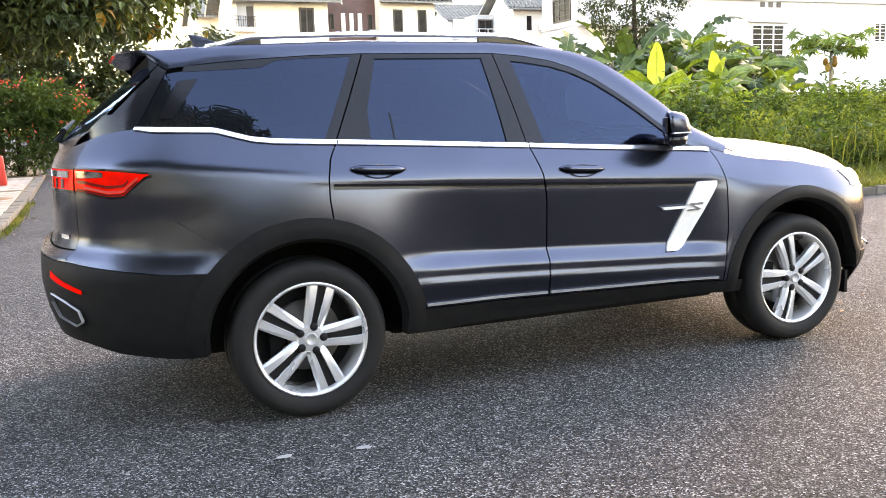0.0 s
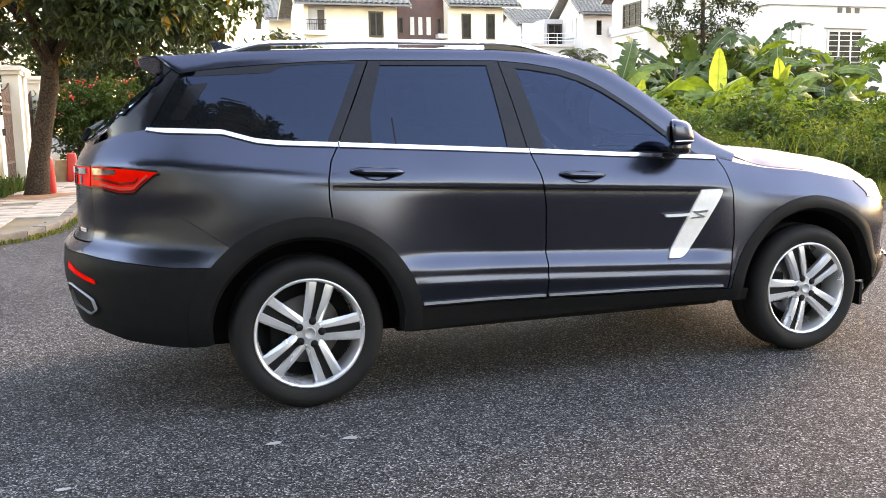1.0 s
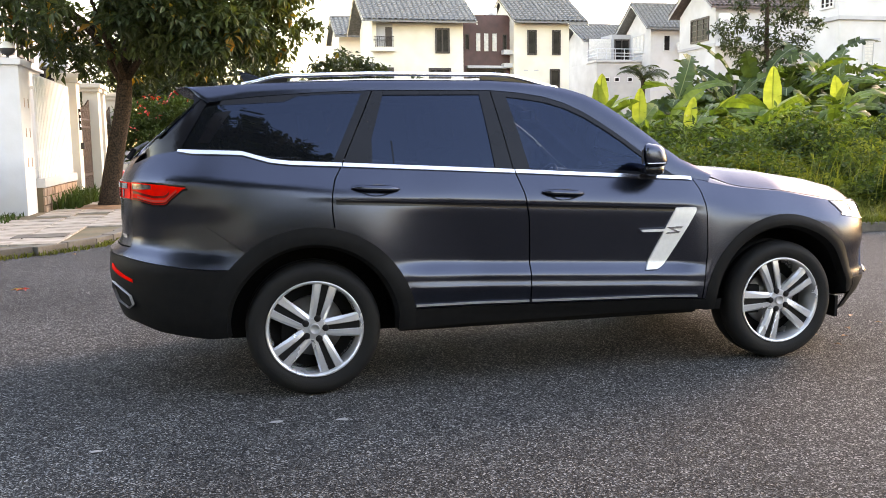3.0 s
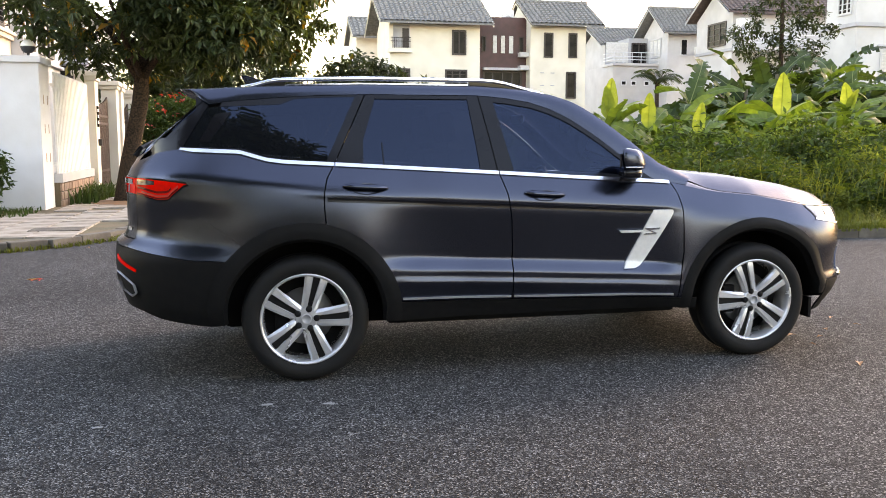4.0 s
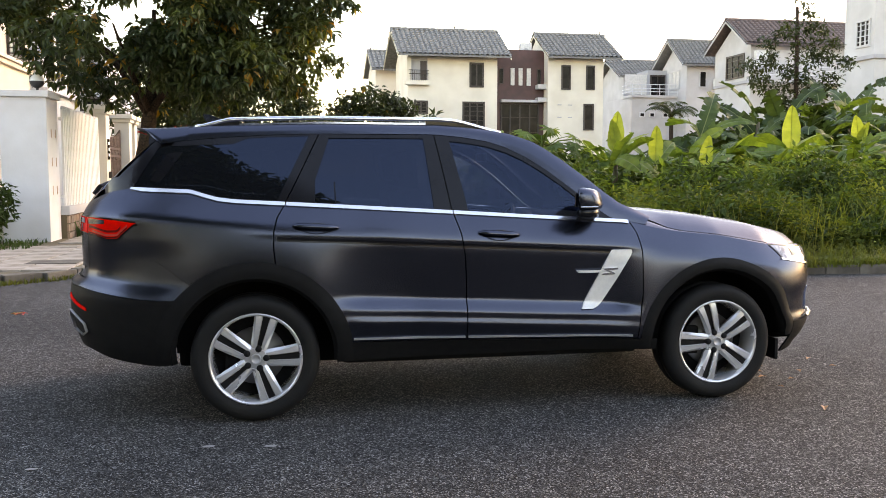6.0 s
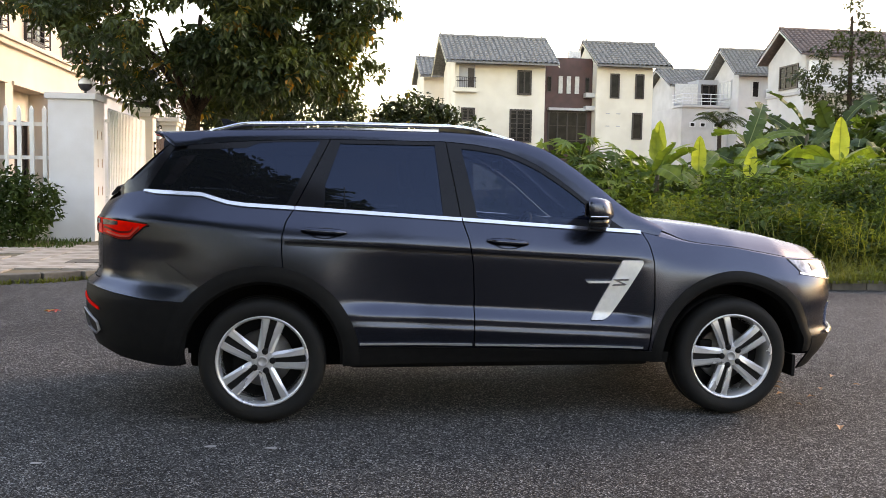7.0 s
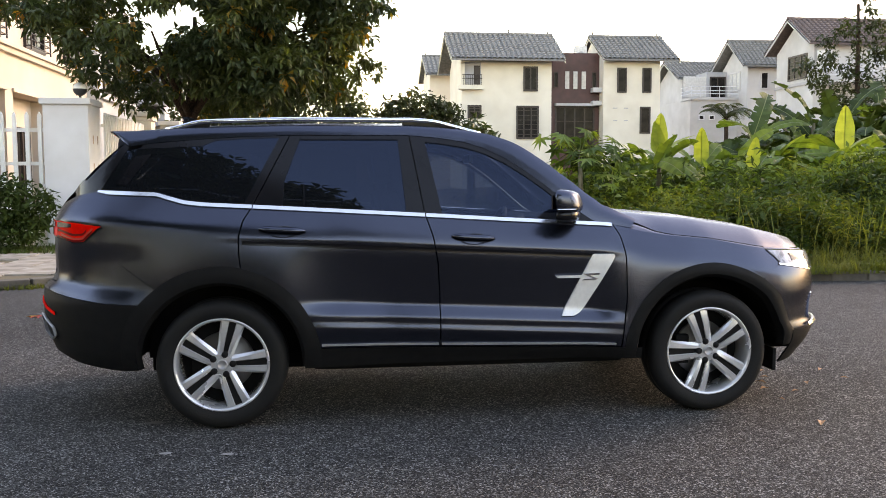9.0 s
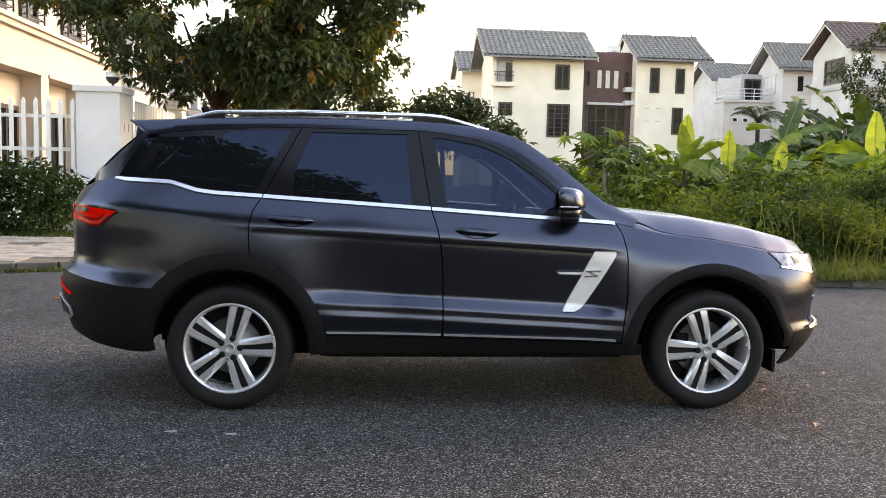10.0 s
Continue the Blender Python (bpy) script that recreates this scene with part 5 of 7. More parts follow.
def shell(s, z, side=-1, off=0.0):
    """A place on the body's skin: s runs along the side in x and round both ends; z is the height."""
    if s < X_REAR0:
        L = min(X_REAR0 - s, TAIL_LEN)
        u, v = float(np.interp(L, TAIL_S, TAIL_U)), float(np.interp(L, TAIL_S, TAIL_V))
        x = X_REAR0 - (X_REAR0 - lerp(XREAR, z) + off) * u
        y = v * (plan(x) - dent(s if s > -1.0 else -1.0, z) + off)
    elif s > X_FRONT0:
        L = min(s - X_FRONT0, ARC_LEN)
        u, v = float(np.interp(L, ARC_S, ARC_U)), float(np.interp(L, ARC_S, ARC_V))
        x = X_FRONT0 + (lerp(XFRONT, z) - X_FRONT0 + off) * u
        y = v * (plan(x) - dent(s, z) + off)
    else:
        x, y = s, plan(s) - dent(s, z) + off
    return Vector((x, side * y, z))


def s_of(x, z):
    """The run s along the skin at which it lies at x."""
    if x >= X_REAR0:
        return x
    lo, hi = S_REAR + 0.35, X_REAR0
    for _ in range(24):
        m_ = 0.5 * (lo + hi)
        if shell(m_, z, 1).x > x:
            hi = m_
        else:
            lo = m_
    return 0.5 * (lo + hi)


BELT_X = {}


def belt_at(x):
    """Belt height by true x, also round the rear corner."""
    if x >= X_REAR0:
        return lerp(BELT, x)
    k = round(x, 3)
    if k not in BELT_X:
        s_ = s_of(k, 1.31)
        p_ = shell(s_, lerp(BELT, s_) - 0.001, 1)
        BELT_X[k] = (lerp(BELT, s_), p_.y)
    return BELT_X[k][0]


def skin(bm, fn, nu, nv, lip=0.014, core=None):
    """A grid of fn(u, v), with a turned-in lip all round its rim."""
    g = [[bm.verts.new(fn(i / nu, j / nv)) for j in range(nv + 1)] for i in range(nu + 1)]
    faces = []
    for i in range(nu):
        for j in range(nv):
            q = (g[i][j], g[i + 1][j], g[i + 1][j + 1], g[i][j + 1])
            if len({tuple(round(c, 5) for c in v.co) for v in q}) == 4:
                faces.append(bm.faces.new(q))
    for f in faces:
        f.smooth = True
    if lip:
        ring = [g[i][0] for i in range(nu + 1)] + [g[nu][j] for j in range(1, nv + 1)] + [g[i][nv] for i in range(nu - 1, -1, -1)] + [g[0][j] for j in range(nv - 1, 0, -1)]
        top = [bm.verts.new(v.co) for v in ring]
        low = []
        for v in ring:
            c = Vector(core) if core else Vector((v.co.x * 0.9 + 0.14, 0, min(v.co.z, 0.9)))
            low.append(bm.verts.new(v.co + (c - v.co).normalized() * lip))
        for i in range(len(ring)):
            j = (i + 1) % len(ring)
            if (top[i].co - top[j].co).length > 1e-6:
                bm.faces.new((top[i], top[j], low[j], low[i]))
    return bm


def curve_patch(x0, x1, z0, z1, side, off=0.0, nu=24, nv=24, lip=0.014, surface=shell):
    """A panel of the skin between two upright lines x0(z), x1(z) and two level ones z0(x), z1(x)."""
    def place(u, v):
        z = 0.8
        x = 0.5
        for _ in range(14):
            x = x0(z) + (x1(z) - x0(z)) * u
            z = z0(x) + (z1(x) - z0(x)) * v
        return surface(x, z, side, off)
    return skin(bmesh.new(), place, nu, nv, lip)


def up_normals(bm):
    bmesh.ops.recalc_face_normals(bm, faces=bm.faces[:])
    return bm


def flip_out(bm):
    """Turns each face away from the car's middle."""
    for f in bm.faces:
        c = f.calc_center_median()
        if f.normal.length == 0:
            f.normal_update()
        if f.normal.dot(c - Vector((c.x * 0.9 + 0.14, 0, 0.85))) < 0:
            f.normal_flip()
    return bm


def panel(name, x0, x1, z0, z1, material, parent=None, off=0.0, nu=24, nv=24, sides=(-1, 1), label="", lip=0.014, surface=shell):
    out = []
    for s in sides:
        b = curve_patch(x0, x1, z0, z1, s, off, nu, nv, lip, surface)
        b.normal_update()
        out.append(part(name, flip_out(b), material, parent or car, label))
    return out


def const(v):
    return lambda _: v


def table(*pts):
    pts = sorted(pts)
    return lambda q: lerp(pts, q)


belt = table(*BELT)
ARCH_R = ARCH_RS[0.0]


def arch_or(base, grow=0.0):
    """A lower edge that climbs over the wheel openings."""
    def z(x):
        low = base(x)
        for cx, cz in ARCHES:
            d = abs(x - cx)
            r = ARCH_RS[cx] + grow
            if d < r:
                low = max(low, cz + math.sqrt(r * r - d * d))
        return low
    return z


G = 0.0035     # half of a panel gap
sill_top = table((0.3, 0.455), (0.54, 0.452), (1.23, 0.436), (2.26, 0.414), (2.6, 0.41))
SEAM_R = table((0.85, 0.135), (0.90, 0.118), (1.0, 0.108), (1.09, 0.110), (1.17, 0.130), (1.25, 0.180))
SEAM_M = table((0.40, 1.232), (0.73, 1.230), (0.92, 1.217), (1.07, 1.190), (1.20, 1.150))
SEAM_F = table((0.40, 2.295), (0.44, 2.300), (0.69, 2.328), (0.94, 2.322), (1.06, 2.300), (1.135, 2.258))
shoulder = lambda x: belt(x) - 0.002
bump_line = table((-1.7, 0.79), (-1.0, 0.775), (-0.6, 0.722), (-0.4, 0.712), (-0.2, 0.70))

# quarter panel down to the bumper's black base, wrapping to the tailgate cut
panel("quarter_panel", const(-1.02), lambda z: SEAM_R(max(z, 0.86)) - G, arch_or(bump_line), shoulder, M_PAINT, nu=64, nv=30, label="matte grey rear quarter")
# rear doors follow the wheel arch at their lower rear corner
def rdoor_rear(z):
    a = ARCHES[0]
    r = ARCH_R + 0.012
    dz = z - a[1]
    arch = a[0] + math.sqrt(max(0.0, r * r - dz * dz)) if abs(dz) < r else -9
    return max(SEAM_R(max(z, 0.85)) + G, arch)


doors = {}
for side in (-1, 1):
    doors["r", side] = panel("rear_door", rdoor_rear, lambda z: SEAM_M(z) - G, sill_top, shoulder, M_PAINT, nu=40, nv=44, sides=(side,))[0]
    doors["f", side] = panel("front_door", lambda z: SEAM_M(z) + G, lambda z: SEAM_F(z) - G, sill_top, shoulder, M_PAINT, nu=40, nv=44, sides=(side,))[0]


def fender_low(x):
    return arch_or(table((2.2, 0.414), (2.45, 0.41), (4, 0.41)))(x)


WING_END = table((0.40, 3.10), (0.79, 3.165), (0.885, 3.290), (0.975, 3.222))
lamp_low = table((3.2, 0.885), (3.29, 0.872), (3.60, 0.822), (3.75, 0.815), (5.0, 0.81))
panel("front_fender", lambda z: SEAM_F(z) + G, WING_END, fender_low, shoulder, M_PAINT, nu=56, nv=30, label="matte grey front wing")
# ends
rear_low = table((-1.9, 0.43), (-1.2, 0.42), (-1.0, 0.41), (-0.85, 0.370), (-0.6, 0.338), (-0.4, 0.332), (0, 0.33))
panel("rear_bumper", const(S_REAR), const(-1.02 - G), lambda x: bump_line(x), const(0.82), M_PAINT, nu=20, nv=6, label="matte grey bumper top")
panel("bumper_base", const(S_REAR), lambda z: -math.sqrt(max(0.0, 0.53 ** 2 - (z - 0.365) ** 2)) if z < 0.9 else -0.3, rear_low, lambda x: bump_line(x) - 0.004, M_TRIM, nu=44, nv=16, label="black plastic bumper base")
panel("tailgate", const(S_REAR), const(-1.02 - G), const(0.826), lambda x: belt(x) - 0.002, M_PAINT, nu=20, nv=16, label="matte grey tailgate")
front_low = table((2.85, 0.26), (3.40, 0.262), (3.62, 0.285), (3.95, 0.36), (4.6, 0.37))
panel("front_bumper", lambda z: max(WING_END(min(z, 0.885)) + G, 2.85 + math.sqrt(max(0, 0.518 ** 2 - (z - 0.365) ** 2))), const(S_FRONT), const(0.474), lambda x: lamp_low(x) - 0.004, M_PAINT, nu=30, nv=20, label="matte grey front bumper")
panel("bumper_lip", lambda z: 2.85 + math.sqrt(max(0, 0.53 ** 2 - (z - 0.365) ** 2)), const(S_FRONT), front_low, const(0.470), M_TRIM, nu=30, nv=8, off=0.006, label="black plastic front lip")
panel("lip_trim", const(3.52), const(S_FRONT), const(0.482), const(0.500), M_CHROME, nu=24, nv=3, off=0.022, label="silver front skid trim")
panel("grille", const(3.95), const(S_FRONT), const(0.56), const(0.83), M_GLOSSBLACK, nu=12, nv=8, off=0.008, label="black front grille")
for z in (0.6, 0.655, 0.71, 0.765):
    panel("grille_bar", const(3.97), const(S_FRONT), const(z), const(z + 0.018), M_CHROME, nu=10, nv=2, off=0.016)
panel("air_duct", lambda z: 3.62 + 0.5 * (z - 0.51), lambda z: 3.70 + 0.5 * (z - 0.51), const(0.51), const(0.66), M_CHROME, nu=6, nv=6, off=0.010, label="chrome corner duct surround")
panel("headlight", lambda z: WING_END(max(z, 0.885)) + 0.006, const(3.80), lambda x: lamp_low(x) + 0.012, lambda x: belt(x) - 0.008, M_CLEAR, nu=22, nv=8, off=0.002, label="clear headlight with chrome inner")
panel("headlight_rim", lambda z: 3.285, const(3.80), lamp_low, lambda x: lamp_low(x) + 0.011, M_CHROME, nu=18, nv=2, off=0.006, label="chrome lower rim")
panel("lamp_mask", const(3.40), const(3.50), const(0.893), const(0.935), M_GLOSSBLACK, nu=4, nv=3, off=0.005)
panel("lamp_mask", const(3.58), const(3.68), const(0.885), const(0.925), M_GLOSSBLACK, nu=4, nv=3, off=0.005)
panel("lamp_edge", lambda z: WING_END(max(z, 0.885)) + 0.001, lambda z: WING_END(max(z, 0.885)) + 0.010, const(0.887), lambda x: belt(x) - 0.008, M_GLOSSBLACK, nu=2, nv=6, off=0.004)

# black flares round the wheel openings
def flare(cx, cz, side, a0, a1):
    b = bmesh.new()
    def place(u, v):
        a = radians(a0 + (a1 - a0) * u)
        r = 0.466 + (ARCH_RS[cx] + 0.014 - 0.466) * v
        x, z = cx + r * math.cos(a), cz + r * math.sin(a)
        p = shell(x, max(z, 0.26), side)
        p.z = z
        p.y += side * (0.006 * math.sin(math.pi * min(1, v * 1.0 + 0.05)) + 0.004)
        return p
    skin(b, place, 48, 6, 0.05, (cx, 0, cz))
    b.normal_update()
    return part("wheel_arch_flare", flip_out(b), M_TRIM, car, "black plastic wheel arch flare")


for side in (-1, 1):
    flare(0.0, 0.365, side, 183, -3)
    flare(2.85, 0.365, side, 183, 2)
    for cx in (0.0, 2.85):
        b = bmesh.new()
        def liner(u, v, cx=cx, side=side):
            a = radians(3 + 174 * u)
            return Vector((cx + 0.468 * math.cos(a), side * (0.93 - 0.4 * v), 0.365 + 0.468 * math.sin(a)))
        skin(b, liner, 32, 4, 0)
        box(b, cx - 0.47, cx + 0.47, side * 0.53 - 0.005, side * 0.53 + 0.005, 0.34, 0.84)
        part("wheel_well", b, M_UNDER, car)

# sills, lower mouldings and chrome strips
panel("sill", const(0.46), const(2.42), table((0.4, 0.332), (2.4, 0.340)), lambda x: sill_top(x) - 0.006, M_TRIM, nu=40, nv=8, off=0.004, label="black plastic sill")
for side in (-1, 1):
    panel("sill_chrome", const(0.555), lambda z: SEAM_M(z) - 0.012, lambda x: sill_top(x) + 0.010, lambda x: sill_top(x) + 0.022, M_STRIP, doors["r", side], nu=30, nv=3, off=0.012, sides=(side,), label="chrome strip")
    panel("sill_chrome", lambda z: SEAM_M(z) + 0.008, const(2.262), lambda x: sill_top(x) + 0.010, lambda x: sill_top(x) + 0.022, M_STRIP, doors["f", side], nu=30, nv=3, off=0.012, sides=(side,), label="chrome strip")
    # black strip laid on the doors in place of the crease's own shade
    low = lambda x: 1.0705 - 0.0495 * x - 0.026
    panel("door_inlay", lambda z: SEAM_R(max(z, .85)) + 0.02, lambda z: SEAM_M(z) - 0.006, low, lambda x: low(x) + 0.024, M_GLOSSBLACK, doors["r", side], nu=30, nv=3, off=0.004, sides=(side,), label="black strip for the shade along the door crease")
    panel("door_inlay", lambda z: SEAM_M(z) + 0.006, const(2.13), low, lambda x: low(x) + 0.024, M_GLOSSBLACK, doors["f", side], nu=30, nv=3, off=0.004, sides=(side,), label="black strip for the shade along the door crease")
# belt chrome
CH = 0.018
panel("belt_chrome", const(-0.775), lambda z: SEAM_R(1.25) - 0.004, lambda x: belt(x) - CH * (0.5 + 0.5 * smooth01((x + 0.775) / 0.12)) + 0.006, lambda x: belt(x) + 0.008, M_CHROME, nu=44, nv=4, off=0.010, label="chrome belt strip")
for side in (-1, 1):
    panel("belt_chrome", lambda z: SEAM_R(1.25) + 0.002, lambda z: SEAM_M(1.19) - 0.003, lambda x: belt(x) - CH + 0.006, lambda x: belt(x) + 0.008, M_CHROME, doors["r", side], nu=30, nv=4, off=0.010, sides=(side,), label="chrome belt strip")
    panel("belt_chrome", lambda z: SEAM_M(1.19) + 0.003, const(2.255), lambda x: belt(x) - CH + 0.006, lambda x: belt(x) + 0.008, M_CHROME, doors["f", side], nu=30, nv=4, off=0.010, sides=(side,), label="chrome belt strip")

# ---- greenhouse ----
DLO_TOP = table((-0.75, 1.40), (-0.65, 1.505), (-0.56, 1.580), (-0.45, 1.600), (-0.30, 1.616), (-0.13, 1.630), (-0.05, 1.635), (0.10, 1.645), (0.38, 1.655), (1.08, 1.657), (1.25, 1.643), (1.41, 1.618), (1.53, 1.580), (1.64, 1.527), (1.75, 1.455), (1.84, 1.390), (1.97, 1.285), (2.08, 1.195), (2.16, 1.142), (2.24, 1.128), (2.40, 1.098))


def cabin(x, z, side=-1, off=0.0):
    """The glazed upper side, leaning in above the belt."""
    zb = belt_at(x)
    h = max(-0.03, z - zb)
    base = BELT_X[round(x, 3)][1] if x < X_REAR0 else shell(x, zb - 0.001, 1).y
    return Vector((x, side * (base - 0.012 - 0.40 * h - 0.22 * h * h + off), z))


def roof_edge(x):
    """The line where the side frame turns into roof or windscreen: (y, z)."""
    zt = DLO_TOP(x)
    p = cabin(x, zt, 1)
    rise = lerp([(-0.6, 0.075), (-0.45, 0.074), (-0.13, 0.070), (-0.05, 0.068), (0.10, 0.063), (1.0, 0.060), (1.4, 0.070), (1.7, 0.105), (2.0, 0.112), (2.14, 0.108), (2.24, 0.082), (2.40, 0.046)], x)
    return p.y - 0.055, zt + rise


def cab_panel(name, x0, x1, z0, z1, material, off=0.0, nu=16, nv=16, label="", parent=None, sides=(-1, 1), lip=0.012):
    return panel(name, x0, x1, z0, z1, material, parent, off, nu, nv, sides, label, lip, cabin)


glass_low = lambda x: belt_at(x) + (0.010 if x > -0.66 else -0.022)
dlo = lambda x: DLO_TOP(x) - 0.004
rear_edge = table((1.28, -0.902), (1.33, -0.856), (1.45, -0.730), (1.58, -0.588), (1.62, -0.545))
d_seam = table((1.25, 0.18), (1.655, 0.385))
rg_r, rg_f = table((1.24, 0.345), (1.384, 0.352), (1.64, 0.445)), table((1.22, 1.043), (1.64, 1.010))
f_seam = table((1.195, 1.150), (1.657, 1.080))
fg_r = table((1.19, 1.252), (1.64, 1.168))
QG_TOP = lambda x: min(DLO_TOP(x) - 0.014, lerp([(-0.60, 1.545), (-0.48, 1.572), (-0.14, 1.588), (-0.11, 1.590), (-0.03, 1.624), (0.0, 1.70)], x))
cab_panel("quarter_glass", lambda z: -0.665 + (z - 1.33) * 0.60, lambda z: d_seam(z) - 0.055, glass_low, QG_TOP, G_DARK, nu=60, nv=12, label="dark privacy quarter glass", off=0.002)
cab_panel("quarter_header", lambda z: -0.60 + (z - 1.33) * 0.60, lambda z: d_seam(z) - 0.055, QG_TOP, dlo, M_GLOSSBLACK, nu=60, nv=3, label="gloss black header over the quarter glass", off=0.004)
cab_panel("rear_pillar", rear_edge, lambda z: -0.669 + (z - 1.33) * 0.60, glass_low, dlo, M_GLOSSBLACK, nu=10, nv=14, label="gloss black rear pillar")
cab_panel("quarter_trim", lambda z: -0.60 + (z - 1.33) * 0.60, lambda z: -0.545 + (z - 1.33) * 0.72, lambda x: belt_at(x) + 0.045, lambda x: dlo(x) - 0.06, M_GLOSSBLACK, nu=4, nv=8, off=0.006, label="gloss black quarter window trim")
cab_panel("pillar_cover", lambda z: d_seam(z) - 0.055, lambda z: d_seam(z) - 0.004, glass_low, dlo, M_GLOSSBLACK, nu=4, nv=12)
for side in (-1, 1):
    one = dict(sides=(side,))
    rd, fd = doors["r", side], doors["f", side]
    cab_panel("window_frame", lambda z: d_seam(z) + 0.003, rg_r, glass_low, dlo, M_GLOSSBLACK, nu=6, nv=12, parent=rd, off=0.003, **one)
    cab_panel("window_glass", rg_r, rg_f, glass_low, lambda x: dlo(x) - 0.022, G_DARK, nu=16, nv=12, parent=rd, off=-0.004, label="dark privacy glass", **one)
    cab_panel("window_frame", rg_f, lambda z: f_seam(z) - 0.003, glass_low, dlo, M_GLOSSBLACK, nu=5, nv=12, parent=rd, off=0.003, **one)
    cab_panel("window_frame", rg_r, rg_f, lambda x: dlo(x) - 0.022, dlo, M_GLOSSBLACK, nu=16, nv=2, parent=rd, off=0.003, **one)
    cab_panel("window_bar", lambda z: 0.462 - (z - 1.24) * 0.03, lambda z: 0.469 - (z - 1.24) * 0.03, glass_low, lambda x: 1.37, M_GLOSSBLACK, nu=2, nv=6, parent=rd, off=0.0, **one)
    cab_panel("window_frame", lambda z: f_seam(z) + 0.003, fg_r, glass_low, lambda x: dlo(x), M_GLOSSBLACK, nu=5, nv=12, parent=fd, off=0.003, **one)
    cab_panel("window_glass", fg_r, const(2.03), glass_low, lambda x: max(glass_low(x) + 0.004, dlo(x) - 0.026), G_FRONT, nu=32, nv=14, parent=fd, off=-0.004, label="lightly tinted window glass", **one)
    cab_panel("window_frame", fg_r, const(2.16), lambda x: max(glass_low(x), dlo(x) - 0.030), lambda x: max(dlo(x), glass_low(x) + 0.002), M_GLOSSBLACK, nu=36, nv=2, parent=fd, off=0.003, **one)
    cab_panel("sail_panel", const(2.00), const(2.15), glass_low, lambda x: max(glass_low(x) + 0.002, dlo(x) - 0.02), M_GLOSSBLACK, nu=6, nv=6, parent=fd, off=0.002, **one)
    # painted cant rail and windscreen pillar
    b = bmesh.new()
    def rail_place(u, v, side=side):
        x = -0.366 + 2.746 * u
        a = cabin(x, DLO_TOP(x), 1)
        ey, ez = roof_edge(x)
        k = math.sin(math.pi * v) * 0.010
        return Vector((x + 0.05 * v * smooth01((x - 1.2) / 0.5), side * (a.y + (ey - a.y) * v + k), a.z + (ez - a.z) * v + k))
    skin(b, rail_place, 90, 5, 0.012, None)
    b.normal_update()
    part("roof_side", flip_out(b), M_PAINT, car, "matte grey roof side and windscreen pillar")


def top_skin(x0, x1, bow0, bow1, crown0, crown1, nu, nv, inset=0.0, off=0.0):
    b = bmesh.new()
    def place(u, v):
        x = x0 + (x1 - x0) * u
        ey, ez = roof_edge(x)
        w = 2 * v - 1
        bow, crown = bow0 + (bow1 - bow0) * u, crown0 + (crown1 - crown0) * u
        sh = 0.05 * smooth01((x - 1.2) / 0.5)
        return Vector((x + sh + bow * (1 - w * w), w * (ey - inset), ez + crown * (1 - w * w) + off))
    skin(b, place, nu, nv, 0.012, (0.9, 0, 0.9))
    b.normal_update()
    return flip_out(b)


part("roof", top_skin(-0.36, 1.20, 0.0, 0.045, 0.035, 0.040, 50, 24), M_PAINT, car, "matte grey roof")
part("windscreen", top_skin(1.205, 2.33, 0.045, 0.09, 0.040, 0.002, 30, 24, 0.0, -0.006), G_SCREEN, car, "clear windscreen glass")
# rear window between the pillars
b = bmesh.new()
def rear_glass(u, v):
    w = 2 * v - 1
    z = 1.612 - (0.282 + 0.05 * (1 - w * w)) * u
    x = rear_edge(z) + 0.008
    y = abs(cabin(x, z, 1).y) - 0.006
    return Vector((x - (0.05 + 0.035 * u) * (1 - w * w), w * y, z))
skin(b, rear_glass, 14, 20, 0.012, (0.5, 0, 1.4))
b.normal_update()
part("rear_window", flip_out(b), G_DARK, car, "dark rear window")
# tailgate shoulder below the rear window
b = bmesh.new()
def deck(u, v):
    w = 2 * v - 1
    a = rear_glass(1.0, v)
    s = S_REAR + abs(w) * (s_of(-0.885, 1.30) - S_REAR)
    e = shell(s, belt(s) - 0.003, 1 if w > 0 else -1)
    return a.lerp(e, u) + Vector((0, 0, 0.008 * math.sin(math.pi * u)))
skin(b, deck, 4, 24, 0)
b.normal_update()
part("tailgate_shoulder", flip_out(b), M_PAINT, car)
# spoiler: carries the roof line on over the rear window
b = bmesh.new()
def spoiler(u, v):
    w = 2 * v - 1
    x = -0.366 + (-0.70 + 0.366 + 0.085 * w ** 4) * u
    ey, ez = roof_edge(-0.366)
    return Vector((x, w * (ey + 0.004 - 0.015 * u), ez + 0.002 + 0.035 * (1 - w * w) * (1 - 0.2 * u) - 0.028 * u + 0.016 * u * u))
def under(u, v):
    p = spoiler(u, v)
    w = 2 * v - 1
    return p + Vector((0.006, 0, -0.012 - 0.040 * (1 - u) ** 1.5))
top_ = [[b.verts.new(spoiler(i / 12, j / 28)) for j in range(29)] for i in range(13)]
low_ = [[b.verts.new(under(i / 12, j / 28)) for j in range(29)] for i in range(13)]
for i in range(12):
    for j in range(28):
        b.faces.new((top_[i][j], top_[i][j + 1], top_[i + 1][j + 1], top_[i + 1][j])).smooth = True
        b.faces.new((low_[i][j], low_[i + 1][j], low_[i + 1][j + 1], low_[i][j + 1]))
    b.faces.new((top_[i][0], top_[i + 1][0], low_[i + 1][0], low_[i][0])), b.faces.new((top_[i][28], low_[i][28], low_[i + 1][28], top_[i + 1][28]))
for j in range(28):
    b.faces.new((top_[12][j], top_[12][j + 1], low_[12][j + 1], low_[12][j]))
up_normals(b)
spo = part("spoiler", b, M_PAINT, car, "matte grey roof spoiler")
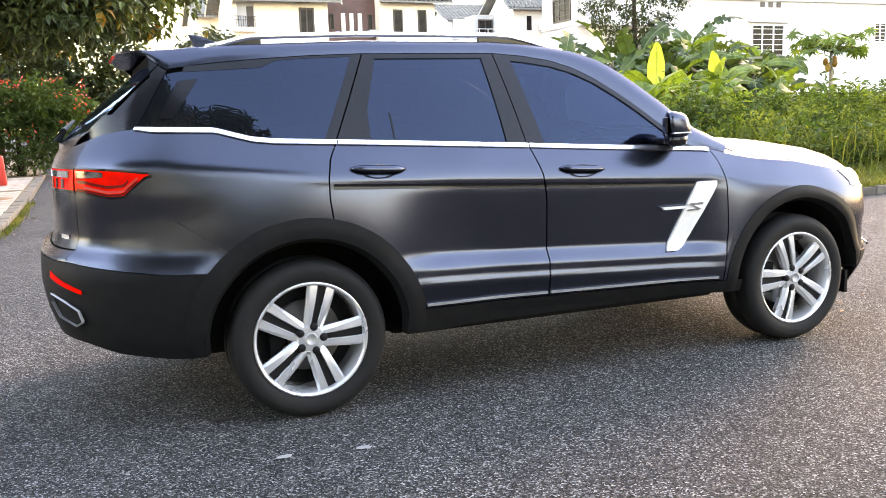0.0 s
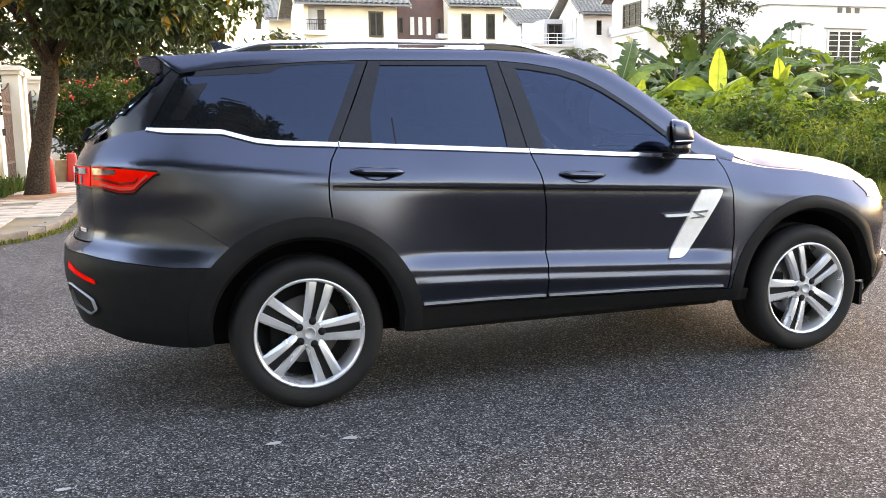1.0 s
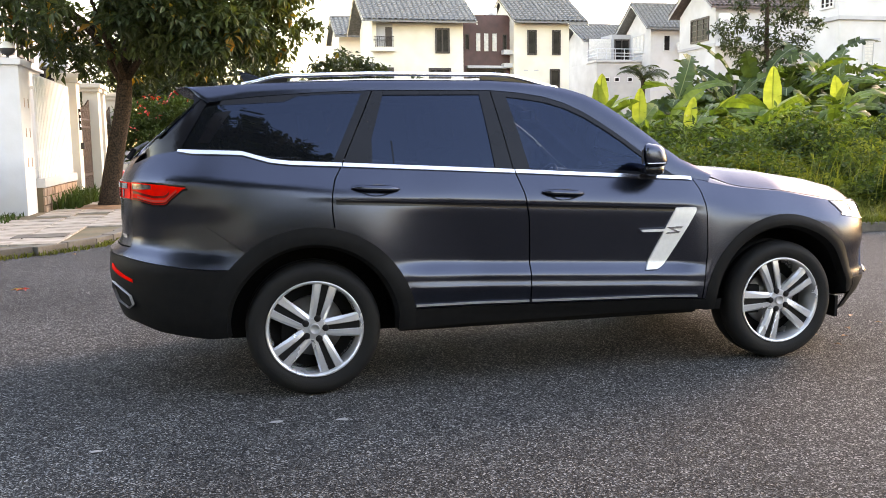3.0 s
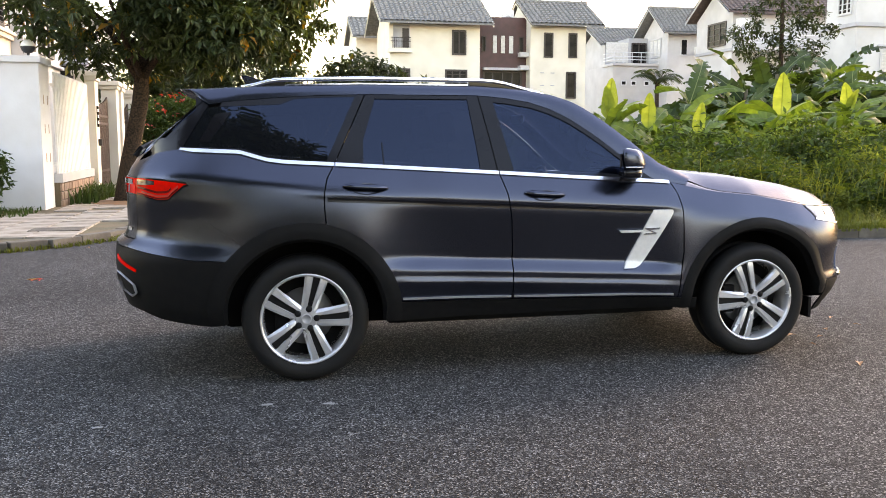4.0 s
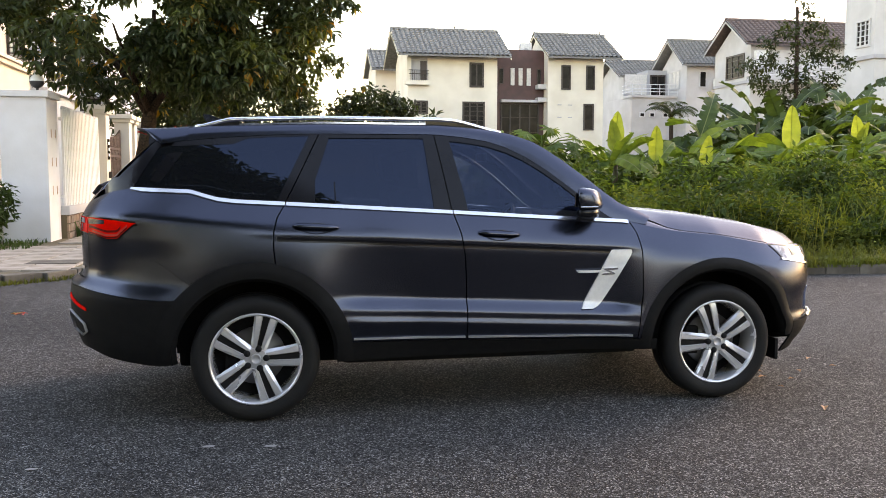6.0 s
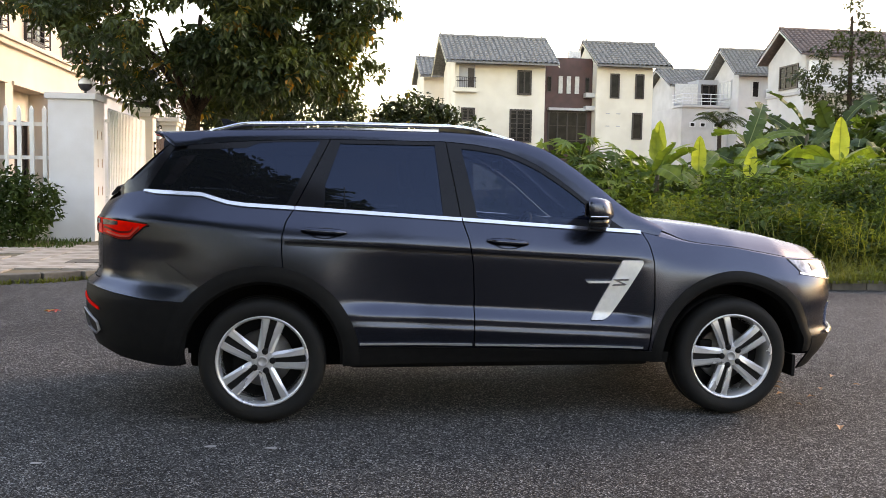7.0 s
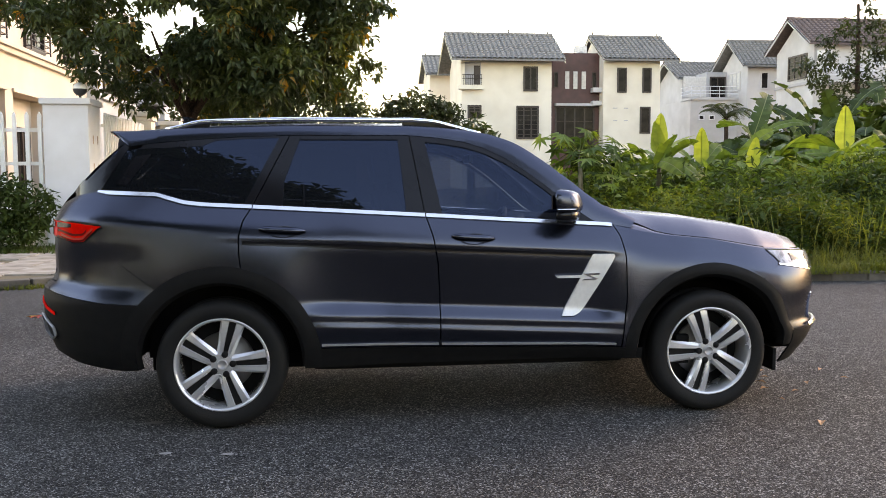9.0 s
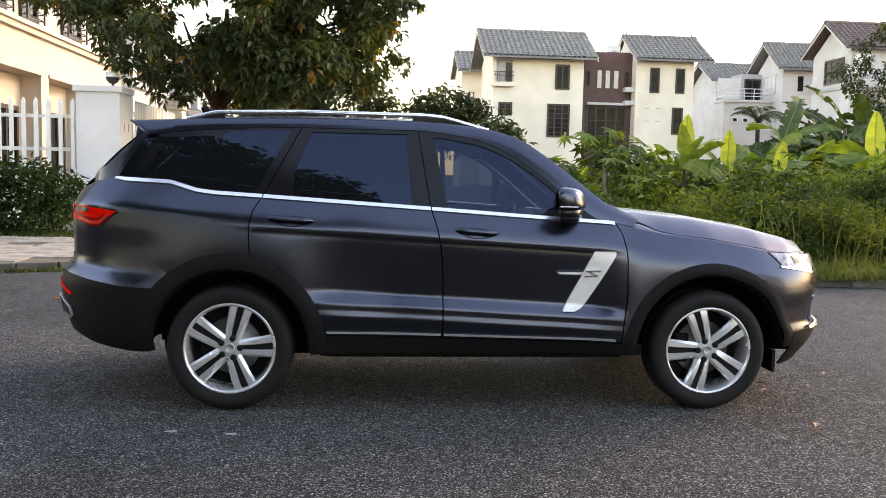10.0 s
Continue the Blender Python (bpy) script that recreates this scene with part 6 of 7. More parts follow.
for side in (-1, 1):
    b = bmesh.new()
    def cheek(u, v, side=side):
        t_ = spoiler(u, 1.0 if side > 0 else 0.0)
        a = cabin(-0.366, DLO_TOP(-0.366), 1)
        k_ = max(0.0, (u - 0.60) / 0.40)
        zb_ = a.z - 0.022 * min(1.0, u / 0.60)
        zb_ += (t_.z - 0.013 - zb_) * k_
        yb_ = (a.y + 0.006) + (abs(t_.y) + 0.004 - a.y - 0.006) * k_
        low = Vector((t_.x, side * yb_, zb_))
        return t_.lerp(low, v) + Vector((0, side * 0.010 * math.sin(math.pi * v), 0.004 * math.sin(math.pi * v)))
    skin(b, cheek, 20, 6, 0.02, (-0.4, 0, 1.60))
    b.normal_update()
    part("spoiler_cheek", flip_out(b), M_PAINT, spo, "grey spoiler cheek")
ey_ = roof_edge(-0.366)[0] - 0.02
part("spoiler_underside", boxed(-0.575, -0.345, -ey_, ey_, 1.585, 1.662, 0.01), M_UNDER, car)
cab_panel("pillar_trim", lambda z: f_seam(z) - 0.05, lambda z: fg_r(z) - 0.004, glass_low, dlo, M_DASH, nu=3, nv=8, off=-0.035)
cab_panel("cabin_lining", const(-0.585), const(0.30), lambda x: DLO_TOP(x) - 0.06, lambda x: DLO_TOP(x) + 0.05, M_UNDER, nu=14, nv=3, off=-0.035)
cab_panel("pillar_cap", const(-0.585), const(-0.36), lambda x: DLO_TOP(x) - 0.006, lambda x: 1.640 + 0.1 * (x + 0.5), M_GLOSSBLACK, nu=10, nv=3, off=-0.012, label="gloss black pillar cap")
# third brake light
part("brake_light", boxed(-0.712, -0.700, -0.18, 0.18, 1.672, 1.680, 0.002), M_RED, car)
# aerial fin
b = bmesh.new()
prism(b, [(-0.30, 1.735), (-0.10, 1.74), (-0.17, 1.755), (-0.29, 1.80), (-0.33, 1.80)], -0.022, 0.022)
for v in b.verts:
    if v.co.z > 1.77:
        v.co.y *= 0.3
part("aerial_fin", b, M_PAINT, car)
# roof rails
for side in (-1, 1):
    def rail_pt(x, up):
        ey, ez = roof_edge(x)
        return Vector((x, side * (ey - 0.035), ez + up))
    xs_ = np.linspace(-0.33, 1.52, 40)
    lift = lambda x: 0.004 + 0.032 * smooth01((x + 0.33) / 0.22) * smooth01((1.52 - x) / 0.34)
    b = bmesh.new()
    rows_ = []
    for x in xs_:
        p = rail_pt(x, lift(x))
        rows_.append([b.verts.new(p + Vector((0, dy, dz))) for dy, dz in ((-0.016, -0.012), (0.016, -0.012), (0.018, 0.004), (0.008, 0.012), (-0.008, 0.012), (-0.018, 0.004))])
    for a, c in zip(rows_, rows_[1:]):
        for k in range(6):
            b.faces.new((a[k], a[(k + 1) % 6], c[(k + 1) % 6], c[k]))
    b.faces.new(rows_[0]), b.faces.new(rows_[-1][::-1])
    up_normals(b)
    rail = part("roof_rail", b, M_CHROME, car, "silver roof rail on black feet", True)
    for x0, x1 in ((-0.33, -0.08), (1.05, 1.50)):
        b = bmesh.new()
        rows_ = []
        for x in np.linspace(x0, x1, 8):
            p, q = rail_pt(x, -0.015), rail_pt(x, max(0.0, lift(x) - 0.012))
            rows_.append([b.verts.new(w) for w in (p + Vector((0, -0.014, 0)), p + Vector((0, 0.014, 0)), q + Vector((0, 0.014, 0)), q + Vector((0, -0.014, 0)))])
        for a, c in zip(rows_, rows_[1:]):
            for k in range(4):
                b.faces.new((a[k], a[(k + 1) % 4], c[(k + 1) % 4], c[k]))
        b.faces.new(rows_[0]), b.faces.new(rows_[-1][::-1])
        up_normals(b)
        part("rail_foot", b, M_GLOSSBLACK, rail)

# bonnet
HOODZ = table((2.30, 1.165), (2.44, 1.180), (2.81, 1.150), (3.21, 1.090), (3.50, 1.022), (3.65, 0.980), (3.74, 0.945))
hood_edge_z = table((2.30, 1.140), (2.42, 1.132), (2.47, 1.112), (2.54, 1.078), (2.64, 1.058), (2.88, 1.034), (3.23, 0.974), (3.45, 0.958), (3.72, 0.945))
hood_edge_y = table((2.30, 0.745), (2.42, 0.765), (2.47, 0.785), (2.54, 0.818), (2.64, 0.838), (2.88, 0.838), (3.23, 0.80), (3.45, 0.70), (3.60, 0.55), (3.72, 0.30))
b = bmesh.new()
def bonnet(u, v):
    x = 2.30 + 1.42 * u
    w = 2 * v - 1
    ey, ez = hood_edge_y(x), hood_edge_z(x)
    k = 1 - abs(w) ** 5
    z = ez + (HOODZ(x) + 0.012 - ez) * k + 0.008 * math.exp(-((abs(w) - 0.72) / 0.08) ** 2)
    return Vector((x + 0.06 * (1 - w * w) * (1 - u) + 0.03 * u * (1 - w * w), w * ey, z))
skin(b, bonnet, 44, 36, 0.02, (2.9, 0, 0.6))
b.normal_update()
for f in b.faces:
    if f.normal.z < 0 and f.smooth:
        f.normal_flip()
part("bonnet", b, M_PAINT, car, "matte grey bonnet")
# wing tops between bonnet and shoulder, cowl
for side in (-1, 1):
    b = bmesh.new()
    def wing_top(u, v, side=side):
        x = 2.262 + 1.34 * u
        a = shell(x, belt(x) - 0.003, side)
        e = Vector((x, side * (hood_edge_y(x) + 0.009), hood_edge_z(x) - 0.004))
        return a.lerp(e, v) + Vector((0, 0, 0.006 * math.sin(math.pi * v)))
    skin(b, wing_top, 40, 5, 0)
    b.normal_update()
    for f in b.faces:
        if f.normal.z < 0:
            f.normal_flip()
    part("wing_top", b, M_PAINT, car)
    b = bmesh.new()
    tube(b, [(x, side * (hood_edge_y(x) + 0.004), hood_edge_z(x) + 0.0005) for x in np.linspace(2.42, 3.24, 26)], 0.0045, 6)
    part("bonnet_gap", b, M_UNDER, car)
b = bmesh.new()
def cowl(u, v):
    w = 2 * v - 1
    x = 2.16 + 0.22 * u
    ey, _ = roof_edge(2.18)
    return Vector((x + 0.19 * (1 - w * w) + 0.03, w * 0.70, 1.145 - 0.01 * u + 0.03 * (1 - w * w)))
skin(b, cowl, 4, 16, 0.02, (2.3, 0, 0.6))
part("cowl", b, M_TRIM, car, "black plastic cowl")
for side in (-1, 1):
    part("screen_wiper", tube(bmesh.new(), [(2.33, side * 0.62 - 0.05, 1.185), (2.40, side * 0.35, 1.205), (2.42, side * 0.05, 1.215)], 0.009, 6), M_TRIM, car)

for side in (-1, 1):
    seam_ = [shell(-0.555 + 0.205 * k / 8, 0.940 - 0.140 * k / 8, side, 0.0005) for k in range(9)]
    part("bumper_seam", tube(bmesh.new(), seam_, 0.0014, 5), M_UNDER, car)

# ---- lamps, handles, badge, mirrors ----
def tail_low(x):
    return table((-1.9, 1.085), (-1.1, 1.085), (-0.95, 1.077), (-0.83, 1.055), (-0.76, 1.058), (-0.745, 1.075), (-0.665, 1.140), (0, 1.14))(x)


def tail_high(x):
    return table((-1.9, 1.172), (-0.95, 1.170), (-0.78, 1.158), (-0.665, 1.144))(x)


for side in (-1, 1):
    for s0, s1 in ((-1.35, -1.025), (-1.015, -0.655)):
        lamp_ = panel("tail_lamp", const(s0), const(s1), tail_low, tail_high, M_RED, nu=26, nv=8, off=0.007, sides=(side,), label="red wraparound tail lamp")[0]
        panel("lamp_bezel", const(s0), const(s1 + (0.012 if s1 > -1 else 0)), lambda x: tail_low(x) - 0.011, lambda x: tail_low(x) - 0.001, M_GLOSSBLACK, lamp_, nu=26, nv=2, off=0.005, sides=(side,))
        panel("lamp_bezel", const(s0), const(s1), lambda x: tail_high(x) + 0.001, lambda x: tail_high(x) + 0.009, M_GLOSSBLACK, lamp_, nu=26, nv=2, off=0.005, sides=(side,))
    panel("lamp_strip", const(-0.99), const(-0.74), lambda x: tail_low(x) + 0.034, lambda x: tail_low(x) + 0.046, M_RED_DARK, lamp_, nu=16, nv=2, off=0.010, sides=(side,), label="dark red inner stroke")
    panel("lamp_strip", const(-1.0), const(-0.70), lambda x: tail_low(x) + 0.002, lambda x: tail_low(x) + 0.010, M_RED_DARK, lamp_, nu=16, nv=2, off=0.010, sides=(side,), label="dark red inner stroke")
    panel("reverse_lamp", const(-1.0), const(-0.85), lambda x: tail_high(x) - 0.036 + 0.10 * max(0, x + 0.95), lambda x: tail_high(x) - 0.006, M_CLEAR, lamp_, nu=10, nv=4, off=0.011, sides=(side,), label="clear reversing lens")
    panel("lamp_strip", const(-0.95), const(-0.70), lambda x: tail_low(x) + 0.014, lambda x: tail_low(x) + 0.024, M_REDBAG, lamp_, nu=16, nv=2, off=0.010, sides=(side,))
    panel("reverse_lamp", const(-1.34), const(-1.06), lambda x: tail_high(x) - 0.034, lambda x: tail_high(x) - 0.006, M_CLEAR, lamp_, nu=10, nv=4, off=0.011, sides=(side,), label="clear reversing lens")
    for k in range(3):
        panel("lamp_strip", const(-1.30 + 0.08 * k), const(-1.27 + 0.08 * k), lambda x: tail_low(x) + 0.004, lambda x: tail_high(x) - 0.040, M_RED_DARK, lamp_, nu=3, nv=4, off=0.010, sides=(side,), label="dark red inner stroke")
    panel("rear_reflector", const(-1.16), const(-0.93), lambda x: 0.640 + 0.05 * (-0.93 - x) / 0.2, lambda x: 0.657 + 0.06 * (-0.93 - x) / 0.2, M_RED, nu=12, nv=4, off=0.006, sides=(side,), label="red rear reflector strip")
    # exhaust finisher
    b = bmesh.new()
    e0 = [(-1.18, 0.590), (-1.155, 0.632), (-1.04, 0.606), (-0.955, 0.566), (-0.945, 0.515), (-1.005, 0.488), (-1.12, 0.520)]
    outer = [shell(x, z, side, 0.012) for x, z in e0]
    mid_ = sum(outer, Vector()) / len(outer)
    o = [b.verts.new(p) for p in outer]
    n_ = [b.verts.new(p.lerp(mid_, 0.08) + Vector((-0.006, side * 0.004, 0))) for p in outer]
    d_ = [b.verts.new(p.lerp(mid_, 0.13) + Vector((0.05, -side * 0.05, 0))) for p in outer]
    for i in range(7):
        j = (i + 1) % 7
        b.faces.new((o[i], o[j], n_[j], n_[i])), b.faces.new((n_[i], n_[j], d_[j], d_[i]))
    up_normals(b)
    ex = part("exhaust_finisher", b, M_STRIP, car, "chrome exhaust surround")
    b = bmesh.new()
    b.faces.new([b.verts.new(p.lerp(mid_, 0.2) + Vector((0.03, -side * 0.03, 0))) for p in outer])
    part("exhaust_mouth", b, M_UNDER, ex)
    panel("rear_badge", const(-1.20), const(-1.10), const(0.865), const(0.885), M_CHROME, nu=6, nv=2, off=0.004, sides=(side,)) if side < 0 else None
    # handles
    for key, x0, x1, za, zb in (("r", 0.215, 0.475, 1.126, 1.112), ("f", 1.295, 1.545, 1.074, 1.058)):
        par = doors[key, side]
        b = bmesh.new()
        rows_ = []
        for i in range(17):
            t = i / 16
            x = x0 + (x1 - x0) * t
            zc = za + (zb - za) * t
            hgt = 0.017 * min(1, math.sin(math.pi * (0.06 + 0.88 * t)) * 1.7)
            base = shell(x, zc, side)
            outw = 0.012 + 0.026 * min(1, math.sin(math.pi * (0.04 + 0.92 * t)) * 1.6)
            rows_.append([b.verts.new(base + Vector((0, side * o_, dz))) for o_, dz in ((0.0, -hgt * 0.8), (outw * 0.8, -hgt), (outw, -hgt * 0.2), (outw * 0.85, hgt * 0.7), (outw * 0.4, hgt), (0.0, hgt * 0.8))])
        for a, c in zip(rows_, rows_[1:]):
            for k in range(5):
                b.faces.new((a[k], a[k + 1], c[k + 1], c[k]))
        b.faces.new(rows_[0]), b.faces.new(rows_[-1])
        up_normals(b)
        part("door_handle", b, M_PAINT, par, "dark door handle", True)
        b = bmesh.new()
        xc, zc = x0 + (x1 - x0) * 0.52, za + (zb - za) * 0.5 - 0.012
        cup = [b.verts.new(shell(xc + 0.085 * math.cos(a), zc + 0.032 * math.sin(a), side, 0.0025)) for a in np.linspace(0, 6.2832, 20)[:-1]]
        ctr = b.verts.new(shell(xc, zc, side, -0.012))
        for i in range(19):
            b.faces.new((cup[i], cup[(i + 1) % 19], ctr))
        part("handle_cup", b, M_PAINT, par)
    # silver vent on the front door
    fd = doors["f", side]
    b = bmesh.new()
    def vent(u, v, side=side):
        z = 0.598 + (0.960 - 0.598) * v
        lo = 1.945 + (2.122 - 1.945) * v
        hi = 2.045 + (2.262 - 2.045) * v ** 0.9 - 0.03 * max(0, 1 - v / 0.1) ** 2 - 0.016 * max(0, (v - 0.94) / 0.06) ** 2
        return shell(lo + (hi - lo) * u, z, side, 0.012)
    skin(b, vent, 8, 24, 0.016)
    b.normal_update()
    vent_ob = part("door_vent", flip_out(b), M_BADGE, fd, "silver slanted door vent badge")
    b = bmesh.new()
    for quad in (((1.900, 0.836), (2.07, 0.836), (2.055, 0.822), (1.915, 0.822)),):
        vs = [shell(x, z, side, 0.022) for x, z in quad]
        prism_v = [b.verts.new(p) for p in vs] + [b.verts.new(p - Vector((0, side * 0.014, 0))) for p in vs]
        b.faces.new(prism_v[:4]), b.faces.new(prism_v[4:][::-1])
        for i in range(4):
            b.faces.new((prism_v[i], prism_v[(i + 1) % 4], prism_v[4 + (i + 1) % 4], prism_v[4 + i]))
    up_normals(b)
    part("vent_blade", b, M_BADGE, vent_ob, "silver blade")
    b = bmesh.new()
    for quad in (((2.062, 0.846), (2.165, 0.850), (2.160, 0.838), (2.085, 0.835)), ((2.085, 0.835), (2.104, 0.836), (2.152, 0.815), (2.134, 0.812)), ((2.060, 0.806), (2.140, 0.808), (2.152, 0.818), (2.070, 0.815))):
        vs = [shell(x, z, side, 0.019) for x, z in quad]
        pv = [b.verts.new(p) for p in vs] + [b.verts.new(p - Vector((0, side * 0.01, 0))) for p in vs]
        b.faces.new(pv[:4]), b.faces.new(pv[4:][::-1])
        for i in range(4):
            b.faces.new((pv[i], pv[(i + 1) % 4], pv[4 + (i + 1) % 4], pv[4 + i]))
    up_normals(b)
    part("emblem", b, M_CHROME, vent_ob, "chrome slanted emblem shape")
    # mirror
    b = bmesh.new()
    bmesh.ops.create_uvsphere(b, u_segments=24, v_segments=16, radius=1.0)
    for v in b.verts:
        x, y, z = v.co
        sx = math.copysign(abs(x) ** 0.52, x)
        sz = math.copysign(abs(z) ** 0.52, z)
        sy = math.copysign(abs(y) ** 0.7, y)
        wide = 0.082
        v.co = (1.962 + sx * 0.072 * (1 - 0.12 * max(0, sz)) - 0.012 * sz - 0.55 * sy * wide, side * (0.992 + sy * wide), 1.264 + sz * (0.068 - 0.010 * sx))
    up_normals(b)
    mir = part("mirror", b, M_PAINT, fd, "matte grey door mirror shell", True)
    b = bmesh.new()
    bmesh.ops.create_uvsphere(b, u_segments=20, v_segments=12, radius=1.0)
    for v in b.verts:
        x, y, z = v.co
        v.co = (1.962 + math.copysign(abs(x) ** 0.6, x) * 0.066 - 0.55 * 0.078 * math.copysign(abs(y) ** 0.7, y), side * (0.982 + math.copysign(abs(y) ** 0.7, y) * 0.078), 1.188 + math.copysign(abs(z) ** 0.7, z) * 0.036)
    up_normals(b)
    part("mirror_base", b, M_GLOSSBLACK, mir, "black lower mirror shell", True)
    part("indicator", boxed(1.875, 1.985, side * 1.062 - 0.014, side * 1.062 + 0.014, 1.220, 1.227, 0.003), M_CHROME, mir, "thin indicator strip")
    part("mirror_arm", boxed(1.93, 2.05, min(side * 0.84, side * 0.93), max(side * 0.84, side * 0.93), 1.165, 1.195, 0.01), M_GLOSSBLACK, mir)
    b = bmesh.new()
    box(b, -0.004, 0.004, -0.062, 0.062, 1.222, 1.303, 0.002)
    for v in b.verts:
        v.co = (1.884 + v.co.x - 0.55 * v.co.y, side * (0.992 + v.co.y), v.co.z)
    up_normals(b)
    part("mirror_glass", b, M_GLOSSBLACK, mir, "dark mirror glass")
# rear wiper
part("rear_wiper", tube(bmesh.new(), [(-0.985, -0.12, 1.285), (-0.955, -0.12, 1.335), (-0.905, 0.25, 1.385)], [0.020, 0.014, 0.008], 8), M_TRIM, car, "black rear wiper")

# ---- wheels ----
def wheel(cx, side, spin):
    w = new("wheel")
    w.parent = car
    w.matrix_basis = pose(cx, side * 0.935, 0.365, 0, 0, 0 if side < 0 else 180)
    tagged(w, "silver twin-spoke alloy wheel")
    t = 0.235
    prof = [(0.260, 0.010), (0.280, -0.004), (0.315, -0.010), (0.338, -0.004), (0.353, 0.012), (0.361, 0.030), (0.365, 0.055), (0.365, 0.095), (0.358, 0.098), (0.358, 0.108), (0.365, 0.111), (0.365, t - 0.055), (0.355, t - 0.015), (0.33, t), (0.27, t - 0.02)]
    part("tyre", lathe(bmesh.new(), prof, 64), M_TYRE, w, "black tyre", True)
    b = lathe(bmesh.new(), [(0.265, 0.012), (0.265, 0.003), (0.261, -0.001), (0.254, 0.001), (0.247, 0.014), (0.238, 0.060), (0.232, 0.19), (0.245, 0.215)], 64)
    part("rim", b, M_ALLOY, w, "silver rim", True)
    part("brake_disc", lathe(bmesh.new(), [(0.0, 0.105), (0.09, 0.105), (0.095, 0.115), (0.165, 0.115), (0.168, 0.135), (0.0, 0.135)], 40), M_DISC, w, "grey brake disc", True)
    part("inner_dark", lathe(bmesh.new(), [(0.0, 0.150), (0.236, 0.150), (0.236, 0.155), (0.0, 0.155)], 40), M_UNDER, w)
    box_ = boxed(-0.175, -0.09, 0.085, 0.15, -0.09, 0.09, 0.015)
    part("brake_caliper", box_, M_UNDER, w)
    # spokes
    for k in range(5):
        m = pose(0, 0, 0, 0, -(spin + 72 * k), 0)
        for e in (-1, 1):
            b = bmesh.new()
            rows_ = []
            for i in range(8):
                q = i / 7
                r_ = 0.030 + 0.220 * q
                c = e * (0.0262 + 0.0185 * q)
                wd = 0.0165 + 0.0080 * q
                dep = 0.016 + 0.012 * (1 - q) - 0.020 * q * (1 - q) * 2
                # flat inner face, bevelled outer flank that narrows towards the rim
                k_ = -0.1 + 0.75 * q
                face = [(c + e * wd * f_, dep + g_) for f_, g_ in ((-1.0, 0.006), (-0.82, 0.0), (k_, 0.001), (1.0, 0.015), (0.8, 0.045), (-0.8, 0.045))]
                rows_.append([b.verts.new(m @ Vector((r_, d_, x_))) for x_, d_ in face])
            for a, c_ in zip(rows_, rows_[1:]):
                for j in range(6):
                    b.faces.new((a[j], a[(j + 1) % 6], c_[(j + 1) % 6], c_[j]))
            b.faces.new(rows_[0]), b.faces.new(rows_[-1])
            up_normals(b)
            part("spoke", b, M_ALLOY, w)
        b = bmesh.new()
        vs = [m @ Vector(p) for p in ((0.075, 0.036, -0.014), (0.246, 0.026, -0.026), (0.246, 0.026, 0.026), (0.075, 0.036, 0.014))]
        v0 = [b.verts.new(p) for p in vs] + [b.verts.new(p + Vector((0, 0.02, 0))) for p in vs]
        b.faces.new(v0[:4]), b.faces.new(v0[4:])
        for i in range(4):
            b.faces.new((v0[i], v0[(i + 1) % 4], v0[4 + (i + 1) % 4], v0[4 + i]))
        up_normals(b)
        part("spoke_inlay", b, M_ALLOY_DARK, w, "black inlay between the twin spokes")
        a = radians(spin + 72 * k)
        b = lathe(bmesh.new(), [(0.0, -0.001), (0.010, 0.0), (0.0185, 0.004), (0.0185, 0.03)], 12)
        bmesh.ops.translate(b, verts=b.verts[:], vec=(0.058 * math.cos(a), 0.010, 0.058 * math.sin(a)))
        part("wheel_nut", b, M_ALLOY_DARK, w, "dark wheel nut", True)
    part("hub", lathe(bmesh.new(), [(0.0, 0.018), (0.060, 0.020), (0.070, 0.034), (0.074, 0.08), (0.0, 0.08)], 30), M_ALLOY, w)
    part("hub_cap", lathe(bmesh.new(), [(0.0, 0.010), (0.022, 0.0105), (0.0225, 0.008), (0.029, 0.008), (0.031, 0.03)], 24), M_STRIP, w, "silver hub cap", True)


wheel(0.0, -1, 75), wheel(2.85, -1, 36), wheel(0.0, 1, 20), wheel(2.85, 1, 50)

# ---- underbody and cabin ----
b = bmesh.new()
box(b, -0.46, 3.30, -0.52, 0.52, 0.25, 0.50, 0.03)
box(b, -0.70, -0.44, -0.50, 0.50, 0.36, 0.50, 0.03)
box(b, 3.28, 3.6, -0.62, 0.62, 0.31, 0.50, 0.03)
box(b, 0.5, 2.36, -0.80, 0.80, 0.29, 0.42, 0.03)
# low centre tray added to keep far-side light off the ground below
box(b, 0.55, 2.25, -0.45, 0.45, 0.215, 0.26, 0.02)
part("underbody", b, M_UNDER, car, "black underbody")
b = bmesh.new()
tube(b, [(-0.60, 0.2, 0.36), (0.3, 0.2, 0.28), (1.8, 0.15, 0.27)], 0.045, 8)
tube(b, [(0.0, -0.72, 0.36), (0.0, 0.72, 0.36)], 0.05, 8)
tube(b, [(2.85, -0.72, 0.36), (2.85, 0.72, 0.36)], 0.05, 8)
part("exhaust_pipe", b, M_UNDER, car)
part("mud_flap", boxed(3.28, 3.30, -0.88, -0.74, 0.225, 0.36), M_TRIM, car)
part("mud_flap", boxed(3.28, 3.30, 0.72, 0.90, 0.16, 0.36), M_TRIM, car)
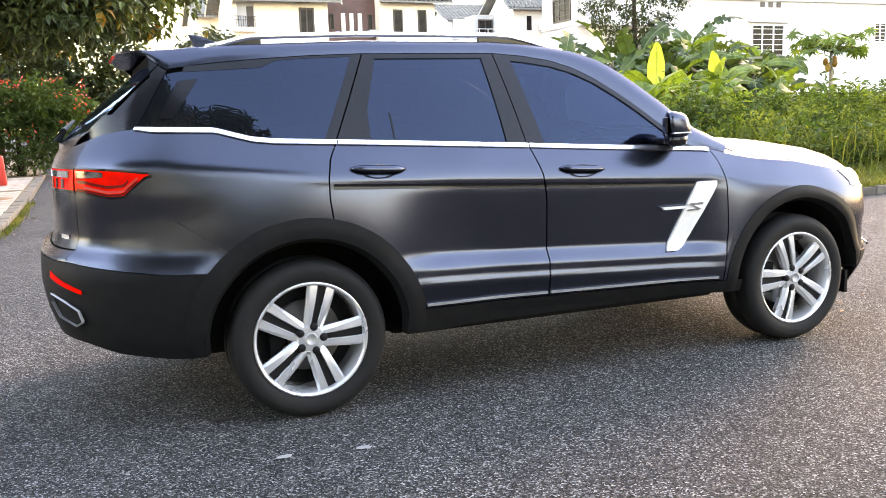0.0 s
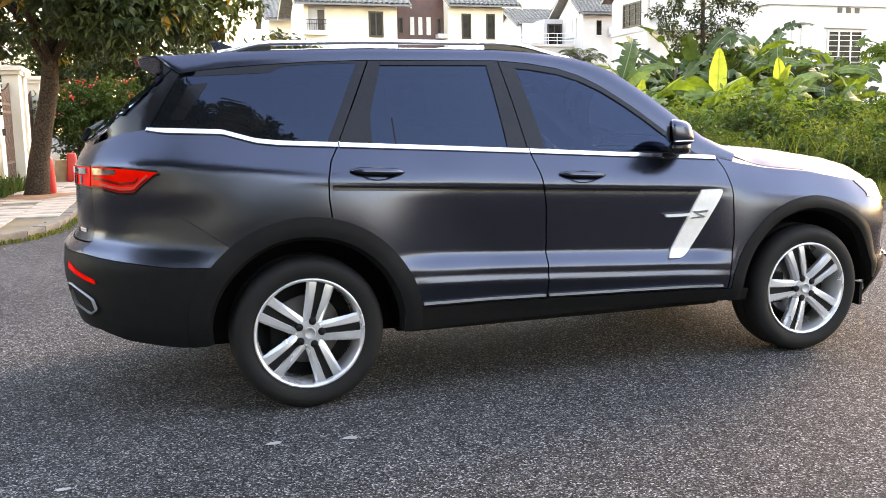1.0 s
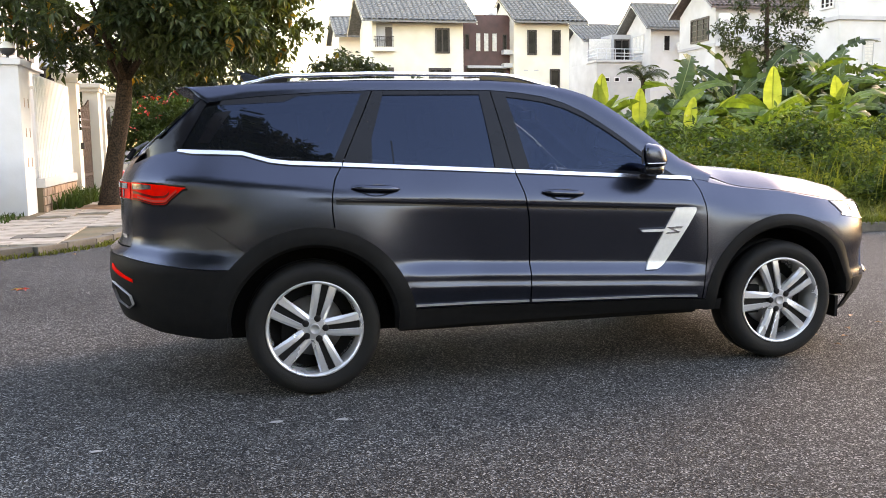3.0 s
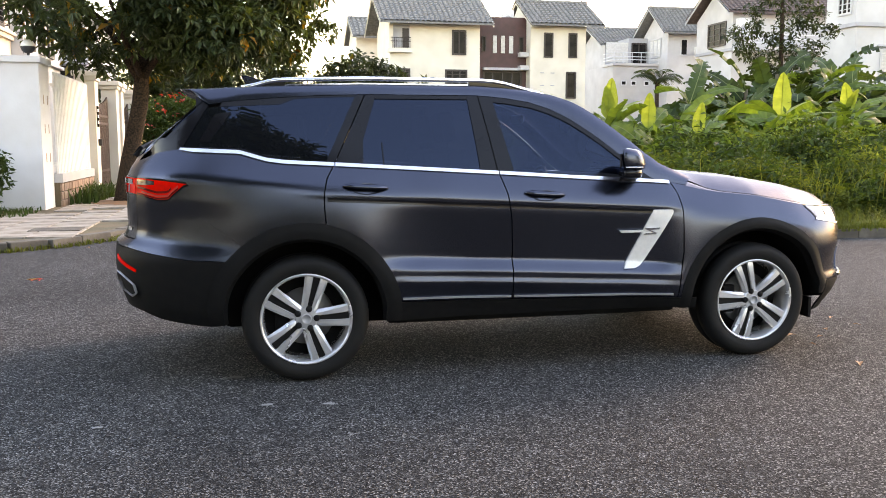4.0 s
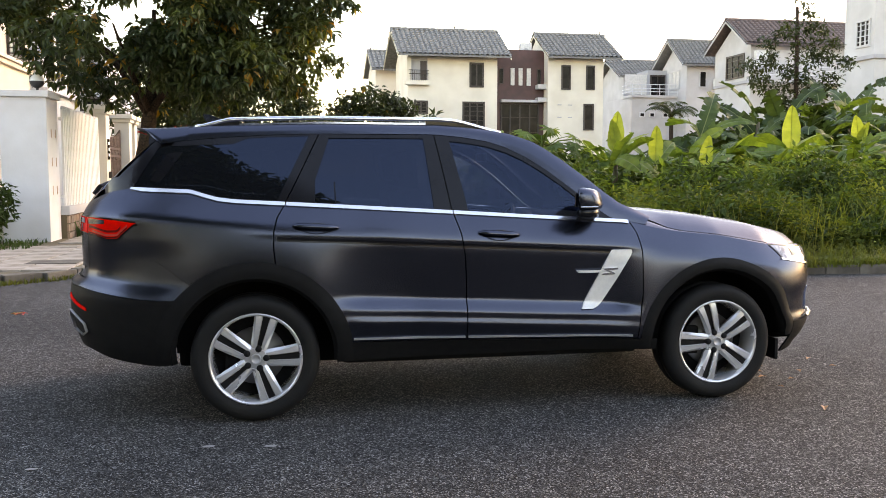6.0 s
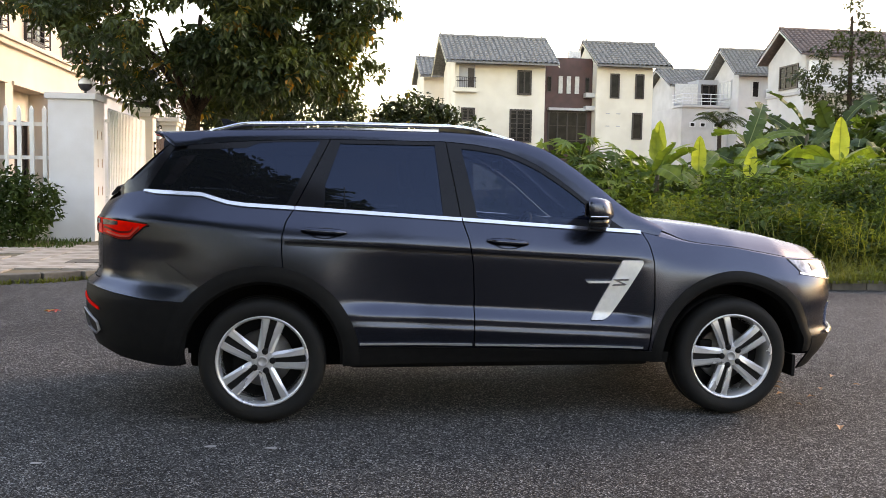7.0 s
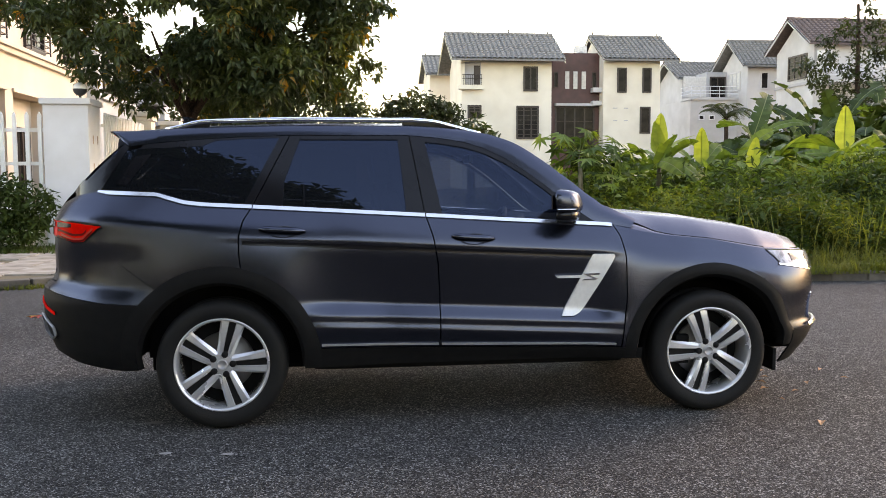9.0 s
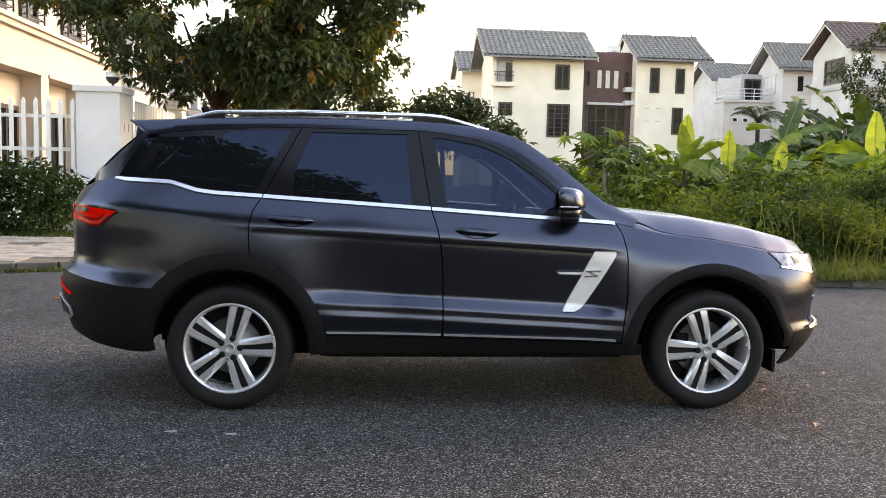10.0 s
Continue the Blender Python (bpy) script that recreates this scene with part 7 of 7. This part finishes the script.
for side in (-1, 1):     # dark lining behind the panel gaps
    panel("inner_lining", const(-0.85), const(3.2), arch_or(const(0.47), 0.02), lambda x: belt(x) - 0.03, M_UNDER, nu=60, nv=8, off=-0.035, sides=(side,), lip=0)
part("cabin_floor", boxed(-0.75, 2.3, -0.50, 0.50, 0.42, 0.50, 0.02), M_DASH, car)


def seat(x, y, parent, w=0.25):
    s = new("seat")
    s.parent = parent
    s.matrix_basis = pose(x, y, 0.5)
    tagged(s, "brown leather seat")
    part("cushion", boxed(-0.27, 0.27, -w, w, 0.0, 0.22, 0.05), M_SEAT, s)
    part("backrest", box(bmesh.new(), -0.07, 0.07, -w, w, 0.0, 0.66, 0.05, pose(-0.24, 0, 0.18, 0, -14, 0)), M_SEAT, s)
    part("headrest", box(bmesh.new(), -0.05, 0.05, -0.13, 0.13, 0.0, 0.19, 0.04, pose(-0.41, 0, 0.87, 0, -8, 0)), M_SEAT, s)


seat(1.35, -0.38, car), seat(1.35, 0.38, car), seat(0.52, -0.30, car, 0.20), seat(0.52, 0.30, car, 0.20)
b = bmesh.new()
box(b, 1.88, 2.3, -0.74, 0.74, 0.75, 1.10, 0.05)
box(b, 1.98, 2.36, -0.70, 0.70, 1.06, 1.14, 0.03)
part("dashboard", b, M_DASH, car, "dark dashboard")
b = bmesh.new()
bmesh.ops.create_uvsphere(b, u_segments=20, v_segments=10, radius=1, matrix=pose(1.92, 0.38, 1.10) @ Matrix.Diagonal((0.10, 0.20, 0.06, 1)))
part("instrument_hood", b, M_DASH, car, "", True)
sw = bmesh.new()
ringp = [(0.18 * math.cos(a), 0.18 * math.sin(a), 0) for a in np.linspace(0, 6.2832, 33)]
tube(sw, [pose(1.78, 0.38, 1.02, 0, -65, 0) @ Vector(p) for p in ringp], 0.016, 8, False)
part("steering_wheel", sw, M_DASH, car, "dark steering wheel", True)
part("rear_view_mirror", boxed(1.52, 1.55, -0.11, 0.11, 1.50, 1.56, 0.01), M_DASH, car)
part("headliner", boxed(-0.45, 1.2, -0.55, 0.55, 1.655, 1.668, 0.003), M_SEAT, car)
